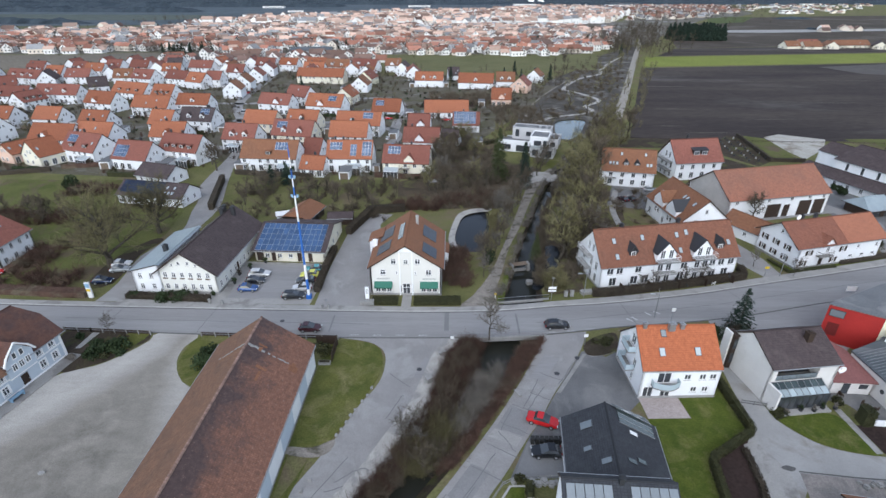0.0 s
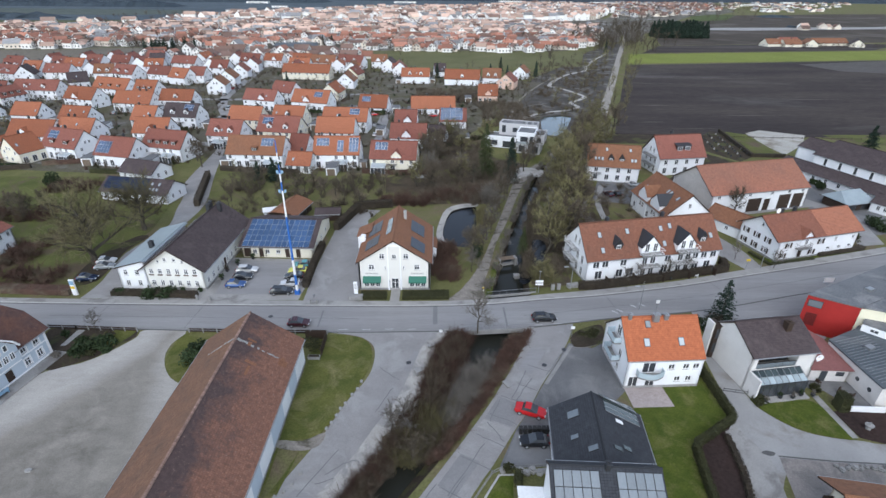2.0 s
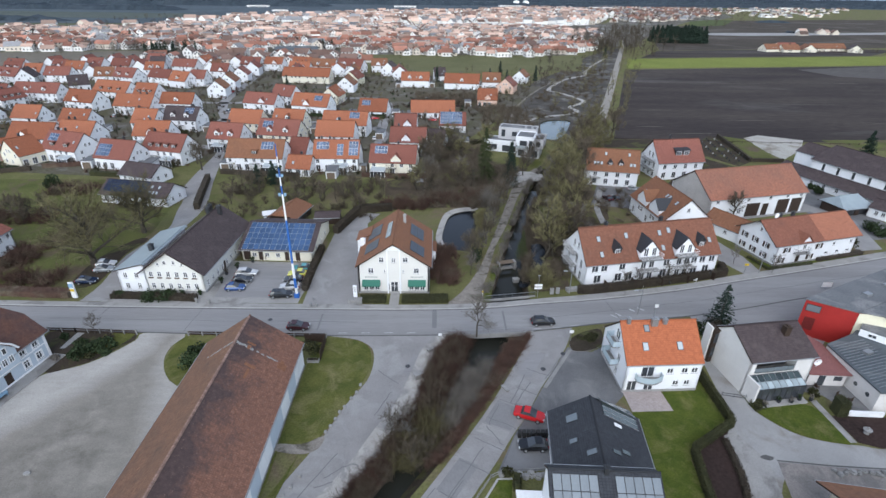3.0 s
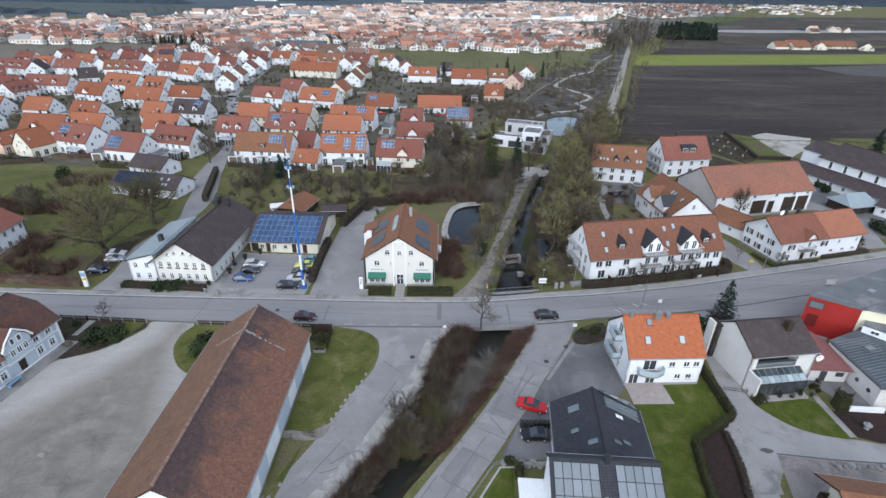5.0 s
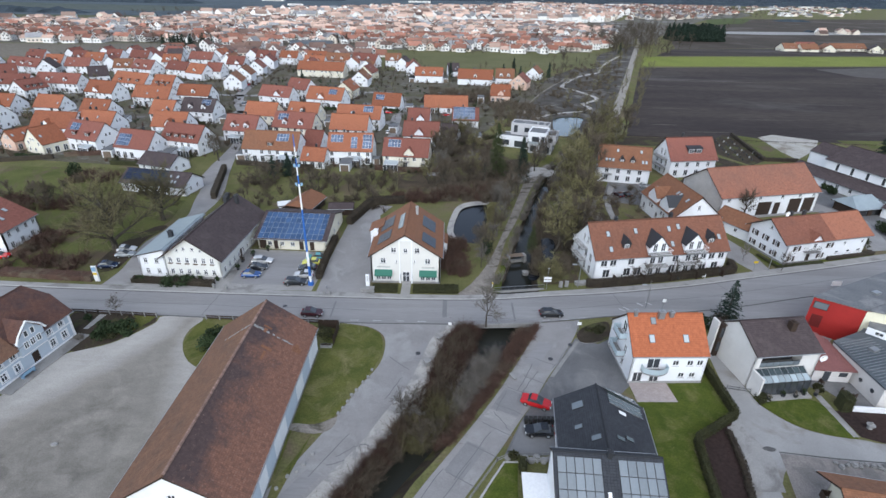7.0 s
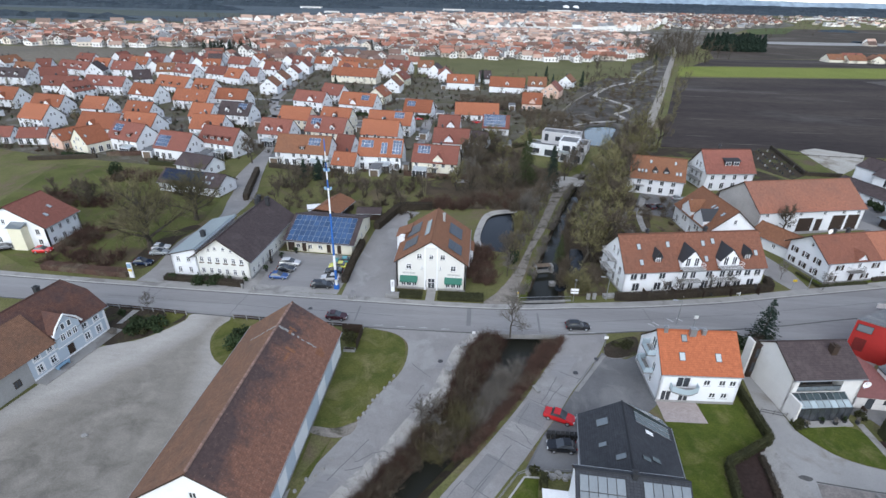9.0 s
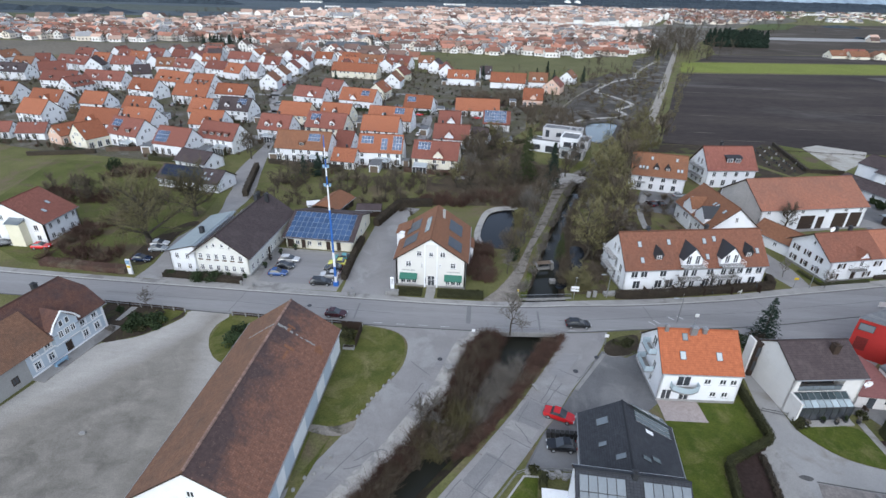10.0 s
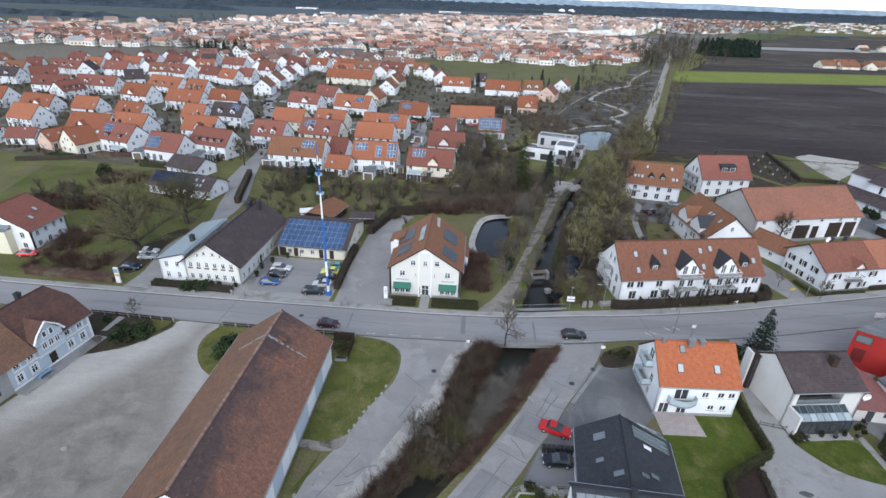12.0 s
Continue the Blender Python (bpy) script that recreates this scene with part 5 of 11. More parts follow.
sheet("garden_path_east", [(55.5, 55.6), (56.5, 55.6), (56.7, 47.8), (55.8, 47.7)], 0.075, PAVING, "pale paved path beside the lawn", "path", skirt=0.05)
sheet("concrete_pad", [(39.3, 49.0), (41.2, 49.7), (42.9, 44.6), (41.5, 38.9), (37.8, 38.9)], 0.052, PAVING, "pale worn concrete strip in the lane", "path")
sheet("paved_yard", [(44.1, 44.7), (50.7, 43.9), (60, 43.2), (60, 38), (46.6, 37), (41.7, 36)], 0.054, surf("brown_paving", (0.29, 0.262, 0.243), (0.245, 0.222, 0.206), 0.6, 7.0, 0.9, 0.15, third=(0.2, 0.185, 0.175), third_scale=0.25), "brownish paved yard by the bungalow", "ground")
sheet("yard_kerb", ribbon([(44.1, 44.9), (50.7, 44.1), (60, 43.4)], 0.2), 0.07, GUTTER, "dark kerb line across the yard", "kerb", skirt=0.05)
sheet("wet_patch", smooth_line([(42.2, 45.4), (43, 45.8), (44, 45.4), (43.2, 44.9)], 4, True), 0.058, GUTTER, "dark patch in the lane", "road patch")
sheet("corner_lawn", [(5.6, 38.6), (7.9, 42), (9.5, 42.1), (9.1, 38.5), (8.6, 30), (2, 30)], 0.07, GREEN_LAWN, "small green lawn beside the solar house", "lawn")
sheet("corner_kerb", ribbon([(2, 33), (5.5, 38.6), (7.8, 42.2), (9.6, 42.25)], 0.25), 0.1, PALE_KERB, "pale kerb round the small lawn", "kerb", skirt=0.08)
sheet("path_apron", smooth_line([(2.6, 80.8), (9.2, 81.0), (9.2, 84.6), (9.6, 88.4), (7.0, 88.6), (5.0, 85), (3.6, 83)], 3, True), 0.058, TRACK, "worn gravel apron where the path meets the footway", "path")

# lane marks, patches and covers on the road
mark = Geo()
mark_mat = surf("worn_road_paint", (0.55, 0.55, 0.55), (0.4, 0.4, 0.4), 2.0, 10.0, 0.8, 0.0)


def road_mark(name, pts, label):
    g = Geo()
    g.face([(*p, 0.068) for p in pts])
    return whole(name, g, mark_mat, label, "road marking", kind="structure")


for x, y in ((-17, 71.6), (-13, 71.6), (-9, 71.7), (-5, 71.7), (17.5, 73), (21, 73.4), (24.4, 74)):
    road_mark("lane_dash", [(x, y), (x + 1.5, y + 0.06), (x + 1.5, y + 0.2), (x, y + 0.14)], "worn white edge dash")
for x, y in ((32.6, 77.4), (33.6, 77.9), (36.6, 79.4), (38.4, 79.8)):
    road_mark("lane_dash", [(x, y), (x + 0.9, y - 0.9), (x + 1.1, y - 0.7), (x + 0.2, y + 0.2)], "worn white crossing mark")
for x, y, w, h in ((-0.6, 73.2, 0.8, 5.8), (12.4, 72.6, 0.35, 6), (-30, 79.0, 6, 0.25), (-21, 72.5, 0.3, 5)):
    g = Geo()
    g.face([(x, y, 0.066), (x + w, y, 0.066), (x + w, y + h, 0.066), (x, y + h, 0.066)])
    whole("road_patch", g, PATCHED, "darker repaired strip of asphalt", "road patch", kind="structure")
rng = np.random.default_rng(8)
for pts in ([(9.6, 55.8), (13.6, 53.6)], [(5.4, 48.6), (9.2, 46.4)], [(7.2, 50.6), (9.0, 47.4)], [(9.4, 55), (7.4, 50.8)], [(14, 61), (11, 55)], [(0, 41), (-6, 31)], [(3.4, 42), (-1, 35)], [(-13.6, 42.4), (-10.6, 44.4), (-9.6, 44)], [(-14.6, 41), (-12.4, 41.8)], [(-9, 62), (-5.6, 59)], [(-70, 75.9), (-40, 75.2), (-14, 75.0)], [(16, 75.9), (30, 78.2), (50, 82.2)], [(52, 82.6), (70, 87.2), (96, 93.6)], [(-44, 72), (-43.6, 79)], [(34, 75.8), (33, 82.6)], [(58, 80.2), (56, 87.6)], [(-62, 72.6), (-61, 79.4)], [(17, 60), (21.5, 66.6)], [(12.4, 58.2), (16.2, 56.2)], [(14.6, 62.6), (18.8, 60.2)], [(7.6, 52.2), (11.2, 50.2)], [(3.2, 45.0), (7.4, 42.6)], [(0.4, 40.6), (4.4, 38.2)], [(-2.6, 36), (1.4, 33.6)], [(6.4, 47), (1.4, 39.4)], [(11.6, 54.4), (14.6, 59.4)], [(-6.4, 57.4), (-8.6, 52.6)], [(-12.6, 46), (-16.4, 39.4)]):
    line = smooth_line(pts, 6)
    line = [(x + rng.normal() * 0.06, y + rng.normal() * 0.06) for x, y in line]
    ring = ribbon(line, 0.12)
    v, faces = cut(ring, [])
    g = Geo()
    for f in faces:
        g.face([(v[i][0], v[i][1], 0.064) for i in f])
    whole("asphalt_seam", g, SEAM, "dark tarred seam in the asphalt", "road patch", kind="structure")
for ring, mt, lab in (([(9.2, 55.6), (12.6, 53.6), (10.4, 49.8), (6.8, 51.4)], PATCH_GREY, "newer grey asphalt patch across the lane"), ([(6.6, 51.2), (10.2, 49.6), (9.3, 48.1), (5.6, 49.8)], PAVING, "pale concrete strip across the lane"), ([(3.2, 45.4), (5.6, 44.2), (2.4, 39.4), (0.2, 40.8)], PATCH_GREY, "long grey asphalt patch"), ([(-3.6, 66), (-1.6, 65), (-3.4, 60.4), (-5.2, 61.4)], ASPHALT, "grey asphalt patch in the lane"), ([(-16.8, 40.4), (-14.8, 39.6), (-20, 31), (-22, 32)], ASPHALT, "long grey asphalt patch"), ([(12.8, 61.4), (14.8, 60.4), (18.2, 66), (16, 67)], ASPHALT, "grey asphalt patch in the lane")):
    sheet("lane_patch", ring, 0.058, mt, lab, "road patch")
for x, y in ((-4.4, 63), (21.2, 66.2), (17.2, 62.4), (-30, 75.6)):
    g = Geo()
    g.tube((0, 0, 0), (0, 0, 0.012), 0.42, 0.42, 16, cap=True)
    whole("manhole_cover", g, DARKMETAL, "round iron cover set in the asphalt", "manhole cover", m=pose(x, y, 0.058))
g = Geo()
for k in range(3):
    a, b = Vector((16.4 + k * 0.22, 58.1, 0)), Vector((22.4 + k * 0.22, 67.2, 0))
    n = Vector((0.08, -0.05, 0))
    g.prism([tuple((a - n)[:2]), tuple((b - n)[:2]), tuple((b + n)[:2]), tuple((a + n)[:2])], 0.05, 0.11 + 0.02 * (k % 2))
whole("drain_channel", g, CONCRETE, "row of paving sets along the forecourt edge", "kerb", kind="structure")

# the bridge
g = Geo()
g.prism([(2.4, 70.9), (17.4, 72.1), (19.2, 82.4), (8.2, 80.8)], -0.75, 0.02)
whole("bridge_deck", g, CONCRETE, "concrete deck that carries the road over the creek", "bridge", kind="structure")
for line, lab in (([(2.2, 71.0), (9.5, 71.4), (17.2, 72.1)], "south"), ([(9.6, 82.2), (15, 83.1), (19.6, 83.8)], "north")):
    ob = thing("bridge_railing", pose(0, 0, 0.1), "grey metal railing along the bridge", "railing")
    for a, b in zip(line, line[1:]):
        part("rail", railing_geo([(*a, 0), (*b, 0)], 1.0, 1.2), METAL, ob)
    pb = Geo()
    a, b = line[0], line[-1]
    n = Vector((b[0] - a[0], b[1] - a[1])).normalized().orthogonal() * 0.16
    pb.prism([(a[0] - n.x, a[1] - n.y), (b[0] - n.x, b[1] - n.y), (b[0] + n.x, b[1] + n.y), (a[0] + n.x, a[1] + n.y)], -0.3, 0.12)
    part("kerb_beam", pb, CONCRETE, ob)


# ---- the barn in the foreground ----
MORTAR = surf("mortared_tiles", (0.3, 0.2, 0.165), (0.24, 0.15, 0.12), 1.2, 8.0, 0.9, 0.2, vary=0.3)


PALE_PANEL = surf("white_boards", (0.8, 0.81, 0.82), (0.72, 0.735, 0.75), 0.5, 6.0, 0.8, 0.1, grain=0.08)


def barn():
    h = House("barn", "long old barn with a weathered rust-brown tiled roof", -28, 47.4, 90, 31.2, 14.4, 4.5, 9.5, WHITE, TILE_OLD, 0.3, 0.35, fine=True, category="barn", base=CONCRETE)
    h.windows("L", [-4.2, 0, 4.2], 1.4, 1.0, 1.0)
    h.windows("L", [0], 5.4, 0.9, 1.0)
    h.door("L", 6, 1.2, 2.1)
    # posts and pale panels that divide the long wall
    for a, b, mt, proud in ((-15.5, -13.4, PALE_PANEL, 0.03), (-13.4, -11.4, BLUE_WALL, 0.02), (-11.4, -9.0, PALE_PANEL, 0.03), (-9.0, -6.0, BLUE_WALL, 0.02), (-6.0, -3.6, PALE_PANEL, 0.03), (-3.6, -1.4, PALE_PANEL, 0.045), (-1.4, 3.6, BLUE_WALL, 0.02), (3.6, 7.0, PALE_PANEL, 0.03), (7.0, 10.6, BLUE_WALL, 0.02), (10.6, 15.5, PALE_PANEL, 0.03)):
        g = Geo()
        g.box(a + 0.02, b - 0.02, -proud, 0.0, 0.5, 4.25)
        part("wall_panel", g, mt, h.ob, "pale blue-grey wall panel" if mt is BLUE_WALL else "white wall panel", m=h.side("F"))
    # ridge tiles bedded in pale mortar
    for k in range(78):
        g = Geo()
        x = -15.7 + k * 0.4
        g.tube((x, 0, 9.56), (x + 0.36, 0, 9.6), 0.17, 0.2, 6)
        part("ridge_tile", g, MORTAR, h.ob)
    # replaced tiles
    for s, u, v, w, t in (("F", 8.6, 0.7, 1.1, 1.3), ("F", 9.6, 1.2, 0.6, 0.6), ("F", 4.2, 5.2, 1.8, 0.35), ("F", 6.4, 4.6, 0.5, 1.6), ("F", 9.4, 6.4, 0.8, 0.5), ("F", 10.4, 5.9, 0.4, 1.3)):
        g = Geo()
        g.slab([(0, 0, 0.02), (w, 0, 0.02), (w, t, 0.02), (0, t, 0.02)], [(0, 0), (w, 0), (w, t), (0, t)], 0.02)
        part("replaced_tiles", g, TILE_BROWN, h.roofs["F"], "brighter orange replacement tiles", m=h.on_roof("F", u, v))
    # pale lichened course running down both slopes
    lrng = np.random.default_rng(61)
    for s, u, low in (("F", 9.7, 2.4), ("B", -9.7, 3.4)):
        v = 8.5
        while v > low:
            t = lrng.uniform(0.2, 0.5)
            w = lrng.uniform(0.1, 0.24) * (0.5 + 0.5 * (v - low) / (8.5 - low))
            shift = lrng.normal() * 0.05
            g = Geo()
            g.box(shift - w, shift + w, v - t, v, 0.0, 0.035)
            part("lichened_tile", g, KERB, h.roofs[s], m=h.on_roof(s, u, 0))
            v -= t + (lrng.uniform(0.1, 0.5) if lrng.random() < 0.35 else 0.02)
    h.walls()
    h.roofs["F"].data.materials[0] = TILE_LICHEN


barn()


def barn_shelter():
    ob = thing("board_screen", pose(-20.2, 66.6, 0), "dark board screen round a small corner beside the barn", "screen")
    for x, y in ((1.6, -2.0), (1.6, 0.2), (1.6, 2.4), (-0.2, 2.4), (-1.8, 2.4)):
        g = Geo()
        g.box(x - 0.07, x + 0.07, y - 0.07, y + 0.07, 0, 1.75)
        part("post", g, DARKWOOD, ob)
    for k in range(6):
        z = 0.12 + k * 0.27
        for box in ((1.57, 1.63, -1.93, 2.33), (-1.9, 1.53, 2.37, 2.43)):
            g = Geo()
            g.box(*box, z, z + 0.25)
            part("board", g, DARKWOOD, ob)
    g = Geo()
    g.box(-0.4, 1.5, -2.9, -2.2, 0, 0.55)
    block = thing("stone_trough", pose(-20.2, 66.6, 0), "pale stone trough on the lawn by the barn", "trough")
    part("basin", g, CONCRETE, block)
    g = Geo()
    g.box(-0.3, 1.4, -2.8, -2.3, 0.55, 0.6)
    part("filling", g, EARTH, block, "dark earth filling")


barn_shelter()


# ---- the inn ----
def inn():
    h = House("inn", "white rendered inn with steep brown-orange roof and green awnings", -8.2, 93, 90, 16.4, 13.8, 6.3, 10.9, INN_WALL, TILE_BROWN, 0.5, 0.35, base=GREY_WALL, category="inn")
    h.windows("L", [-2.3, 2.3], 6.9, 1.05, 1.15, "cross")
    h.windows("L", [0.05], 6.9, 0.9, 1.0, "cross")
    h.windows("L", [-4.4, 4.4], 4.5, 1.1, 1.2, "cross")
    h.windows("L", [-1.75, 1.85], 4.6, 0.35, 0.8, "single")
    h.windows("L", [-5.5, -4.4, -3.3, 3.4, 4.5, 5.6], 0.7, 0.95, 1.6, "double")
    h.windows("L", [0.1], 0.05, 1.5, 2.6, "cross", sill=False)
    h.windows("L", [-1.05, 1.25], 0.5, 0.5, 1.8, "single")
    h.windows("F", [-6, -2, 2, 6], 1.0, 1.1, 1.3)
    h.windows("F", [-6, -2, 2, 6], 3.9, 1.1, 1.3)
    h.windows("B", [-6, -2, 2, 6], 1.0, 1.1, 1.3)
    h.windows("B", [-6, -2, 2, 6], 3.9, 1.1, 1.3)
    sd = h.side("L")
    # raised centre bay with an arched head
    for u in (-1.15, 1.25):
        g = Geo()
        g.box(u - 0.12, u + 0.12, -0.14, 0, 0.0, 9.6)
        part("pilaster", g, WHITE, h.ob, m=sd)
    g = Geo()
    pts = [(0.05 + 1.3 * math.cos(k * math.pi / 10), 9.6 + 0.75 * math.sin(k * math.pi / 10)) for k in range(11)]
    for (a, b), (c, d) in zip(pts, pts[1:]):
        g.face([(a, -0.14, b), (c, -0.14, d), (c, 0, d), (a, 0, b)])
    g.face([(a, -0.14, b) for a, b in pts[::-1]])
    part("arched_head", g, WHITE, h.ob, m=sd)
    for u in (-4.4, 4.5):
        g = Geo()
        g.slab([(-1.75, -0.95, 2.25), (1.75, -0.95, 2.25), (1.75, -0.02, 3.1), (-1.75, -0.02, 3.1)], None, 0.03)
        g.face([(-1.75, -0.95, 2.25), (1.75, -0.95, 2.25), (1.75, -0.95, 2.02), (-1.75, -0.95, 2.02)][::-1])
        for x in (-1.75, 1.75):
            g.face([(x, -0.95, 2.25), (x, -0.02, 3.1), (x, -0.02, 2.25)])
        part("awning", g, GREEN_CLOTH, h.ob, "dark green cloth awning", m=sd @ pose(u, 0, 0))
        g = Geo()
        for k in range(9):
            g.box(-1.2 + k * 0.28, -1.02 + k * 0.28, -0.03, 0, 3.55, 3.85)
        part("lettering", g, GREY_WALL, h.ob, "row of small grey sign letters", m=sd @ pose(u, 0, 0))
    h.solar("F", 0.2, 1.6, 5, 2, 1.0, 1.6, cell=PV_NAVY)
    h.solar("F", -6.6, 1.3, 4, 2, 1.0, 1.6, cell=PV_NAVY)
    h.solar("B", -5.4, 1.3, 5, 2, 1.0, 1.6, cell=PV_NAVY)
    h.solar("B", 1.6, 1.3, 4, 2, 1.0, 1.6, cell=PV_NAVY)
    h.solar("B", -3.2, 6.2, 6, 1, 1.15, 1.25, cell=PVPALE)
    chimney(h.ob, 4, -1.6, 9.6, 11.6, 0.55, GREY_WALL)
    chimney(h.ob, 0.5, 6.9, 5.4, 7.6, 0.9, WHITE)
    # low cross wings under the same tiles
    for s, u in (("B", -5.2), ("F", 5.2)):
        h.dormer(s, u, 4.2, -1.2 if s == "F" else -1.6, 0, 3.6 if s == "F" else 6.2, 5.4 if s == "F" else 7.6, WHITE, TILE_BROWN, (1.0, 1.2, 2), flat=True, deep=3.0)
    h.walls()


inn()


def inn_sign():
    ob = thing("hotel_sign", pose(-15.4, 81.4, 0), "white sign stele on a low white plinth", "sign")
    g = Geo()
    g.box(-1.3, 1.3, -0.5, 0.5, 0, 0.9)
    part("plinth", g, CONCRETE, ob)
    g = Geo()
    g.box(-0.4, 0.3, 0.6, 0.85, 0, 3.4)
    part("panel", g, WHITE, ob)
    for k in range(4):
        g = Geo()
        g.box(-0.25, 0.15, 0.57, 0.6, 2.0 + k * 0.3, 2.14 + k * 0.3)
        part("text_bar", g, GREY_WALL, ob)


inn_sign()


# ---- the offices with the dark roof ----
def office():
    h = House("office_house", "white gabled house with dark brown roof and rows of windows", -50.4, 96.1, 87.5, 22.6, 11.4, 5.0, 9.1, OFFICE_WALL, TILE_DARK, 0.9, 0.8, base=GREY_WALL)
    us = [-4.4, -2.7, -1.0, 0.7, 2.4, 4.1]
    h.windows("L", us, 0.8, 0.85, 1.25, "cross", shutters=None)
    h.windows("L", us, 3.4, 0.85, 1.2, "cross")
    h.windows("L", [-1.2, 0.6], 6.2, 0.7, 0.8, "cross")
    h.windows("L", [-2.6, 2.1], 5.9, 0.55, 0.6, "single")
    vs = [-9.6, -7.4, -5.2, -3, -0.8, 1.4, 3.6, 5.8, 8, 10]
    h.windows("F", vs, 0.8, 0.9, 1.3, "cross")
    h.windows("F", vs, 3.4, 0.9, 1.2, "cross")
    h.windows("R", [-3, 0, 3], 3.4, 0.9, 1.2)
    h.door("F", -1.9, 1.1, 2.2)
    sd = h.side("L")
    for k, u in enumerate((-3.5, -0.2, 1.5, 4.9)):
        ob = whole("box_bush", bush_mesh(40 + k, 0.45, 1.0, LEAF, 120, 0.2), None, "small dark clipped evergreen by the wall", "bush", group="bushes at the office wall")
        ob.matrix_basis = h.ob.matrix_basis @ sd @ pose(u, -0.7, 0)
    for u in us:
        g = Geo()
        g.box(u - 0.45, u + 0.45, -0.25, -0.05, 3.2, 3.38)
        part("window_box", g, WOOD, h.ob, m=sd)
    for x, y in ((7.5, 0.6), (9.2, 0.9), (8.6, -1.4)):
        chimney(h.ob, x, y, 8.2, 10.2, 0.75, DARKMETAL)
    h.walls()
    a = House("office_annex", "white side wing under a pale sheet-metal roof", -58.8, 93.6, 89, 17.4, 5.4, 6.28, 6.3, WHITE, BLUEMETAL, 0.4, 0.3, shift=-2.64, back_eave=4.9)
    a.windows("L", [-1.3, 1.0], 0.8, 0.85, 1.25, "cross")
    a.windows("L", [-1.3, 0.9], 3.2, 0.85, 1.2, "cross")
    a.windows("B", [-6, -2, 2, 6], 0.8, 1.0, 1.2)
    a.windows("B", [-6, -2, 2, 6], 3.2, 1.0, 1.1)
    chimney(a.ob, -2.4, -1.2, 6.0, 7.3, 0.8, DARKMETAL)
    for k in range(20):
        g = Geo()
        g.box(-0.025, 0.025, 0.1, 5.6, 0, 0.05)
        part("roof_seam", g, BLUEMETAL, a.roofs["B"], m=a.on_roof("B", -8.4 + k * 0.88, -0.3))
    a.walls()


office()


def pv_shed():
    h = House("garage_hall", "low cream garage hall roofed with blue solar panels", -34.6, 106, -2.5, 15.4, 16, 2.9, 5.7, CREAM, TILE_DARK, 0.7, 0.6, category="garage")
    for u, w, t in ((-6.6, 1.6, DARKWOOD), (-3.6, 1.0, DARKWOOD), (2.2, 1.0, DARKWOOD), (4.6, 1.0, DARKWOOD)):
        h.door("F", u, w, 2.2, t)
    h.windows("F", [-5.0, -2.2, 0.2], 0.9, 1.0, 1.0)
    h.windows("R", [-4, 0, 4], 1.0, 1.0, 1.0)
    h.solar("F", -7.5, -0.5, 12, 5, 1.2, 1.68, cell=PVCELL)
    h.walls()
    s = House("timber_shed", "open timber shed with a brown tiled roof", -37.8, 120.6, 78, 9.6, 6.8, 2.4, 4.3, DARKWOOD, TILE_BROWN, 0.5, 0.4, hips=(2.9, 2.9), category="shed")
    # wide dark door in place of the shed's shaded open front
    s.door("F", 0, 4.6, 2.1, DARKMETAL)
    s.walls()
    d = House("timber_shed", "low dark garden shed under a brown roof", -27.9, 119.6, 4, 6.0, 4.2, 1.9, 2.7, DARKWOOD, TILE_DARK, 0.3, 0.3, category="shed")
    d.door("F", -1, 1.2, 1.7, DARKWOOD)
    d.walls()
    g = Geo()
    g.box(-1.6, 1.6, -1.1, 1.1, 0, 0.3)
    g.slab([(-1.8, -1.3, 1.5), (1.8, -1.3, 1.5), (1.8, 1.3, 1.8), (-1.8, 1.3, 1.8)], None, 0.05)
    for x in (-1.5, 1.5):
        for y in (-1, 1):
            g.box(x - 0.05, x + 0.05, y - 0.05, y + 0.05, 0.3, 1.6)
    whole("garden_tent", g, TRIM, "small white garden shelter", "shelter", m=pose(-43.4, 121.0, 0, 0, 0, 20))


pv_shed()


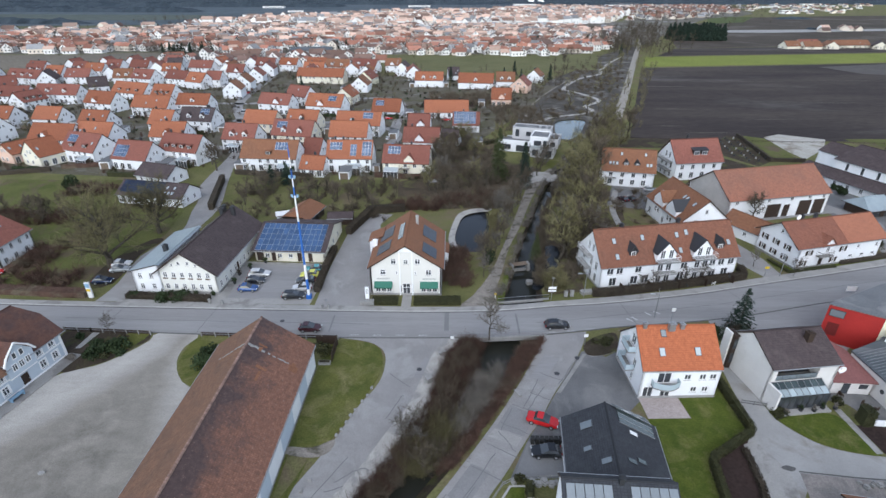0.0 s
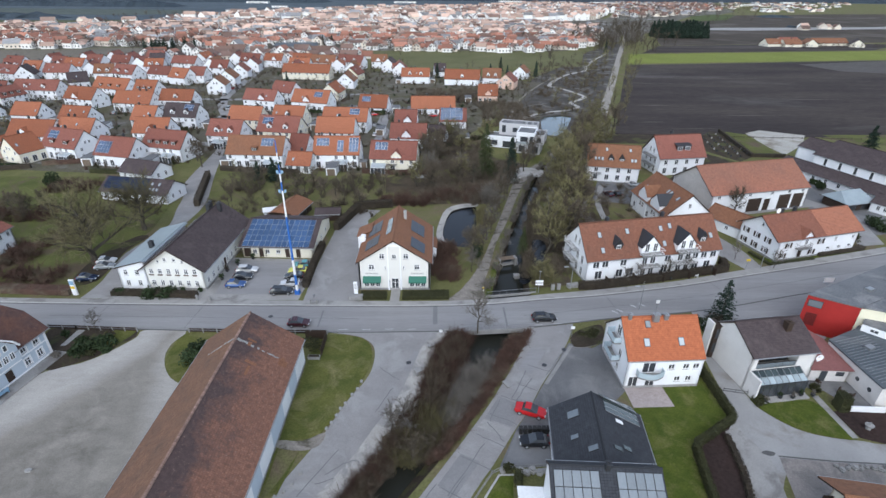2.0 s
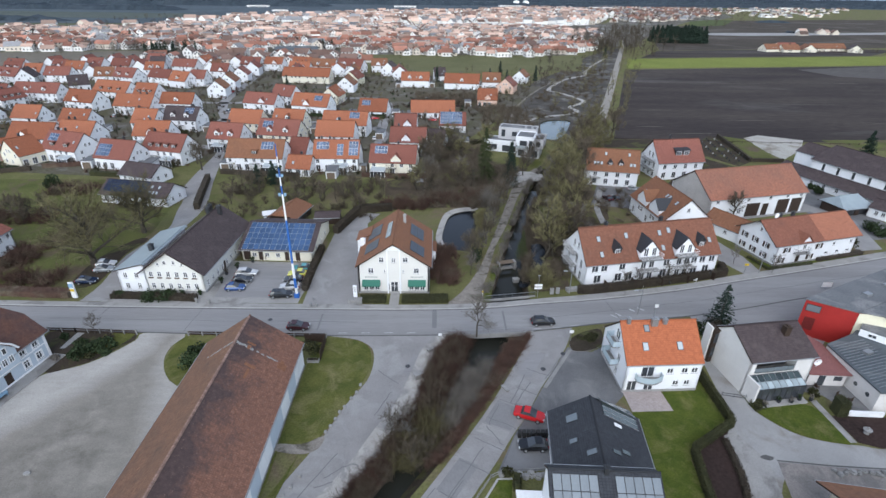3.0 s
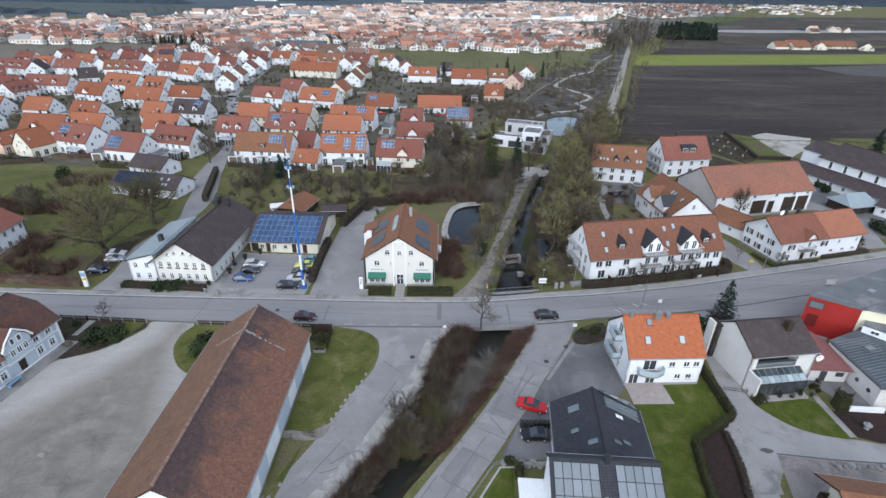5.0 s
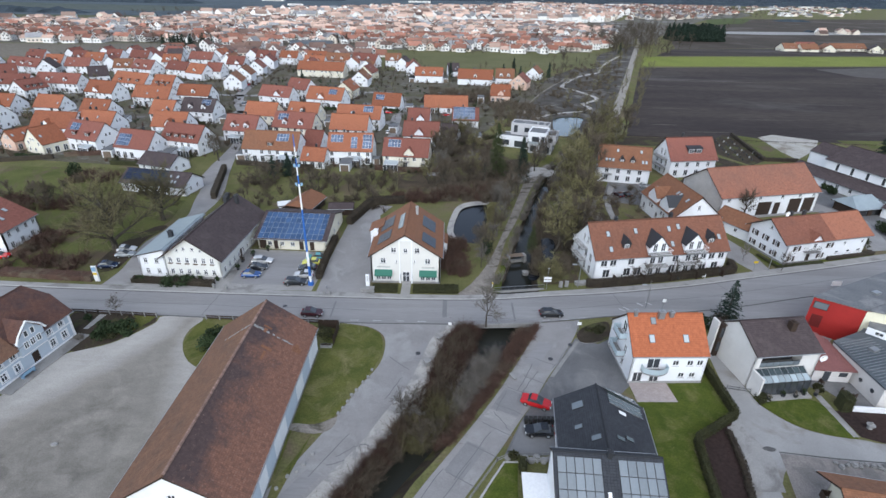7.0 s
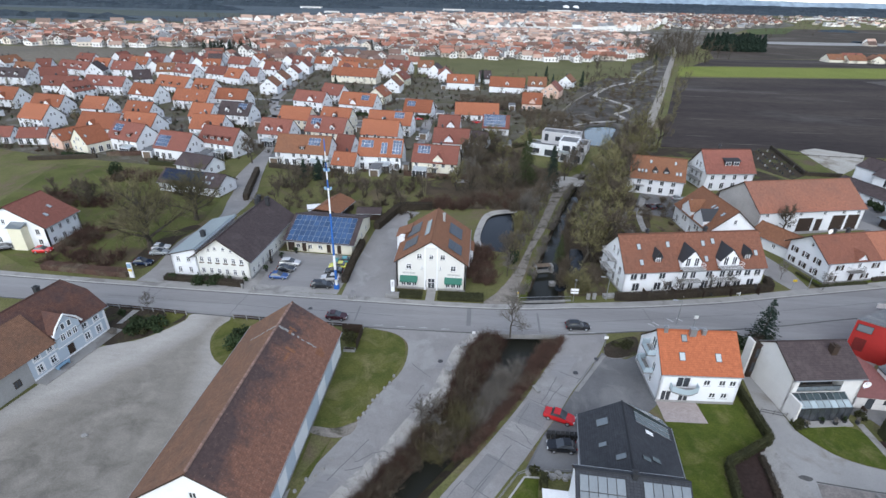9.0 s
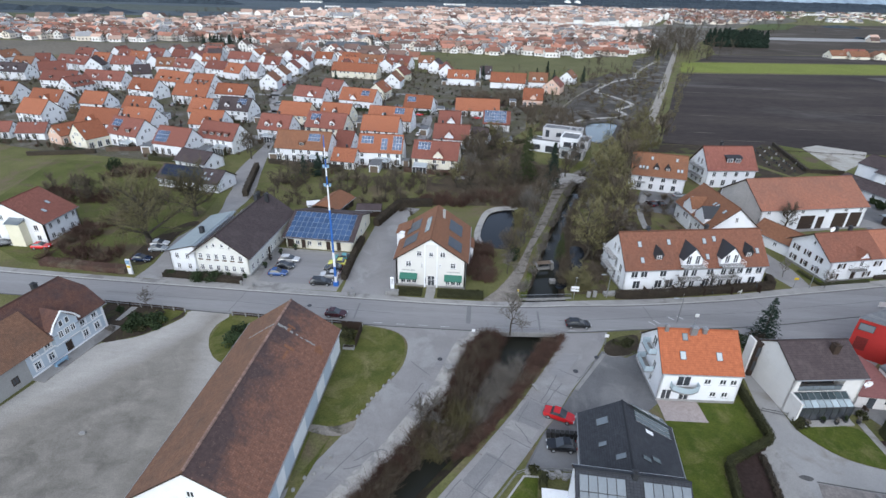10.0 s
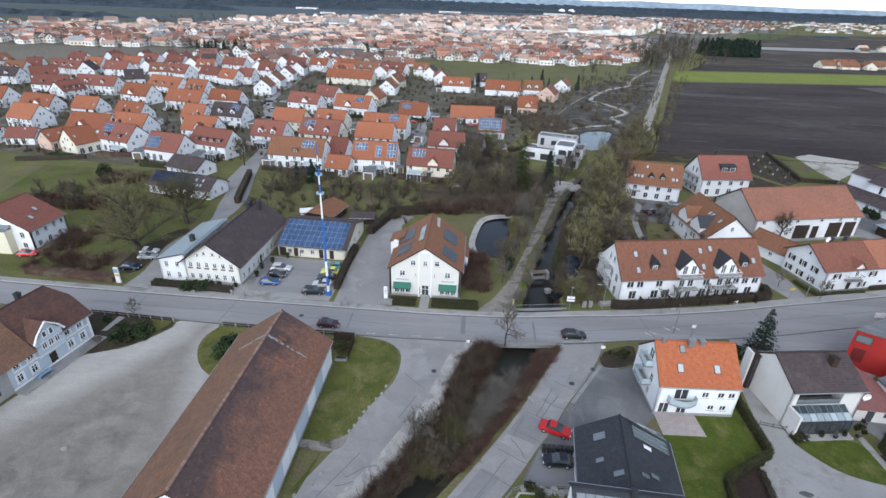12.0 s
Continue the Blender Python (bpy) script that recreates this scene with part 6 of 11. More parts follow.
# ---- the row of flats by the road ----
def flats():
    h = House("apartment_row", "long white apartment house with brown-orange roof, dormers and balconies", 43.9, 95.7, 10.8, 30, 10.8, 5.2, 10.7, WHITE, TILE_FLATS, 0.4, 0.3, base=GREY_WALL)
    lower = [-13, -11.2, -8.4, -6.4, -4.6, 1.7, 3.4, 9.4, 11, 13.2]
    h.windows("F", [-13, -11, -7, 3.0, 9.4, 11.4, 13.6], 3.1, 1.45, 1.5)
    h.windows("F", [-12.2, -7.6, -5.2, 2.6, 4.4, 9.8, 12.6], 0.5, 1.6, 1.9)
    h.windows("L", [-2.6, 0.8, 3.0], 0.4, 1.1, 2.0)
    h.windows("L", [-2.6, 0.8, 3.0], 3.1, 1.1, 1.9)
    h.windows("L", [-0.9, 0.9], 6.4, 0.9, 1.6)
    h.windows("R", [-3, 0, 3], 1.0, 1.0, 1.3)
    h.windows("R", [-3, 0, 3], 3.4, 1.0, 1.3)
    h.windows("B", [-12, -8, -4, 0, 4, 8, 12], 1.0, 1.1, 1.3)
    h.windows("B", [-12, -8, -4, 0, 4, 8, 12], 3.4, 1.1, 1.3)
    for u in (-1.5, 6.6):
        d = h.dormer("F", u, 4.2, -0.12, 0.4, 6.9, 9.3, WHITE, DARKMETAL, (1.05, 1.6, 0), deep=6.5, over=0.15)
        for z in (3.0, 5.75):
            balcony(h.ob, u - 2.3, u + 2.3, z, 1.5, -h.W / 2 - 0.1, rail=TRIM)
        for du in (-0.9, 0.9):
            for z in (0.45, 3.1, 5.9):
                fm, gm = window_meshes(1.2 if z < 5 else 1.0, 1.9, "double", TRIM)
                part("window", fm, None, d, m=pose(du, -0.04, z))
                part("pane", gm, None, d, m=pose(du, -0.045, z))
    for u in (-8.0, 11.2):
        h.dormer("F", u, 1.7, 1.2, 6.0, 7.5, 8.7, DARKMETAL, DARKMETAL, (0.95, 1.2, 1), deep=3.5, over=0.2)
    for u, v in ((-11.4, 1.6), (-11.4, 4.9), (-5.2, 5.2), (2.4, 1.9), (2.4, 5.2), (4.6, 5.6), (13.4, 2.8)):
        h.skylight("F", u, v, 0.75, 1.25)
    for z in (2.7, 5.4):
        balcony(h.ob, -3.6, 1.4, z, 1.3, 0, m=h.side("L"), rail=TRIM)
    chimney(h.ob, 3.5, 0.2, 10.2, 11.7, 0.6)
    chimney(h.ob, -9, 0.2, 10.2, 11.5, 0.6)
    for k, u in enumerate((-9.7, 0.4, 12.6)):
        g = Geo()
        g.tube((0, 0, 0), (0, 0, 2.2), 0.04, 0.04, 6)
        for i in range(6):
            w0, w1 = i * math.tau / 6, (i + 1) * math.tau / 6
            g.face([(0, 0, 2.3), (0.3 * math.cos(w0), 0.3 * math.sin(w0), 1.0), (0.3 * math.cos(w1), 0.3 * math.sin(w1), 1.0)])
        ob = whole("parasol", g, DARKMETAL, "folded dark parasol on the terrace", "parasol", group="parasols by the flats")
        ob.matrix_basis = h.ob.matrix_basis @ pose(u, -h.W / 2 - 1.8, 0)
    h.walls()


flats()


def back_flats():
    h = House("apartment_house", "white apartment house with orange-brown roof and three small dormers", 55.0, 152.2, -11, 15.4, 9.6, 5.0, 10.4, WHITE, TILE_BROWN, 0.4, 0.3)
    h.windows("F", [-5, -1.6, 1.6, 4.8], 3.0, 1.2, 1.4)
    h.windows("F", [-5, -1.6, 1.6, 4.8], 0.6, 1.3, 1.7)
    balcony(h.ob, -6.6, -3.4, 2.8, 1.2, -h.W / 2, rail=TRIM)
    for u in (-0.8, 2.4):
        h.dormer("F", u, 1.5, 1.2, 5.8, 7.1, 8.1, DARKMETAL, DARKMETAL, (0.9, 1.1, 1), deep=3.4)
    for u, v in ((-5.4, 2.2), (-4.4, 2.2), (-3.4, 2.2), (-2.2, 5.4), (4.8, 5.4), (5.4, 2.0), (6.4, 2.0)):
        h.skylight("F", u, v, 0.7, 1.1)
    h.windows("L", [-2.4, 0, 2.4], 3.0, 1.0, 1.4)
    h.windows("L", [-2.4, 0, 2.4], 0.6, 1.0, 1.6)
    h.walls()
    k = House("apartment_house", "white three-storey house with red roof and balconies", 77.6, 160.0, 9, 15.6, 11, 5.8, 11.6, WHITE, TILE_RED, 0.4, 0.4)
    k.windows("F", [-5.6, -2, 1.6, 5.2], 3.5, 1.2, 1.5)
    k.windows("F", [-5.6, -2, 1.6, 5.2], 0.6, 1.4, 1.9)
    for z in (2.6, 5.4):
        balcony(k.ob, -3.4, 3.4, z, 1.6, 0, m=k.side("L"), rail=METAL)
    k.windows("L", [-2.6, 0, 2.6], 0.5, 1.1, 1.9)
    k.windows("L", [-2.6, 0, 2.6], 3.1, 1.1, 1.9)
    k.windows("L", [-1, 1], 6.2, 1.0, 1.8)
    for u in (-0.6, 2.0):
        k.dormer("F", u, 2.2, 1.6, 7.2, 9.0, 9.9, DARKMETAL, DARKMETAL, (1.7, 1.3, 1), flat=True, deep=3.2)
    chimney(k.ob, -2, 0.4, 11, 12.8, 0.6)
    k.walls()
    j = House("apartment_house", "white gabled house with orange-brown roof and dark dormers", 60.2, 120.2, 96.5, 17, 12, 4.6, 9.6, WHITE, TILE_BROWN, 0.4, 0.35)
    j.windows("L", [-2.2, 1.6], 3.4, 1.1, 1.4)
    j.windows("L", [0], 6.2, 0.8, 1.2)
    j.windows("L", [-3.4, 0, 3.4], 0.6, 1.1, 1.5)
    j.dormer("B", 3.6, 4.6, -0.15, 0.4, 6.0, 8.2, WHITE, DARKMETAL, (1.0, 1.4, 2), deep=6, over=0.15)
    j.dormer("B", -2.6, 4.6, -0.15, 0.4, 6.0, 8.2, WHITE, TILE_BROWN, (1.0, 1.4, 2), deep=6, over=0.2)
    for u, v in ((1.6, 5.2), (2.8, 5.2), (6.4, 5.0), (-6, 3.0)):
        j.skylight("B", u, v, 0.7, 1.2)
    j.windows("B", [-6.6, 0.4, 6.6], 0.7, 1.1, 1.7)
    j.windows("F", [-6, -2, 2, 6], 1.0, 1.1, 1.3)
    j.walls()


back_flats()


# ---- the farmstead ----
def farm():
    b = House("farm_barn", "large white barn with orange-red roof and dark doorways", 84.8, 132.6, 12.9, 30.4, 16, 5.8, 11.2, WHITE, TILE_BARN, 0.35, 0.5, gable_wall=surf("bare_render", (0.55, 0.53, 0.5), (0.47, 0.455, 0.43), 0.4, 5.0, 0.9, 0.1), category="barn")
    for u, w, t in ((-1.4, 4.4, 3.8), (2.6, 2.0, 3.4), (8.2, 4.0, 4.2), (12.6, 3.6, 4.2)):
        b.door("F", u, w, t, DARKWOOD, name="barn_door")
    b.windows("F", [-13, -8.4, -3.4, 3.6, 9.2, 13.6], 4.5, 1.0, 0.9)
    b.windows("F", [-5.6, -12.5], 1.2, 1.2, 1.0)
    b.windows("F", [-10], 0.8, 2.2, 1.4)
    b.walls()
    f = House("farmhouse", "long white farmhouse with orange roof and dark shutters", 83.7, 104.4, 14.7, 22, 10.8, 5.3, 8.9, WHITE, TILE_RUST, 0.45, 1.2, base=CONCRETE)
    f.windows("L", [-3.6, -0.6, 2.4], 3.3, 0.85, 1.25, "cross", shutters=DARKWOOD)
    f.windows("L", [-3.6, -0.6, 2.4], 0.9, 0.85, 1.25, "cross", shutters=DARKWOOD)
    f.windows("L", [0], 6.3, 0.7, 0.9, "cross")
    f.dormer("F", -3.9, 3.2, -0.15, 3.0, 5.3, 7.0, WHITE, TILE_RUST, (0.9, 1.3, 1), deep=4.4, over=0.4)
    f.windows("F", [-8.6, 0.4], 3.2, 0.9, 1.2, "cross", shutters=DARKWOOD)
    f.windows("F", [-9.4, -1.4], 0.8, 0.9, 1.2, "cross", shutters=DARKWOOD)
    f.windows("F", [4.8, 9.8], 3.4, 0.8, 0.9)
    f.windows("F", [3.4, 6.6, 9.6], 1.4, 1.1, 0.6, "single")
    f.door("F", -4.6, 1.2, 2.2)
    balcony(f.ob, -6.4, -2.8, 2.9, 1.1, -f.W / 2, rail=DARKWOOD)
    g = Geo()
    g.slab([(1.2, -0.45, 0.03), (12.1, -0.45, 0.03), (12.1, 6.4, 0.03), (1.2, 6.4, 0.03)], [(0, 0), (10.9, 0), (10.9, 6.9), (0, 6.9)], 0.03)
    part("newer_tiles", g, TILE_NEWER, f.roofs["F"], "brighter orange newer tiles", m=f.on_roof("F", 0, 0))
    chimney(f.ob, -6.6, 0.3, 8.4, 9.9, 0.6)
    chimney(f.ob, -3.0, 0.3, 8.4, 9.9, 0.6, DARKMETAL)
    g = Geo()
    g.tube((0, 0, 0), (0, 0, 0.8), 0.04, 0.04, 6)
    for k in range(12):
        w0, w1 = k * math.tau / 12, (k + 1) * math.tau / 12
        g.face([(0, -0.05, 0.9), (0.6 * math.cos(w0), -0.3, 0.9 + 0.6 * math.sin(w0)), (0.6 * math.cos(w1), -0.3, 0.9 + 0.6 * math.sin(w1))])
    part("satellite_dish", g, TRIM, f.ob, "white satellite dish on the ridge", m=pose(-8.2, 0, 8.95))
    f.walls()
    c = House("farm_outbuilding", "low white outbuilding with a brown tiled roof", 73.2, 112.6, -62, 11, 6, 3.0, 5.2, WHITE, TILE_BROWN, 0.5, 0.3)
    c.windows("F", [-3, 0.5], 1.2, 0.9, 0.9)
    c.walls()
    p = House("pavilion", "open pavilion under a grey-blue hipped sheet roof", 113.5, 128.6, 14, 8.6, 6.6, 2.7, 4.7, DARKWOOD, BLUEMETAL, 0.8, 0.8, hips=(2.4, 2.4), category="pavilion")
    # dark doors, like the dark walls, stand in for shade under the roof
    p.door("F", -2, 4, 2.4, DARKMETAL)
    p.door("F", 3.4, 4, 2.4, DARKMETAL)
    p.walls()


farm()


def parish_hall():
    h = House("parish_hall", "long white hall with a flat-pitched brown roof and tall slit windows", 135.6, 135.0, -71.5, 46, 18, 7.4, 10.8, WHITE, TILE_DARK, 0.6, 0.3, fine=True, category="hall")
    h.windows("F", [-19, -14.4, -9.8, -5.2, -0.6, 4, 8.6, 13.2], 4.6, 1.0, 2.3, "single")
    h.walls()
    a = House("hall_aisle", "low side aisle under a dark brown lean-to roof", 123.7, 135.3, -71.5, 54, 4.6, 2.6, 4.3, WHITE, TILE_DARK, 0.5, 0.3, shift=2.2, back_eave=4.2)
    a.windows("F", [-18, -14, -10, -6, -2, 2, 6, 10], 0.9, 1.0, 1.3)
    a.walls()
    t = House("hall_porch", "white gabled block at the hall's end", 125.9, 160.6, -71.5, 8, 9, 7.4, 9.8, WHITE, TILE_DARK, 0.3, 0.2)
    t.walls()
    n = House("hall_annex", "low white annex with a dark roof beside the hall", 123.6, 121.2, -60, 13, 6.4, 2.7, 4.4, WHITE, TILE_DARK, 0.4, 0.3)
    n.windows("F", [-4.6, -3.0, 1.0, 3.4], 0.9, 0.9, 1.2)
    n.walls()
    for k, (x, y, r, t) in enumerate(((111.6, 112.8, 2.4, 2.8), (111.0, 115.4, 1.8, 2.4), (113.8, 111.6, 2.0, 2.4), (115.2, 141.4, 1.5, 2.4), (116.2, 146, 1.0, 1.6), (104.6, 113.4, 1.1, 1.4))):
        whole("bush", bush_mesh(180 + k, r, t, LEAF, 700, 0.3), None, "dark evergreen bush in the hall's yard", "bush", m=pose(x, y, 0.0), group="evergreen bushes")


parish_hall()


# ---- houses on the near side of the road ----
def orange_house():
    h = House("detached_house", "white house with a bright orange roof and glass balconies", 33.5, 62.2, 2.6, 11.4, 9.4, 5.25, 9.6, WHITE, TILE_BRIGHT, 0.15, 0.15, base=GREY_WALL)
    h.windows("F", [1.0, 3.2, 4.7], 3.4, 1.0, 1.0)
    h.windows("F", [2.3, 4.0], 1.1, 0.95, 0.95)
    h.windows("F", [-2.4], 2.9, 2.0, 1.9, "double")
    h.windows("F", [-4.4, -1.8], 0.3, 1.5, 1.9)
    h.windows("L", [-2.6, 1.4], 1.0, 0.8, 1.2)
    h.windows("L", [-1.8, 1.6], 3.2, 1.0, 1.7)
    h.windows("L", [0], 6.4, 1.4, 1.8)
    h.windows("R", [-2, 2], 1.0, 0.9, 1.2)
    h.windows("R", [-2, 2], 3.5, 0.9, 1.2)
    h.windows("B", [-4, 0, 4], 1.0, 0.9, 1.2)
    h.windows("B", [-4, 0, 4], 3.5, 0.9, 1.2)
    bal = surf("balcony_glass", (0.46, 0.54, 0.58), (0.41, 0.5, 0.55), 1.0, 6.0, 0.15, 0.0, grain=0.05)
    balcony(h.ob, -4.2, -0.4, 2.8, 0.9, -h.W / 2, rail=bal, panel=True, bow=0.7)
    balcony(h.ob, -1.6, 1.8, 2.9, 1.3, 0, m=h.side("L"), rail=bal, panel=True)
    balcony(h.ob, -1.4, 1.4, 5.9, 1.2, 0, m=h.side("L"), rail=bal, panel=True)
    for u, v in ((-2.6, 2.5), (2.6, 2.5)):
        h.skylight("F", u, v, 0.85, 1.3, PALEGLASS)
    h.skylight("F", -2.0, 5.2, 0.8, 1.1, SKYGLASS)
    chimney(h.ob, -0.8, -0.6, 9.2, 10.4, 0.9, METAL, 0.6)
    chimney(h.ob, 0.9, -0.3, 9.3, 10.1, 0.6, METAL)
    chimney(h.ob, -4.6, -0.2, 9.4, 10.3, 0.5, METAL)
    h.walls()


orange_house()


SLATEGLASS = plain("dark_roof_glazing", (0.06, 0.075, 0.075), 0.12, 0.0, 0.6, vary=0.2)
# paler glass for the lower row of conservatory roof panes
CONPALE = plain("conservatory_pale_pane", (0.34, 0.4, 0.42), 0.2, 0.0, 0.5, vary=0.2)
CONGLASS = plain("conservatory_glass", (0.05, 0.068, 0.07), 0.08, 0.0, 0.5, vary=0.35)


def villa():
    h = House("villa", "cream house with a dark brown roof and glazed conservatory", 50.6, 61.9, 8.0, 10.5, 8.4, 6.1, 8.7, surf("cream_villa_render", (0.7, 0.68, 0.655), (0.655, 0.635, 0.61), 0.5, 6.0, 0.9, 0.1, grain=0.06, third=(0.58, 0.56, 0.53), third_scale=0.4, third_at=(0.55, 0.8)), TILE_DARK, 0.3, 0.2, shift=0.9, back_eave=6.3)
    # recessed balcony over the conservatory
    a, b, z0, z1, deep = -4.3, 2.3, 3.7, 5.75, 1.5
    h.openings["F"].append((a, b, z0, z1))
    for name, box, mt in (("balcony_floor", (a - 0.1, b + 0.1, 0.02, deep, z0 - 0.15, z0), CONCRETE), ("balcony_ceiling", (a - 0.1, b + 0.1, 0.3, deep, z1, z1 + 0.08), DARKWOOD), ("balcony_back", (a - 0.1, b + 0.1, deep, deep + 0.15, z0, z1), DARKWOOD), ("balcony_cheek", (a - 0.12, a - 0.01, 0.3, deep, z0, z1), h.wall_mat), ("balcony_cheek", (b + 0.01, b + 0.12, 0.3, deep, z0, z1), h.wall_mat)):
        g = Geo()
        g.box(*box)
        part(name, g, mt, h.ob, m=h.side("F"))
    for u in (-3.1, -0.9, 1.1):
        fm, gm = window_meshes(1.7, 1.9, "double", DARKMETAL)
        part("balcony_door", fm, None, h.ob, m=h.side("F") @ pose(u, deep - 0.04, z0 + 0.02))
        part("pane", gm, None, h.ob, m=h.side("F") @ pose(u, deep - 0.04, z0 + 0.02))
    for k in range(6):
        g = Geo()
        g.box(a + k * 1.1 + 0.03, a + k * 1.1 + 1.07, 0.06, 0.1, z0 + 0.08, z0 + 0.85)
        part("balcony_panel", g, SKYGLASS, h.ob, "grey glass balcony panel", m=h.side("F"))
    g = Geo()
    g.box(a, b, 0.04, 0.12, z0 + 0.87, z0 + 0.93)
    part("rail", g, DARKMETAL, h.ob, m=h.side("F"))
    h.windows("F", [-3.4, -1.2, 1.0, 3.0], 0.3, 1.8, 2.1, "single", DARKMETAL)
    h.windows("R", [-3, 1], 3.6, 1.2, 1.3)
    h.windows("B", [-3, 1], 3.6, 1.2, 1.3)
    chimney(h.ob, 2.2, -0.8, 7.4, 9.2, 0.9, DARKWOOD)
    # glazed lean-to
    g = Geo()
    g.box(-4.95, 3.15, -2.16, -2.04, 2.44, 2.56)
    con = part("conservatory", g, DARKMETAL, h.ob, "dark framed glass conservatory", m=h.side("F"))
    g = Geo()
    g.box(-4.95, 3.15, -0.1, 0.02, 3.44, 3.56)
    part("wall_plate", g, DARKMETAL, con)
    for i in range(9):
        p = Geo()
        p.box(-0.05, 0.05, -2.15, -2.05, 0, 2.44)
        part("post", p, DARKMETAL, con, m=pose(-4.9 + i, 0, 0))
    for i in range(9):
        p = Geo()
        p.tube((-4.9 + i, -2.1, 2.54), (-4.9 + i, -0.02, 3.54), 0.045, 0.045, 4)
        part("glazing_bar", p, METAL, con, "grey glazing bar")
    p = Geo()
    p.tube((-4.9, -1.06, 3.05), (3.1, -1.06, 3.05), 0.03, 0.03, 4)
    part("glazing_bar", p, METAL, con, "grey glazing bar")
    for i in range(8):
        for k in (0, 1):
            p = Geo()
            y0, y1 = -2.08 + 1.03 * k, -1.07 + 1.03 * k
            p.slab([(0.05, y0, 2.52 + 0.5 * k), (0.95, y0, 2.52 + 0.5 * k), (0.95, y1, 3.01 + 0.5 * k), (0.05, y1, 3.01 + 0.5 * k)], None, 0.02)
            part("roof_pane", p, CONGLASS if k else CONPALE, con, m=pose(-4.9 + i, 0, 0))
        p = Geo()
        p.box(0.05, 0.95, -2.12, -2.1, 0.1, 2.44)
        part("pane", p, GLASS, con, m=pose(-4.9 + i, 0, 0))
    g = Geo()
    g.box(-6.3, -6.0, 3.7, 5.2, 0, 6.5)
    part("side_wall", g, h.wall_mat, h.ob, "tall white slab wall beside the entrance")
    g = Geo()
    g.box(-5.25, -4.95, -6.6, -4.2, 0, 3.6)
    part("wing_wall", g, h.wall_mat, h.ob)
    g = Geo()
    g.box(-6.0, -5.26, 3.2, 5.0, 0, 6.2)
    g.box(-6.0, -5.26, 3.0, 5.1, 6.2, 6.4)
    part("stair_tower", g, DARKWOOD, h.ob, "recessed dark entrance and stair")
    for z in (1.2, 3.9):
        fm, gm = window_meshes(0.6, 1.8, "single", DARKMETAL)
        part("window", fm, None, h.ob, m=pose(-5.63, 3.14, z))
        part("pane", gm, None, h.ob, m=pose(-5.63, 3.14, z))
    h.walls()
    g = Geo()
    g.box(-4.6, 3.2, -7.4, -6.4, 0, 0.28)
    g.box(-4.9, 3.4, -6.4, -4.2, 0, 0.2)
    whole("terrace", g, PAVING, "paved terrace with planters by the conservatory", "terrace", m=h.ob.matrix_basis.copy(), kind="structure")
    for k, u in enumerate((-3.8, -1.2, 0.6, 2.2, 3.9)):
        g = Geo()
        g.tube((0, 0, 0), (0, 0, 0.4), 0.25, 0.32, 10, cap=True)
        ob = whole("plant_pot", g, DARKMETAL, "dark plant pot with a small shrub on the terrace", "plant pot", group="pots on the terrace")
        ob.matrix_basis = h.ob.matrix_basis @ pose(u, -7.1 + 0.3 * (k % 2), 0.285)
        part("plant", bush_mesh(70 + k, 0.35, 0.7, LEAF if k % 2 else GREYTWIG, 70, 0.16), None, ob, m=pose(0, 0, 0.35))


villa()


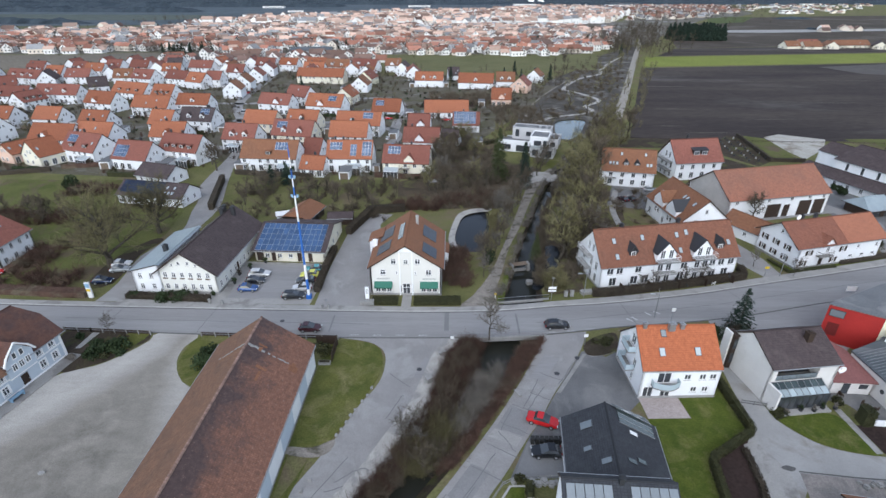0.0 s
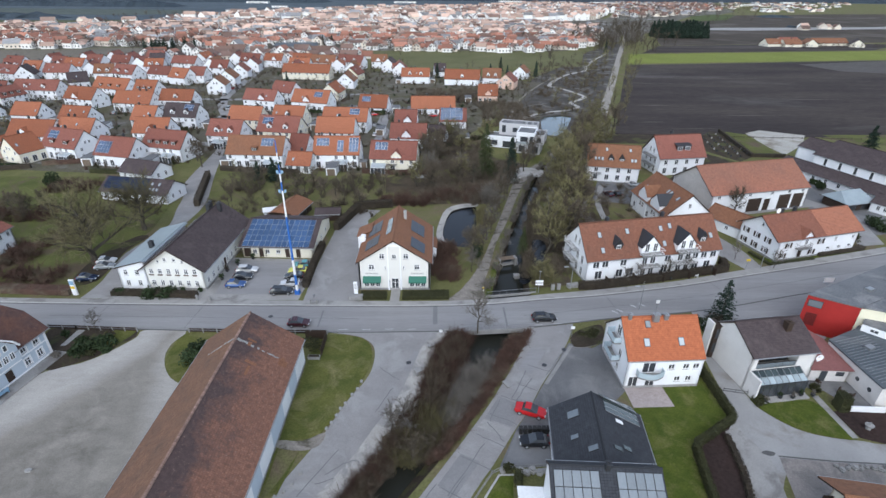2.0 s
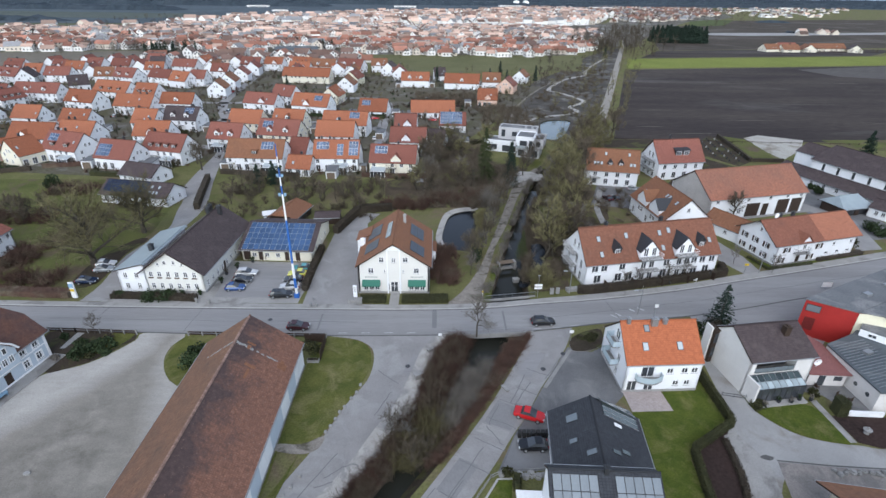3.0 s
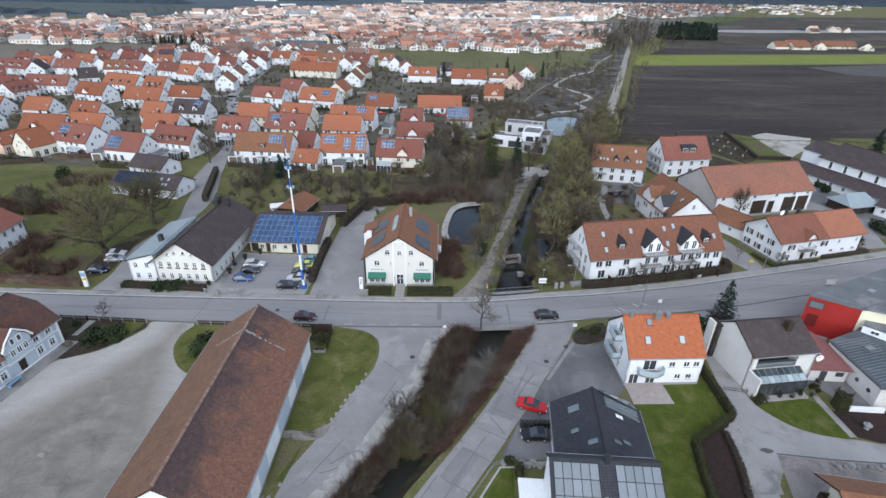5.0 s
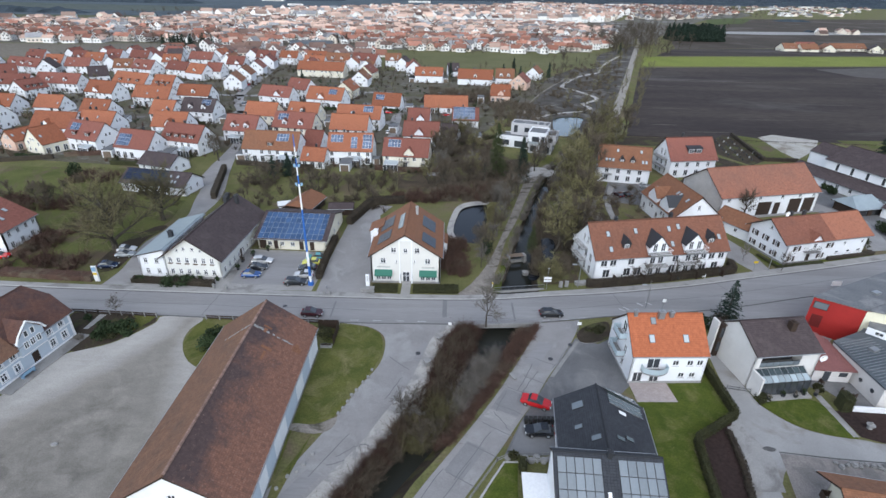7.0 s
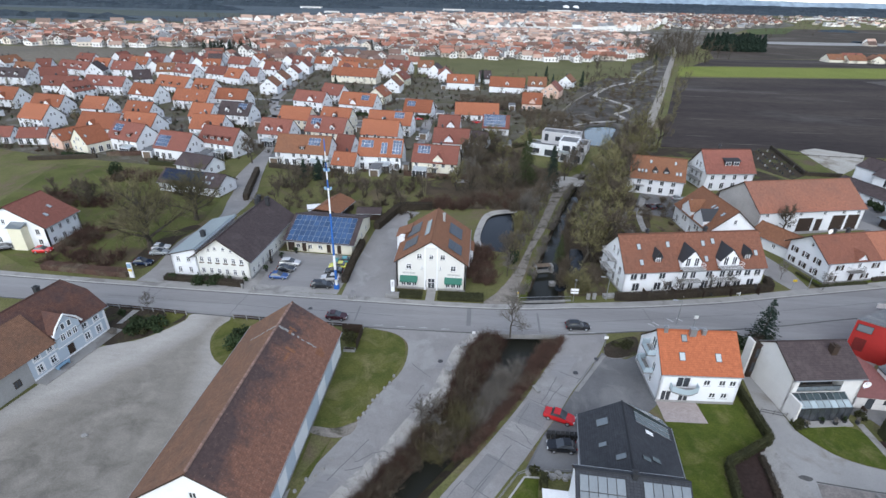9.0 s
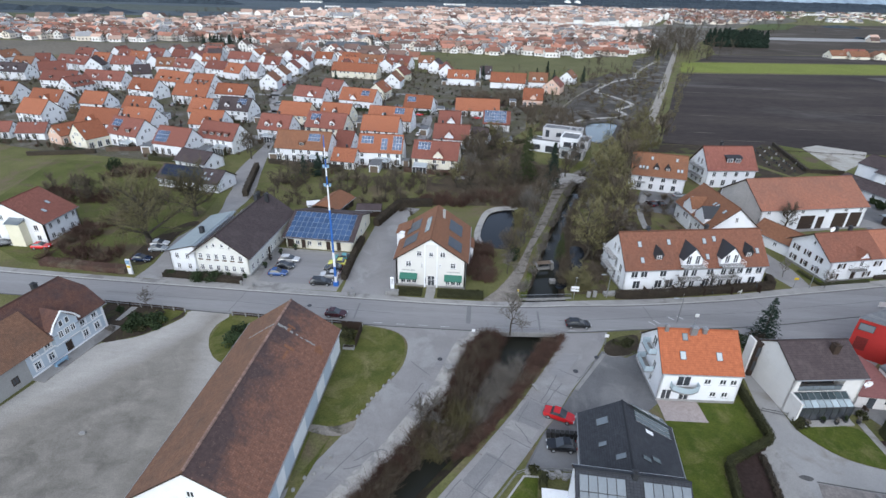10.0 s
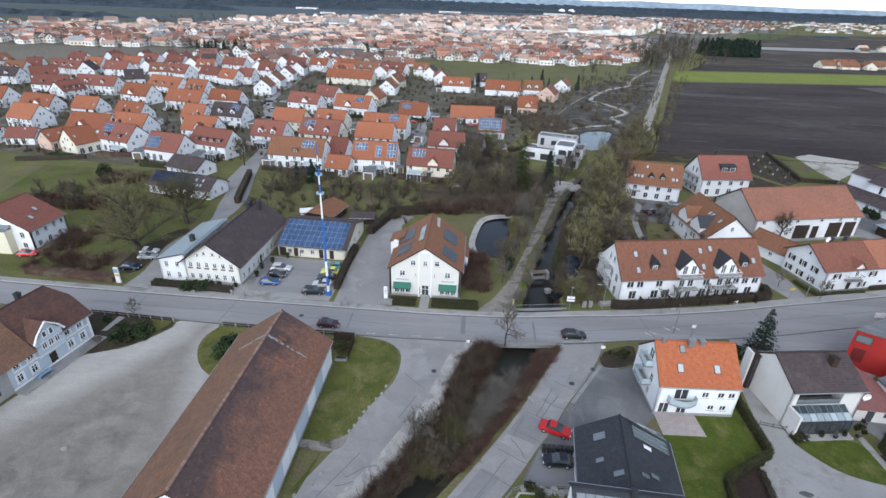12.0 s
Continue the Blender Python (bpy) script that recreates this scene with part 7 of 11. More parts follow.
def slate_houses():
    h = House("slate_house", "house with a steep slate-grey roof and skylights", 20.2, 43.7, 83.5, 9.8, 11.0, 3.9, 7.0, WHITE, TILE_SLATE, 0.4, 0.5, shift=0.8)
    for u, v, w, t in ((-2.75, 2.75, 1.25, 1.7), (0.8, 2.5, 0.7, 1.1), (3.2, 4.5, 0.8, 1.35)):
        h.skylight("B", u, v, w, t, SKYGLASS)
    for u, v, mt in ((2.0, 3.6, TRIM), (-2.6, 4.8, SLATEGLASS), (-2.0, 3.4, SLATEGLASS)):
        h.skylight("F", u, v, 0.65, 1.2, mt)
    # glazed field at the far end of the eastern slope
    for i in range(3):
        g = Geo()
        g.box(0, 0.74, 0.3, 5.4, 0.05, 0.09)
        part("glass_roof", g, SLATEGLASS, h.roofs["F"], "dark greenish roof glazing", m=h.on_roof("F", 2.9 + i * 0.8, 0))
    for i in range(4):
        g = Geo()
        g.box(-0.03, 0.03, 0.3, 5.4, 0.04, 0.12)
        part("glazing_bar", g, METAL, h.roofs["F"], m=h.on_roof("F", 2.87 + i * 0.8, 0))
    h.windows("B", [-2.5, 1.5], 0.9, 1.2, 1.2)
    h.windows("R", [-3, 0, 3], 0.9, 1.2, 1.3)
    g = Geo()
    g.slab([(4.9, -5.4, 4.3), (6.6, -5.0, 3.9), (6.6, -0.4, 5.9), (4.9, 0.0, 7.2)], None, 0.03)
    part("glass_canopy", g, SKYGLASS, h.ob, "glass canopy over the gable terrace")
    h.walls()
    k = House("solar_house", "house with grey tiled roof and two fields of pale solar panels", 17.85, 33.3, -3, 11.7, 9.4, 3.7, 8.1, WHITE, TILE_SLATE, 0.4, 0.12, shift=3.6, back_eave=7.2)
    k.solar("F", -5.55, 0.5, 5, 5, 0.93, 1.65, cell=PVPALE)
    k.solar("F", 1.05, 0.5, 5, 5, 0.93, 1.65, cell=PVPALE)
    k.skylight("F", -0.2, 5.2, 0.45, 0.8, TRIM)
    chimney(k.ob, 0.2, 3.4, 7.6, 8.9, 0.5)
    k.walls()
    g = Geo()
    g.box(-1.8, 1.6, -4.4, 4.4, 2.5, 2.62)
    ob = whole("carport", g, TRIM, "flat white carport roof on slim posts", "carport", m=pose(10.9, 34.3, 0, 0, 0, -3))
    for x in (-1.35, 1.35):
        for y in (-4.2, 0, 4.2):
            g = Geo()
            g.box(x - 0.06, x + 0.06, y - 0.06, y + 0.06, 0, 2.5)
            part("post", g, METAL, ob)


slate_houses()


def gabled_house_south():
    h = House("balcony_house", "cream house with brown roof, wooden balcony and blue solar panels", 50.2, 31.0, -10, 14, 10, 4.4, 6.9, CREAM, TILE_BROWN, 0.9, 1.4, shift=1.9, back_eave=5.2)
    h.windows("L", [-2.6, 0.4, 2.6], 2.8, 1.0, 1.3, "double", DARKWOOD)
    h.windows("L", [-2.6, 2.6], 0.6, 1.0, 1.3, "double", DARKWOOD)
    h.windows("B", [-4, 0, 4], 2.8, 1.0, 1.3)
    balcony(h.ob, -4.4, 4.4, 2.6, 1.1, 0, m=h.side("L"), rail=DARKWOOD, panel=True)
    h.solar("F", -7.4, 1.6, 11, 3, 1.2, 1.6, cell=PVCELL)
    h.walls()


gabled_house_south()


def red_building():
    ob = thing("red_commercial_building", pose(0, 0, 0), "red and cream commercial building with a grey flat roof", "building")

    def block(name, ring, z0, z1, wall, roof, label=""):
        g = Geo()
        g.prism(ring, z0, z1, 0)
        b = part(name, g, wall, ob, label)
        r = Geo()
        c = sum((Vector(p) for p in ring), Vector((0, 0))) / len(ring)
        big = [tuple(c + (Vector(p) - c) * 1.015) for p in ring]
        r.prism(big, z1, z1 + 0.25)
        part("roof", r, roof, b)
        return b

    block("red_wing", [(63.7, 72.3), (69.8, 68.25), (92.4, 78.4), (86.4, 83)], 0, 7.0, RED_WALL, GREYROOF, "bright red clad wing")
    g = Geo()
    a, b, c, d = (70.55, 70.05), (73.2, 68.4), (79.5, 64.2), (100, 74.5)
    low, top = [(69.86, 68.2, 0), (79.5, 64.2, 0)], [(79.5, 64.2, 4.4), (72.6, 67.1, 7.3), (69.86, 68.2, 6.9)]
    g.face(low + top)
    g.face([(*c, 0), (*d, 0), (*d, 4.4), (*c, 4.4)])
    cw = part("cream_wing", g, YELLOW_WALL, ob, "pale yellow rendered wing")
    g = Geo()
    g.slab([(79.9, 63.7, 4.45), (100.4, 74, 4.45), (94.5, 77.4, 7.35), (72.5, 66.8, 7.35)], [(0, 0), (22, 0), (22, 8), (0, 8)], 0.2)
    g.slab([(72.5, 66.8, 7.35), (94.5, 77.4, 7.35), (92.4, 78.3, 7.29), (69.8, 68.1, 7.29)], [(0, 0), (22, 0), (22, 3), (0, 3)], 0.2)
    part("roof", g, GREYROOF, cw)
    block("grey_wing", [(62.9, 64.2), (69.2, 67.0), (71.8, 68.9), (78.8, 64.0), (79, 58), (66, 53.2), (63.0, 53.4)], 0, 3.5, DULL_WHITE, SEAM_ROOF, "low white wing with a grey felt roof")
    block("upper_storey", [(69.6, 66.6), (73.4, 62.8), (79.4, 60), (79.4, 63.4), (74, 66.2), (71.2, 68.2)], 3.76, 5.0, WHITE, GREYROOF, "white upper storey")
    # standing seams of the low roof
    for k in range(18):
        a = Vector((63.4, 63.6)).lerp(Vector((78.6, 57.4)), 0.0) + Vector((0.0, -0.58 * k))
        b = a + Vector((15.0, -5.6)) if k > 9 else a + Vector((13.6, 5.0)) * (1 - 0.02 * k)
        if a.y < 54.0:
            break
        b = Vector((78.2, a.y + (78.2 - a.x) * 0.28))
        if b.y > 64.2:
            b = a + (b - a) * 0.42
        g = Geo()
        g.tube((a.x, a.y, 3.78), (b.x, b.y, 3.78), 0.035, 0.035, 4)
        part("roof_seam", g, METAL, ob)
    for (x, y, a, w, t, z) in ((64.85, 71.54, -33.6, 2.1, 1.35, 5.0),):
        fm, gm = window_meshes(w, t, "double", DARKMETAL)
        part("window", fm, None, ob, m=pose(x, y, z, 0, 0, a) @ pose(0, -0.03, 0))
        # lighter pane than other windows: sky reflection put into its colour
        g = Geo()
        g.box(-w / 2 + 0.07, w / 2 - 0.07, -0.05, -0.03, 0.07, t - 0.07)
        part("pane", g, SKYGLASS, ob, m=pose(x, y, z, 0, 0, a) @ pose(0, -0.04, 0))
    # flat panel in darkened wall red in place of the shaded recess
    g = Geo()
    g.box(-0.8, 0.8, -0.06, 0, 0.2, 2.6)
    part("door", g, surf("dark_red_recess", (0.16, 0.02, 0.018), (0.13, 0.017, 0.015), 0.5, 6.0, 0.5, 0.03), ob, "dark red panel in place of a recess", m=pose(64.9, 71.48, 1.2, 0, 0, -33.6))
    for x, y, z in ((75, 73.4, 7.24), (81, 76.4, 7.24), (67.6, 62, 3.75)):
        g = Geo()
        g.box(-0.7, 0.7, -0.45, 0.45, 0, 0.4)
        part("roof_hatch", g, METAL, ob, m=pose(x, y, z, 0, 0, 20))
    fm, gm = window_meshes(1.2, 0.7, "double", TRIM)
    part("window", fm, None, ob, m=pose(70.8, 65.4, 4.05, 0, 0, -45) @ pose(0, -0.03, 0))
    part("pane", gm, None, ob, m=pose(70.8, 65.4, 4.05, 0, 0, -45) @ pose(0, -0.04, 0))
    for x, y in ((63.06, 57.3), (63.06, 55.0)):
        g = Geo()
        g.tube((0, 0, 0), (0.08, 0, 0), 0.35, 0.35, 14, cap=True)
        part("round_window", g, GLASS, ob, m=pose(x - 0.12, y, 1.8))
    an = thing("garage_annex", pose(0, 0, 0), "white garage under a red sheet roof", "garage")
    g = Geo()
    g.prism([(57.0, 58.9), (62.6, 58.6), (62.8, 65.0), (62.0, 67.2)], 0, 2.6)
    part("wall", g, DULL_WHITE, an)
    g = Geo()
    g.slab([(56.4, 58.3, 2.65), (62.8, 58.0, 2.65), (62.85, 65.2, 3.1), (62.0, 67.6, 3.1)], [(0, 0), (6.8, 0), (6.8, 11), (0, 11)], 0.12)
    part("roof", g, surf("red_sheet_roof", (0.27, 0.11, 0.1), (0.23, 0.095, 0.085), 0.3, 5.0, 0.6, 0.05), an)
    for x, w, t in ((59.0, 1.0, 2.0), (61.4, 1.2, 0.8)):
        g = Geo()
        g.box(-w / 2, w / 2, -0.05, 0.0, 0.1 if t > 1 else 1.1, t if t > 1 else 1.9)
        part("door" if t > 1 else "window", g, GLASS, an, m=pose(x, 58.89 - (x - 57.0) * 0.0536, 0, 0, 0, -3))
    g = Geo()
    g.box(-0.03, 0.03, -0.03, 0.03, 0, 0.8)
    g.tube((0, -0.15, 0.9), (0, 0.0, 0.9), 0.6, 0.1, 12)
    part("satellite_dish", g, TRIM, an, "white satellite dish", m=pose(58.4, 60, 2.75))
    sheet("annex_yard", [(55.7, 59.4), (63.0, 58.5), (63.9, 53.3), (59.6, 53.5), (58.1, 56.6), (55.9, 57.3)], 0.06, DARK_ASPHALT, "dark paved yard by the garage", "ground")
    g = Geo()
    g.prism([(59.0, 52.5), (63.8, 52.2), (63.8, 52.5), (59.0, 52.8)], 0, 0.9)
    whole("garden_wall", g, WHITE, "low white garden wall", "wall", kind="structure")


red_building()


# ---- the pale blue guesthouse and the white house in the west ----
def guesthouse():
    h = House("guesthouse", "pale blue guesthouse with a brown half-hipped roof", -70.3, 49.6, 81, 34, 10.8, 4.9, 9.7, BLUE_WALL, TILE_GUEST, 0.45, 0.6, hips=(None, 7.4), base=WHITE)
    us = [15.2, 13.0, 6.8, 4.6]
    h.windows("F", us, 0.9, 0.95, 1.3, "cross")
    for u in us:
        for z in (0.9, 3.2):
            g = Geo()
            for x0, x1, z0, z1 in ((-0.68, 0.68, -0.2, -0.03), (-0.68, 0.68, 1.33, 1.5), (-0.68, -0.5, -0.03, 1.33), (0.5, 0.68, -0.03, 1.33)):
                g.box(x0, x1, -0.04, -0.004, z0, z1)
            part("window_surround", g, TRIM, h.ob, m=h.side("F") @ pose(u, 0, z))
    h.windows("F", us, 3.2, 0.95, 1.25, "cross")
    g = Geo()
    g.slab([(-17.5, -6.3, 4.42), (7.4, -6.3, 4.42), (7.4, -1.4, 8.78), (-17.5, -1.4, 8.78)], [(0, 0), (24.9, 0), (24.9, 6.5), (0, 6.5)], 0.1)
    part("front_roof", g, TILE_OLD, h.ob, "rust-brown older tiles over the south part")
    g = Geo()
    g.box(-17, 3.2, -0.05, -0.004, 0, 4.3)
    part("old_wall", g, GREY_WALL, h.ob, "grey unpainted older wall", m=h.side("F"))
    for u in (1, -3, -7, -11):
        fm, gm = window_meshes(1.0, 1.2, "double", DARKWOOD)
        part("window", fm, None, h.ob, m=h.side("F") @ pose(u, -0.06, 1.0))
        part("pane", gm, None, h.ob, m=h.side("F") @ pose(u, -0.065, 1.0))
    h.door("F", 9.9, 1.2, 2.2)
    h.windows("R", [-3, 0, 3], 0.9, 0.95, 1.3, "cross", shutters=TRIM)
    h.windows("R", [-3, 0, 3], 3.2, 0.95, 1.3, "cross", shutters=TRIM)
    gable = h.dormer("F", 9.9, 4.3, -0.5, 2.98, 5.7, 7.9, BLUE_WALL, TILE_GUEST, (0.8, 1.2, 3), deep=5)
    for x in (-0.55, 0.55):
        part("window", window_meshes(0.7, 1.1, "double", TRIM, True), None, gable, m=pose(x, -0.03, 5.5))
    for t in (-1, 1):
        g = Geo()
        g.tube((t * 2.5, -0.2, 5.3), (t * 1.7, -0.2, 6.5), 0.16, 0.16, 6, cap=True)
        g.tube((t * 1.7, -0.2, 6.5), (0, -0.2, 8.0), 0.14, 0.14, 6, cap=True)
        part("verge_board", g, TRIM, gable, "white painted verge of the gable")
    g = Geo()
    g.box(-2.15, 2.15, 0.0, 0.5, 2.78, 2.97)
    part("gable_sill", g, TRIM, gable, "white painted sill band")
    chimney(h.ob, 12, 0.3, 9, 10.6, 0.7)
    g = Geo()
    g.box(4.0, 17.0, -0.05, 0.0, 2.75, 2.95)
    g.box(16.6, 17.0, -0.06, 0.0, 0, 4.6)
    part("band", g, TRIM, h.ob, "white painted band on the wall", m=h.side("F"))
    g = Geo()
    g.box(3.0, 17.4, -2.2, 0, 0, 0.14)
    part("terrace", g, PAVING, h.ob, m=h.side("F"))
    h.walls()
    g = Geo()
    for k in range(8):
        g.box(-1.0, 1.0, -0.5 + k * 0.02, -0.46 + k * 0.02, 0.4, 0.44)
    g.box(-1.0, 1.0, -0.3, 0.3, 0.4, 0.46)
    g.box(-1.0, 1.0, 0.3, 0.36, 0.46, 0.95)
    for x in (-0.9, 0.9):
        g.box(x - 0.05, x + 0.05, -0.28, 0.3, 0, 0.4)
    whole("bench", g, BLUE_TRIM, "blue painted wooden bench by the wall", "bench", m=pose(-62.9, 55.6, 0.15, 0, 0, 81 + 180))
    k = House("white_house", "white house with a red roof and a glazed stair bay", -103.2, 97.9, 90, 9.8, 15.8, 5.2, 9.6, WHITE, TILE_RED, 0.5, 0.4)
    k.windows("F", [-3.2, -0.8, 1.6, 3.8], 3.3, 0.9, 1.2)
    k.windows("F", [-3.2, -0.4, 2.6], 0.8, 1.0, 1.3)
    k.windows("L", [-4, -1.0, 5.8], 3.2, 1.1, 1.4)
    k.windows("L", [-4, -1.0, 5.8], 0.7, 1.1, 1.4)
    k.windows("L", [-1.6], 5.4, 0.9, 1.2)
    g = Geo()
    g.box(0.6, 3.8, -1.8, 0, 0, 5.4)
    part("stair_bay", g, YELLOW_WALL, k.ob, "pale yellow stair bay", m=k.side("L"))
    g = Geo()
    g.slab([(0.4, -2.0, 5.4), (4.0, -2.0, 5.4), (4.0, 0.0, 6.2), (0.4, 0.0, 6.2)], None, 0.06)
    part("bay_roof", g, SKYGLASS, k.ob, m=k.side("L"))
    for u, v in ((-1.2, 2.6), (1.8, 4.2)):
        k.skylight("F", u, v)
    k.walls()
    s = House("bungalow", "low white bungalow with dark solar roof", -82.4, 133.8, -10, 20, 8.4, 2.9, 5.4, WHITE, TILE_DARK, 0.6, 0.4)
    s.windows("F", [-8.4, -6.4, -4.2, -2, 0.4, 3], 0.5, 1.3, 1.9)
    s.windows("R", [-1.5, 1.5], 1.0, 0.9, 1.2)
    s.solar("F", -9.6, 0.5, 12, 3, 1.05, 1.4, cell=PV_NAVY)
    for u, v in ((4.6, 3.0), (6.8, 3.0), (4.6, 1.1), (5.7, 1.1), (6.8, 1.1)):
        s.skylight("F", u, v, 0.7, 1.1)
    s.walls()
    t = House("dark_bungalow", "white bungalow with a dark tiled roof", -90.2, 150.2, -17, 12, 8.4, 2.8, 5.4, WHITE, TILE_DARK, 0.5, 0.4)
    t.windows("R", [-1.5, 1.5], 1.0, 1.0, 1.3)
    t.windows("F", [-4, 0, 4], 1.0, 1.0, 1.3)
    t.walls()


guesthouse()


CONCRETE_PALE = surf("pale_grey_render", (0.5, 0.495, 0.5), (0.45, 0.445, 0.452), 0.5, 6.0, 0.9, 0.1, grain=0.06)


def modern_house():
    ob = thing("modern_house", pose(28.9, 177.9, 0, 0, 0, -18), "white and grey flat-roofed modern house with wide windows", "house")
    for nm, x0, x1, y0, y1, z0, z1, w, lab in (("ground_storey", 0, 8.3, 0, 8, 0, 3.5, CONCRETE_PALE, "pale grey rendered ground storey"), ("upper_storey", -0.4, 6.0, -0.5, 8, 3.5, 7.4, WHITE, ""), ("side_block", 6.0, 9.4, 0.6, 9, 3.5, 6.6, CONCRETE_PALE, "grey side block"), ("low_wing", -13, 0, 4.6, 11, 0, 4.0, WHITE, ""), ("rear_block", -8.4, 5.6, 8, 14, 0, 8.2, CONCRETE_PALE, "pale grey rear block")):
        g = Geo()
        g.box(x0, x1, y0, y1, z0, z1)
        b = part(nm, g, w, ob, lab)
        r = Geo()
        r.box(x0 + 0.3, x1 - 0.3, y0 + 0.3, y1 - 0.3, z1, z1 + 0.06)
        part("roof_felt", r, GREYROOF, b)
        r = Geo()
        ring = [(x0 - 0.03, y0 - 0.03), (x1 + 0.03, y0 - 0.03), (x1 + 0.03, y1 + 0.03), (x0 - 0.03, y1 + 0.03)]
        inner = [(x0 + 0.3, y0 + 0.3), (x1 - 0.3, y0 + 0.3), (x1 - 0.3, y1 - 0.3), (x0 + 0.3, y1 - 0.3)]
        for i in range(4):
            j = (i + 1) % 4
            p, q, u, v = ring[i], ring[j], inner[j], inner[i]
            r.face([(*p, z1 + 0.3), (*q, z1 + 0.3), (*u, z1 + 0.3), (*v, z1 + 0.3)])
            r.face([(*p, z1), (*q, z1), (*q, z1 + 0.3), (*p, z1 + 0.3)])
            r.face([(*v, z1 + 0.3), (*u, z1 + 0.3), (*u, z1), (*v, z1)])
        part("parapet", r, w, b)
    for u, z, w, t, y in ((2.4, 4.4, 2.6, 1.8, -0.5), (5.0, 4.0, 1.2, 2.4, -0.5), (1.8, 0.6, 2.2, 2.2, 0), (5.8, 0.4, 3.6, 2.4, 0), (-9.6, 0.9, 3.0, 1.8, 4.6), (-3.6, 0.3, 5.0, 2.3, 4.6), (-6.6, 5.0, 1.4, 2.6, 8), (-2.4, 5.4, 1.8, 1.6, 8), (7.6, 4.2, 1.6, 1.6, 0.6)):
        fm, gm = window_meshes(w, t, "single", DARKMETAL)
        part("window", fm, None, ob, m=pose(u, y - 0.04, z))
        part("pane", gm, None, ob, m=pose(u, y - 0.045, z))
    g = Geo()
    g.box(-0.4, 6.0, -0.6, -0.54, 3.56, 4.3)
    part("balcony_front", g, PALEGLASS, ob)
    for x in (1.0, 3.4):
        g = Geo()
        g.box(x, x + 0.8, 9.5, 10.3, 8.2, 9.0)
        part("roof_vent", g, METAL, ob)


modern_house()


# ---- the suburb ----
ROOFS = {"o": (TILE_ORANGE, "orange"), "r": (TILE_RED, "dark red"), "d": (TILE_DARK, "dark brown"), "b": (TILE_BROWN, "brown-orange")}
PLACED = []
srng = np.random.default_rng(21)


def conservatory(x, y, ang, w):
    ob = thing("conservatory", pose(x, y, 0, 0, 0, ang), "small white framed glass conservatory by a house", "conservatory", "conservatories")
    g = Geo()
    for i in range(5):
        u = -w / 2 + w * i / 4
        g.box(u - 0.05, u + 0.05, -2.6, -2.5, 0, 2.2)
        g.tube((u, -2.55, 2.2), (u, 0.3, 3.0), 0.05, 0.05, 4)
    g.box(-w / 2, w / 2, -2.6, -2.5, 2.14, 2.26)
    part("frame", g, TRIM, ob)
    p = Geo()
    p.slab([(-w / 2, -2.55, 2.24), (w / 2, -2.55, 2.24), (w / 2, 0.3, 3.04), (-w / 2, 0.3, 3.04)], None, 0.03)
    part("glass_roof", p, PALEGLASS, ob)
    p = Geo()
    p.box(-w / 2 + 0.06, w / 2 - 0.06, -2.54, -2.52, 0.1, 2.14)
    part("pane", p, GLASS, ob)


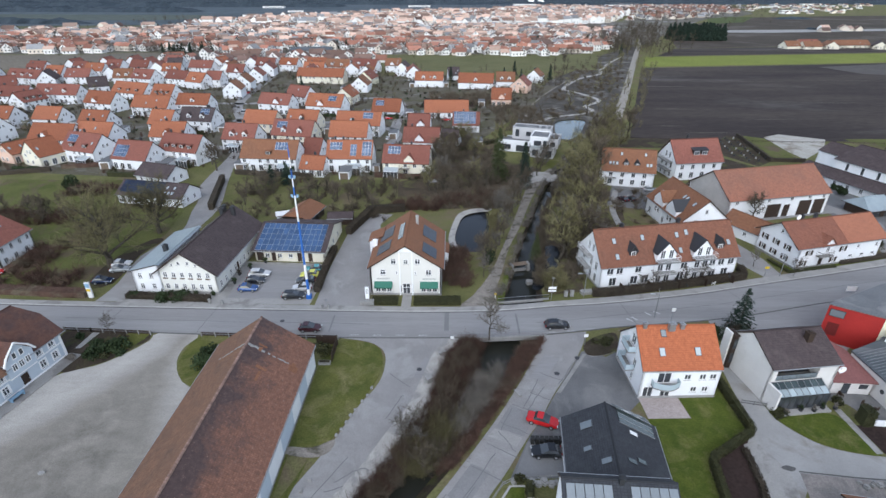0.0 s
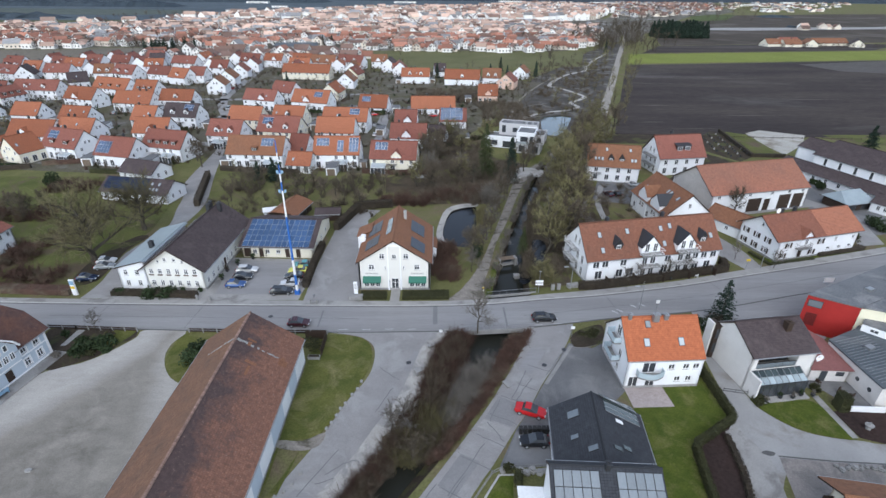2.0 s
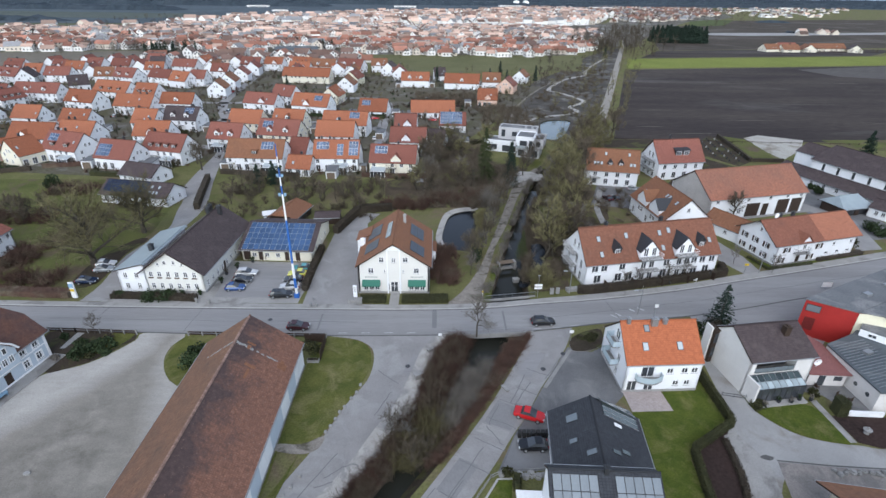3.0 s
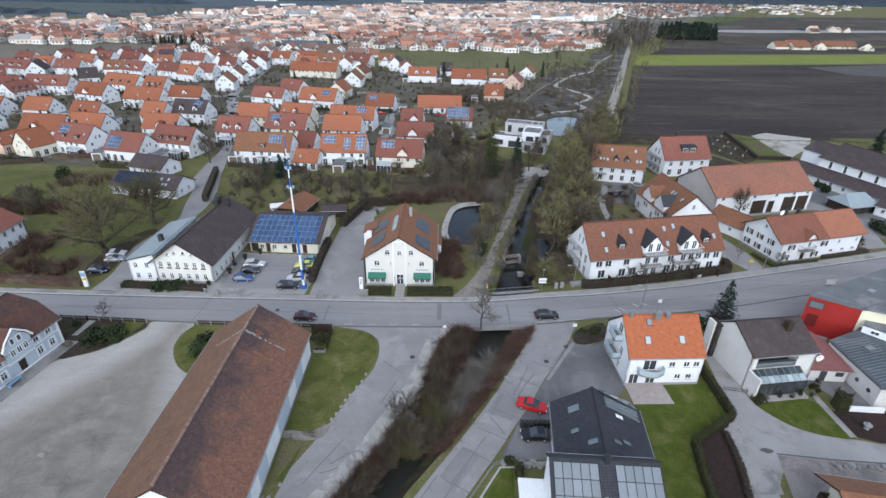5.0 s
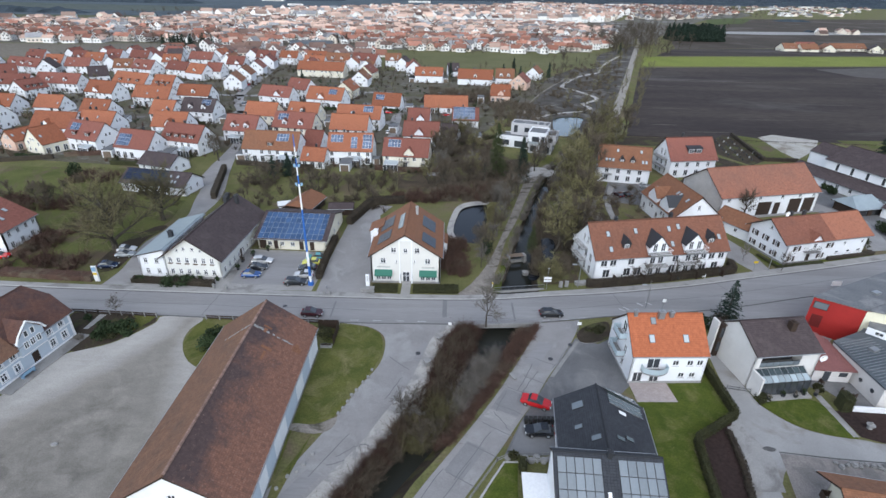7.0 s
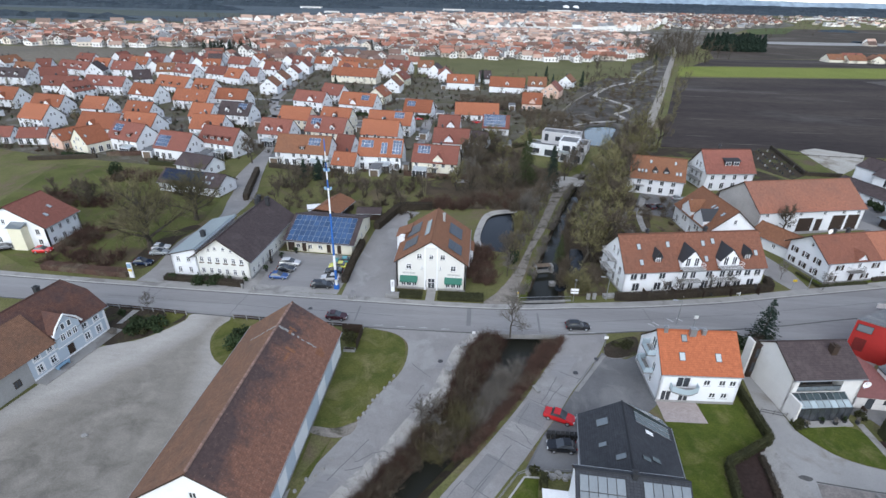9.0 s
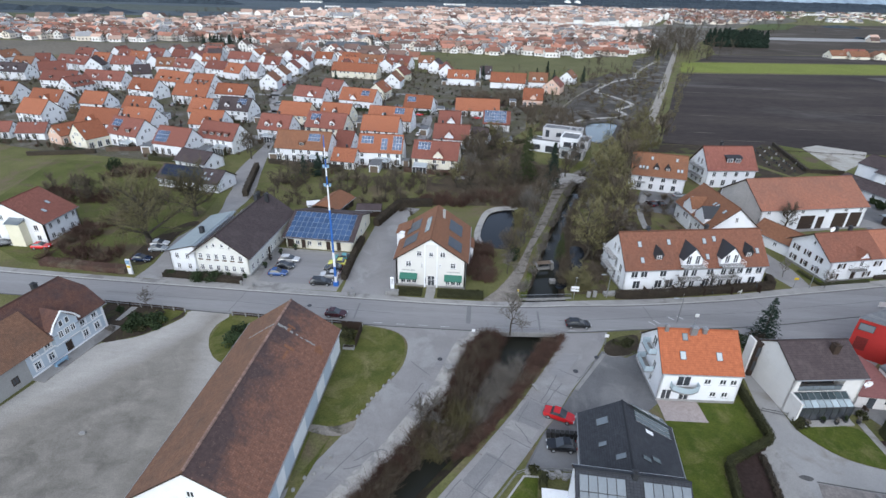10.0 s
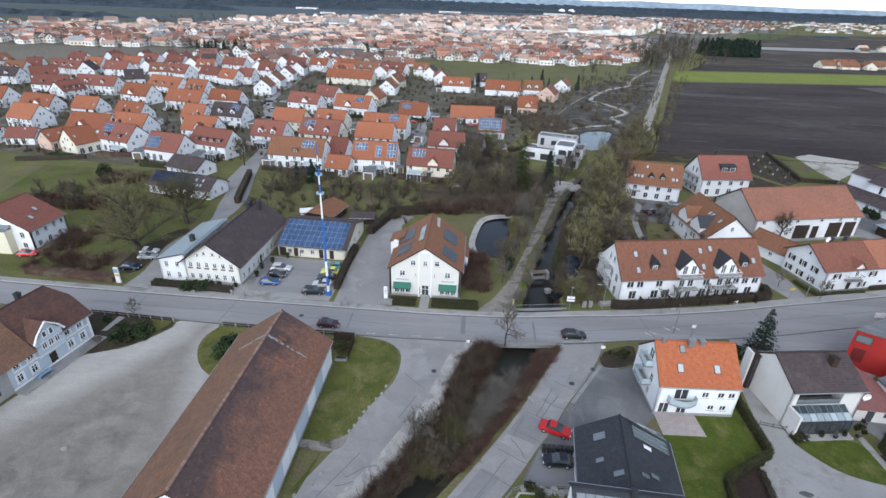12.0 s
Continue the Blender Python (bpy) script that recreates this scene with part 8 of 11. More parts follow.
def suburb_house(x, y, ang, length, colour="o", tall=9.2, width=None, pv="", wall=None, dormers="", glazed=None):
    ang = (ang + 90) % 180 - 90
    width = width or (srng.uniform(9.0, 10.4) if tall > 7 else 7.4)
    mt, word = ROOFS[colour]
    wall = wall or WHITE
    eave = max(2.7, tall - width / 2 * (0.95 if abs(ang) < 70 else 0.85))
    tint = "white" if wall == WHITE else "cream" if wall == CREAM else "peach" if wall == PINK_WALL else "pale yellow"
    panels = " and blue solar panels" if pv else ""
    h = House("suburban_house", f"{tint} suburban house with {word} tiled roof{panels}", x, y, ang, length, width, eave, tall, wall, mt, 0.35, 0.22, fine=False, group="suburban houses")
    n = max(2, int(length / 2.5))
    us = [(i + 0.5) * length / n - length / 2 for i in range(n)]
    near = "L" if ang > 35 else "R" if ang < -35 else "R" if x < 20 else "L"
    ends = [-width * 0.26, width * 0.05, width * 0.3]
    # tall windows below, smaller ones above, one in the gable
    for z, tall_w, w in ((0.25, 2.1, 1.5), (2.95, 1.35, 1.15)):
        if z + tall_w < eave and (z > 1 or y < 290):
            h.windows("F", [u for i, u in enumerate(us) if (i + int(z)) % 4 != 3], z, w, tall_w)
        if z + tall_w < eave + 0.6:
            h.windows(near, ends[:2] if z < 1 else ends[::2], max(z, 0.8), 1.0, 1.25)
    if eave + 2.2 < tall and y < 345:
        h.windows(near, [-0.75, 0.75], eave + 0.5, 0.85, 1.2)
    if dormers == "g":
        u = srng.uniform(-0.12, 0.12) * length
        h.dormer("F", u, 3.2, 0.1, eave - 1.5, eave + 1.0, eave + 2.7, wall, mt, (0.95, 1.5, 2), deep=4.2)
    elif dormers:
        k = int(dormers[0])
        for i in range(k):
            u = ((i + 0.5) / k - 0.5) * length * (0.8 if k > 1 else 1)
            h.dormer("F", u, 1.9, 0.9, eave + 0.6, eave + 2.1, eave + 3.0 if len(dormers) < 2 else eave + 2.4, TRIM if len(dormers) < 2 else DARKWOOD, mt, (1.25, 1.2, 1), flat=len(dormers) > 1, deep=2.6)
    if pv == "f":
        h.solar("F", -length * 0.46, 0.5, int(length * 0.9 / 1.04), 4, 1.0, 1.45, cell=PV_STEEL)
    elif pv == "L":
        h.solar("F", -length * 0.46, 0.6, int(length * 0.46 / 1.04), 3, 1.0, 1.45, cell=PV_STEEL)
    elif pv == "m":
        h.solar("F", -length * 0.44, 3.0, 4, 2, 1.0, 1.4, cell=PV_STEEL)
        h.solar("F", length * 0.02, 0.8, 2, 3, 1.0, 1.4, cell=PV_STEEL)
        h.solar("F", length * 0.28, 0.8, 3, 4, 1.0, 1.3, cell=PV_STEEL)
    elif pv:
        h.solar("F", {"l": -length * 0.4, "r": length * 0.1}[pv], 3.0, 4, 2, 1.0, 1.4, cell=PV_STEEL)
    for _ in range(1 + int(length > 14)):
        chimney(h.ob, srng.uniform(-0.35, 0.35) * length, 0.4, tall - 0.6, tall + 0.9, 0.55)
    for _ in range(int(srng.integers(0, 3))):
        h.skylight("F", srng.uniform(-0.4, 0.4) * length, srng.uniform(1.5, 4.0), 0.7, 1.1)
    if eave > 4.2 and y < 260 and abs(ang) < 40:
        u = srng.uniform(-0.35, 0.0) * length
        balcony(h.ob, u, u + 3.2, 2.75, 1.2, 0.0, m=h.side("F"), rail=TRIM if srng.random() < 0.6 else WOOD)
    h.walls()
    PLACED.append((x, y))
    if glazed is not None:
        p = pose(x, y, 0, 0, 0, ang) @ Vector((glazed * length, -width / 2, 0))
        conservatory(p.x, p.y, ang, 4.6)


FRONT = [(-139.8, 167.3, 66, 8.4, "o", 8.6, {"wall": CREAM}), (-126.5, 172.1, -18, 15.1, "r", 9.4, {"pv": "l", "dormers": "2f", "glazed": 0.25}), (-105.2, 165, -13, 13.4, "r", 8.6, {"pv": "L"}), (-91.8, 171.3, -15, 15.4, "r", 9.4, {"dormers": "4f", "glazed": 0.2}), (-59.2, 164.4, -4, 18.7, "b", 9.4, {"pv": "r", "dormers": "1f", "glazed": 0.3}), (-46.6, 170.8, -11, 6.4, "r", 8.4), (-43.8, 158, -7, 7.8, "o", 6), (-32.9, 164.3, 0, 14.8, "o", 9.4, {"pv": "m", "glazed": 0.1}), (-13.8, 160.4, -5, 14.9, "r", 9, {"pv": "l", "dormers": "g", "wall": CREAM, "glazed": -0.3}), (-147.6, 186.2, -6, 17, "o", 9.2, {"dormers": "g", "glazed": 0.2}), (-131.7, 186.8, -11, 14.6, "o", 9.8), (-77.8, 187.8, -9, 12.8, "r", 9.2, {"dormers": "2", "glazed": -0.1}), (-59.5, 193.2, -10, 16.1, "r", 9.4, {"pv": "l", "dormers": "2", "wall": CREAM}), (-38.3, 192.6, -4, 14.4, "o", 9.2)]
SECOND = [(-147.4, 210.6, -11, 13.2, "o", 9), (-173.7, 219.6, -7, 12.3, "o", 8.6), (-171.3, 253, -17, 17.3, "o", 9.2, {"dormers": "g"}), (-106.2, 190.2, -5, 13.2, "o", 9.2, {"dormers": "g", "glazed": -0.3}), (-119.4, 211.1, -9, 10.1, "o", 9.2), (-106.3, 215.1, -9, 14.9, "d", 9.4, {"pv": "r", "dormers": "2"}), (-141.4, 243.7, -9, 18.8, "o", 9), (-172.2, 280.4, -19, 22.8, "o", 9.2, {"dormers": "3f"}), (-151.8, 275.2, -12, 12.4, "o", 9, {"dormers": "3f"}), (-123.2, 247.8, -6, 16.1, "o", 9.2, {"dormers": "1"}), (-78.3, 211.2, -10, 13.8, "o", 9.2, {"wall": CREAM}), (-37.3, 209.6, -6, 18.4, "o", 9.2, {"pv": "r"}), (-84.1, 249.8, -16, 16.8, "r", 9.2, {"dormers": "g"}), (-61.2, 213.4, -11, 13.4, "o", 9, {"dormers": "1", "wall": CREAM}), (-59.7, 248.8, -14, 18.4, "o", 9.2, {"pv": "r", "dormers": "g"}), (-55.3, 274.8, 83, 13, "o", 8.4, {"wall": CREAM})]
THIRD = [(-207.1, 273, -7, 24.9, "r", 9.2, {"dormers": "2"}), (-228.8, 268, -4, 21.1, "r", 9.2, {"dormers": "2f"}), (-78.7, 271.9, -27, 13.3, "r", 9.2), (-83.4, 340.2, -8, 31, "o", 9, {"wall": CREAM}), (-29.9, 245.5, -8, 13.5, "o", 7.6, {"pv": "l"}), (-1.9, 243.8, 1, 20.5, "o", 7.4), (-12.5, 206.8, -3, 8.8, "r", 9, {"dormers": "g"}), (-10.2, 183.4, -4, 13, "r", 9.2, {"dormers": "g", "glazed": 0.3}), (6.8, 217, -2, 11.2, "r", 7.6, {"pv": "f"}), (0.4, 193.8, -13, 6.5, "d", 6), (-13.4, 328.2, -2, 17.3, "o", 8.6, {"dormers": "2"}), (15.6, 322.9, -7, 21.3, "o", 8.6, {"dormers": "1"}), (34.2, 328.6, -6, 11.3, "b", 8.6, {"dormers": "2"}), (41.9, 311.4, 72, 13, "r", 8.6, {"wall": PINK_WALL}), (26.6, 271.6, -5, 10.1, "o", 8.4, {"dormers": "g", "wall": PINK_WALL}), (55.7, 347.6, 70, 13, "b", 8), (1.7, 354.3, 7, 7.6, "d", 8)]
FOURTH = [(-252.3, 325.5, 111, 13, "d", 9.2), (-236.5, 333, -2, 16.1, "r", 9.2), (-208.4, 305.6, 33, 10.1, "d", 8.2), (-224.7, 347, 105, 13, "r", 9), (-208.7, 334.1, 7, 11.5, "b", 9, {"dormers": "2"}), (-192.9, 330.5, -21, 16.9, "r", 9.2, {"dormers": "2"}), (-204, 391.8, 9, 10.4, "d", 9), (-169.7, 327, -21, 16.4, "r", 9), (-154, 318.8, -25, 14, "o", 9, {"dormers": "1"}), (-145.5, 323.3, -8, 9.9, "r", 9.2), (-177.6, 378, -13, 18.6, "r", 9), (-121.6, 290.5, 99, 13, "b", 9), (-125.2, 315.6, 97, 13, "b", 9), (-127.2, 342.8, 98, 13, "r", 9), (-128.6, 371.7, 96, 13, "r", 9), (-95.5, 371.2, -5, 14.5, "o", 9, {"dormers": "2"}), (-82.1, 388.1, -14, 18.6, "b", 9, {"dormers": "2"}), (-62.4, 389.2, -22, 20.4, "r", 9, {"dormers": "2"}), (-53.5, 310.5, 88, 13, "b", 8.6), (-52.9, 333.6, 78, 13, "r", 8.6, {"wall": YELLOW_WALL}), (-33.5, 374.7, 82, 13, "d", 9)]
WEST = [(-182.5, 196.4, -11, 12.8, "o", 9.4), (-194.6, 217.6, -9, 16.4, "o", 9.2, {"dormers": "g"}), (-227.6, 231.6, -8, 14, "o", 9.2, {"dormers": "g"}), (-166.1, 173.8, 10, 10.1, "r", 5.6), (-179.3, 173.3, 10, 9.6, "r", 5.6), (-151.5, 170.3, 70, 7.9, "o", 6.6, {"wall": PINK_WALL}), (-261.2, 300.7, 37, 13.7, "r", 9), (-294, 334.1, 16, 9.1, "r", 9), (-267.1, 328.4, -18, 27.9, "r", 9.2, {"dormers": "3"}), (-276.8, 290, -5, 22.1, "d", 9, {"dormers": "2"}), (-212.5, 256.3, 76, 13, "r", 8.6, {"dormers": "3f"}), (-226.8, 212.1, 12, 9.1, "o", 9), (-292.6, 282.2, 14, 10.1, "r", 9)]
for street in (FRONT, SECOND, THIRD, FOURTH, WEST):
    for row in street:
        suburb_house(*row[:6], **(row[6] if len(row) > 6 else {}))
# houses that hide behind the others and at the suburb's far edge
SUBURB = [(-100, 345), (-60, 340), (-20, 352), (-40, 396), (-235, 415), (-345, 335), (-310, 245), (-262, 215), (-240, 240), (-300, 300), (-240, 362)]
for _ in range(700):
    x, y = srng.uniform(-345, -20), srng.uniform(205, 415)
    if inside((x, y), SUBURB) and all(math.hypot(x - a, y - b) > 16.5 for a, b in PLACED):
        suburb_house(x, y, float(srng.choice([4, -8, -12, 85, 95])), float(srng.uniform(11, 15)), str(srng.choice(["o", "r", "b", "r"])), dormers=str(srng.choice(["", "2", "g"])))


def garage(x, y, ang):
    g = Geo()
    g.box(-1.6, 1.6, -3, 3, 0, 2.5)
    ob = whole("garage", g, WHITE, "small white flat-roofed garage between houses", "garage", m=pose(x, y, 0, 0, 0, ang), group="garages")
    r = Geo()
    r.box(-1.75, 1.75, -3.15, 3.15, 2.5, 2.66)
    part("roof", r, GREYROOF, ob)
    d = Geo()
    d.box(-1.25, 1.25, -3.06, -3.0, 0.02, 2.1)
    part("garage_door", d, WOOD, ob)


for k in range(60):
    x, y = PLACED[int(srng.integers(len(PLACED)))]
    gx, gy = x + float(srng.choice([-10.4, 10.4])), y - srng.uniform(0, 3)
    if all(math.hypot(gx - a, gy - b) > 9.0 for a, b in PLACED) and gy < 330:
        garage(gx, gy, srng.uniform(-6, 6))


HALL = House("flat_hall", "long low grey-roofed sports hall", -132, 507, 8, 38, 24, 4, 6.0, GREY_WALL, SEAM_ROOF, 0.3, 0.2, fine=False, category="hall")
HALL.walls()
for x, y, a, l, c in ((356, 572, 8, 20, "b"), (374, 568, 4, 22, "b"), (398, 574, 72, 24, "b"), (424, 584, 6, 50, "b"), (448, 572, 62, 22, "d"), (384, 590, 5, 26, "r")):
    suburb_house(x, y, a, l * 0.85, c, 7.4, width=13, wall=CREAM)


# ---- the town beyond: houses joined by quarter ----
def town(name, ring, count, label, seed, size=1.0, gap=13, extra=0.0, roofs=(1, 1, 1, 3, 4, 1), low=0.0, dim=0.22):
    rng = np.random.default_rng(seed)
    xs, ys = [p[0] for p in ring], [p[1] for p in ring]
    v, f, m, cells = [], [], [], {}
    made = 0
    for _ in range(count * 6):
        if made >= count:
            break
        x, y = rng.uniform(min(xs), max(xs)), rng.uniform(min(ys), max(ys))
        key = (int(x // gap), int(y // gap))
        if key in cells or not inside((x, y), ring):
            continue
        cells[key] = 1
        made += 1
        roof_slot = int(rng.choice(roofs if y > 650 or y < 475 else (5, 5, 5, 3, 1, 4)))
        l, w = rng.uniform(4.2, 7.5) * size, rng.uniform(3.8, 5.0) * size
        e = rng.uniform(4.8, 7.4) - (max(low, rng.uniform(1.2, 2.8)) if y < 640 else low) + extra * rng.uniform(0, 2)
        r = e + w * rng.uniform(0.62, 0.9)
        a = rng.choice([0.1, 0.3, -0.2, 1.5, 1.7]) + rng.normal() * 0.15
        c, s = math.cos(a), math.sin(a)

        def put(px, py, pz):
            v.append((x + px * c - py * s, y + px * s + py * c, pz))

        k = len(v)
        for px, py in ((-l, -w), (l, -w), (l, w), (-l, w)):
            put(px, py, 0)
        for px, py in ((-l, -w), (l, -w), (l, w), (-l, w)):
            put(px, py, e)
        put(-l, 0, r - 0.1)
        put(l, 0, r - 0.1)
        f += [(k, k + 1, k + 5, k + 4), (k + 2, k + 3, k + 7, k + 6), (k + 1, k + 2, k + 6, k + 9, k + 5), (k + 3, k, k + 4, k + 8, k + 7)]
        # a higher dim share gives duller walls where sunlight is to be missing
        m += [6 if rng.random() < dim else 0] * 4
        k = len(v)
        o, d = 0.5, (r - e) / w * 0.5
        for px, py, pz in ((-l - o, -w - o, e - d), (l + o, -w - o, e - d), (l + o, 0, r), (-l - o, 0, r), (l + o, w + o, e - d), (-l - o, w + o, e - d)):
            put(px, py, pz + 0.1)
        f += [(k, k + 1, k + 2, k + 3), (k + 3, k + 2, k + 4, k + 5)]
        m += [roof_slot] * 2
        # dark window bands as small recess boxes on the long sides
        for side in (-1, 1):
            for z in (1.2, 4.0):
                if z + 1.3 > e:
                    continue
                for u in np.arange(-l + 1.5, l - 1.0, 3.2):
                    k = len(v)
                    for px, pz in ((u, z), (u + 1.2, z), (u + 1.2, z + 1.3), (u, z + 1.3)):
                        put(px, side * (w + 0.04), pz)
                    f.append((k, k + 1, k + 2, k + 3))
                    m.append(2)
        if y < 800:
            for end in (-1, 1):
                for u, z in ((-w * 0.55, 1.2), (w * 0.25, 1.2), (-w * 0.55, 3.9), (w * 0.25, 3.9), (-0.5, e + 0.5)):
                    k = len(v)
                    for py, pz in ((u, z), (u + 1.1, z), (u + 1.1, z + 1.3), (u, z + 1.3)):
                        put(end * (l + 0.04), py, pz)
                    f.append((k, k + 1, k + 2, k + 3))
                    m.append(2)
    me = bpy.data.meshes.new(name)
    me.from_pydata(v, [], f)
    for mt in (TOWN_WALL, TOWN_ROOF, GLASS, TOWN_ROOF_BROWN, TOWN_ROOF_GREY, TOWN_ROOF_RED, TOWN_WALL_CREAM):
        me.materials.append(mt)
    me.polygons.foreach_set("material_index", m)
    me.update()
    whole(name, me, None, label, "houses", kind="stuff")


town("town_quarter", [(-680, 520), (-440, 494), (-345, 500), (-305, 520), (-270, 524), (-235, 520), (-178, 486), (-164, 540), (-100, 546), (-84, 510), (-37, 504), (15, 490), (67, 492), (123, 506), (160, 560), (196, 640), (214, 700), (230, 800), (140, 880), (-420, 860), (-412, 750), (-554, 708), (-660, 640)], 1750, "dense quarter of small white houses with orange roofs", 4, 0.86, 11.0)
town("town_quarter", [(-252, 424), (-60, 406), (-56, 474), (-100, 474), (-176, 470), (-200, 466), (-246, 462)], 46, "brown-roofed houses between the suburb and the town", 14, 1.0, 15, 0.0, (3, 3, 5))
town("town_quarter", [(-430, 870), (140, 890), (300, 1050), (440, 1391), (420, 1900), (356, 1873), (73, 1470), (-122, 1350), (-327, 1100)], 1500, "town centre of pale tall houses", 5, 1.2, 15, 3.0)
# these quarters lie out of the sun, put into their wall colours
town("town_quarter", [(340, 1090), (536, 1221), (812, 1581), (1109, 2258), (760, 2328), (430, 1950), (470, 1400)], 480, "far quarter of low brown-roofed houses", 6, 1.15, 20, 0.0, (3, 3, 3, 5, 4), 3.0, 0.75)
town("town_quarter", [(830, 1330), (1000, 1450), (1800, 2400), (1700, 2550), (1130, 2250), (850, 1600)], 80, "scattered far houses among fields", 7, 1.3, 34, 0.0, (3, 3, 1, 4), 2.8, 0.75)
town("town_quarter", [(536, 800), (620, 825), (650, 850), (600, 870), (540, 830)], 5, "hamlet of low farm houses among fields", 9, 1.1, 18, 0.0, (3, 3, 1), 3.0, 0.75)
town("town_quarter", [(-700, 700), (-640, 660), (-440, 800), (-460, 850)], 16, "scattered houses at the town's edge", 12, 1.2, 26)


for ring in ([(-680, 516), (-440, 490), (-345, 496), (-305, 516), (-262, 520), (-256, 424), (-130, 402), (-56, 402), (-56, 470), (-84, 506), (-37, 500), (15, 486), (67, 488), (123, 506), (150, 640), (205, 592), (300, 760), (424, 990), (330, 1090), (140, 900), (-420, 862), (-412, 750), (-554, 706), (-660, 640)], [(-430, 868), (140, 906), (326, 1092), (440, 1391), (420, 1900), (356, 1873), (73, 1470), (-122, 1350), (-327, 1100)], [(430, 1000), (552, 1200), (660, 1290), (812, 1500), (1109, 2258), (760, 2328), (430, 1950), (470, 1400), (336, 1094)]):
    sheet("town_ground", ring, 0.016, TOWN_GROUND, "streets and gardens of the town", "ground")


def white_hall(x, y, w, d, h, ang):
    g = Geo()
    g.box(-w / 2, w / 2, -d / 2, d / 2, 0, h)
    ob = whole("industrial_hall", g, TOWN_WALL, "large white flat-roofed industrial hall far off", "hall", m=pose(x, y, 0, 0, 0, ang), group="far halls")
    r = Geo()
    r.box(-w / 2 - 0.5, w / 2 + 0.5, -d / 2 - 0.5, d / 2 + 0.5, h, h + 0.8)
    part("roof", r, GREYROOF, ob)
    b = Geo()
    b.box(-w * 0.4, w * 0.4, -d / 2 - 0.1, -d / 2, h * 0.25, h * 0.45)
    part("window_band", b, GLASS, ob)


for x, y, w, d, h, ang in ((-440, 1230, 50, 30, 8, 12), (-610, 1900, 70, 40, 8, 8), (-430, 1520, 40, 25, 7, 10), (-120, 2050, 80, 40, 8, 5), (300, 2300, 90, 40, 8, 4), (620, 2100, 80, 40, 11, 0), (1160, 2050, 60, 30, 8, -10), (1330, 2250, 60, 30, 8, -12), (1460, 2180, 40, 30, 8, -14), (1560, 2450, 70, 40, 8, -14), (900, 1500, 34, 20, 7, -10), (980, 1640, 30, 20, 7, -12)):
    white_hall(x, y, w, d, h * 0.7, ang)
for x in (382, 428):
    g = Geo()
    for i in range(5):
        for k in range(16):
            a, b = k * math.tau / 16, (k + 1) * math.tau / 16
            p, q = i * math.pi / 10, (i + 1) * math.pi / 10
            g.face([(17 * math.cos(u) * math.cos(v), 17 * math.sin(u) * math.cos(v), 6 + 13 * math.sin(v)) for u, v in ((a, p), (b, p), (b, q), (a, q))])
    g.tube((0, 0, 0), (0, 0, 6), 17, 17, 16)
    whole("gas_dome", g, TOWN_WALL, "white domed gas tank far off on the plain", "tank", m=pose(x, 2700, 0), group="gas domes")

# far fields, woods and hills; blue-grey distance haze is mixed into their colours
frng = np.random.default_rng(13)
HAZY_PLAIN = surf("hazy_plain_cover", (0.1, 0.122, 0.14), (0.072, 0.092, 0.108), 0.003, 0.03, 0.95, 0.0)
sheet("far_plain", [(-4900, 600), (-720, 640), (-660, 700), (-560, 760), (-440, 880), (-340, 1120), (-130, 1370), (60, 1490), (350, 1950), (760, 2400), (1800, 2600), (2400, 2300), (2000, 1500), (4900, 1500), (4900, 4900), (-4900, 4900)], 0.3, HAZY_PLAIN, "far flat plain of woods and fields", "ground")
HAZY_FIELDS = [surf("hazy_field_green", (0.11, 0.125, 0.105), (0.085, 0.1, 0.092), 0.004, 0.05, 0.95, 0.0), surf("hazy_field_brown", (0.085, 0.085, 0.088), (0.07, 0.07, 0.076), 0.004, 0.05, 0.95, 0.0), surf("hazy_field_grey", (0.3, 0.32, 0.335), (0.22, 0.24, 0.26), 0.004, 0.05, 0.95, 0.0)]
for i in range(66):
    x, y = frng.uniform(-3800, 3800), frng.uniform(1300, 4700)
    w, t = frng.uniform(120, 600), frng.uniform(25, 130)
    if x > -700 and y < 2500:
        continue
    a = frng.uniform(-0.12, 0.12)
    ring = [(x + p * math.cos(a) - q * math.sin(a), y + p * math.sin(a) + q * math.cos(a)) for p, q in ((-w, -t), (w, -t), (w, t), (-w, t))]
    sheet("field_far", ring, 0.5 + 0.02 * i, HAZY_FIELDS[i % 3], "distant flat field", "field")
for ring, mt in (([(-1900, 900), (-810, 880), (-508, 929), (-450, 830), (-560, 780), (-690, 720), (-1500, 680)], surf("olive_field", (0.12, 0.125, 0.07), (0.095, 0.1, 0.06), 0.01, 0.2, 0.95, 0.0)), ([(-1500, 1120), (-600, 1080), (-480, 1180), (-600, 1330), (-1600, 1350)], HAZY_FIELDS[0]), ([(470, 1010), (559, 1060), (700, 1290), (640, 1290), (552, 1200)], surf("green_field", (0.1, 0.125, 0.05), (0.08, 0.1, 0.04), 0.01, 0.2, 0.95, 0.0))):
    sheet("field_far", ring, 0.45, mt, "distant flat field", "field")
WOOD_HAZY = surf("far_woods", (0.055, 0.07, 0.085), (0.04, 0.054, 0.068), 0.01, 0.08, 0.95, 0.0)


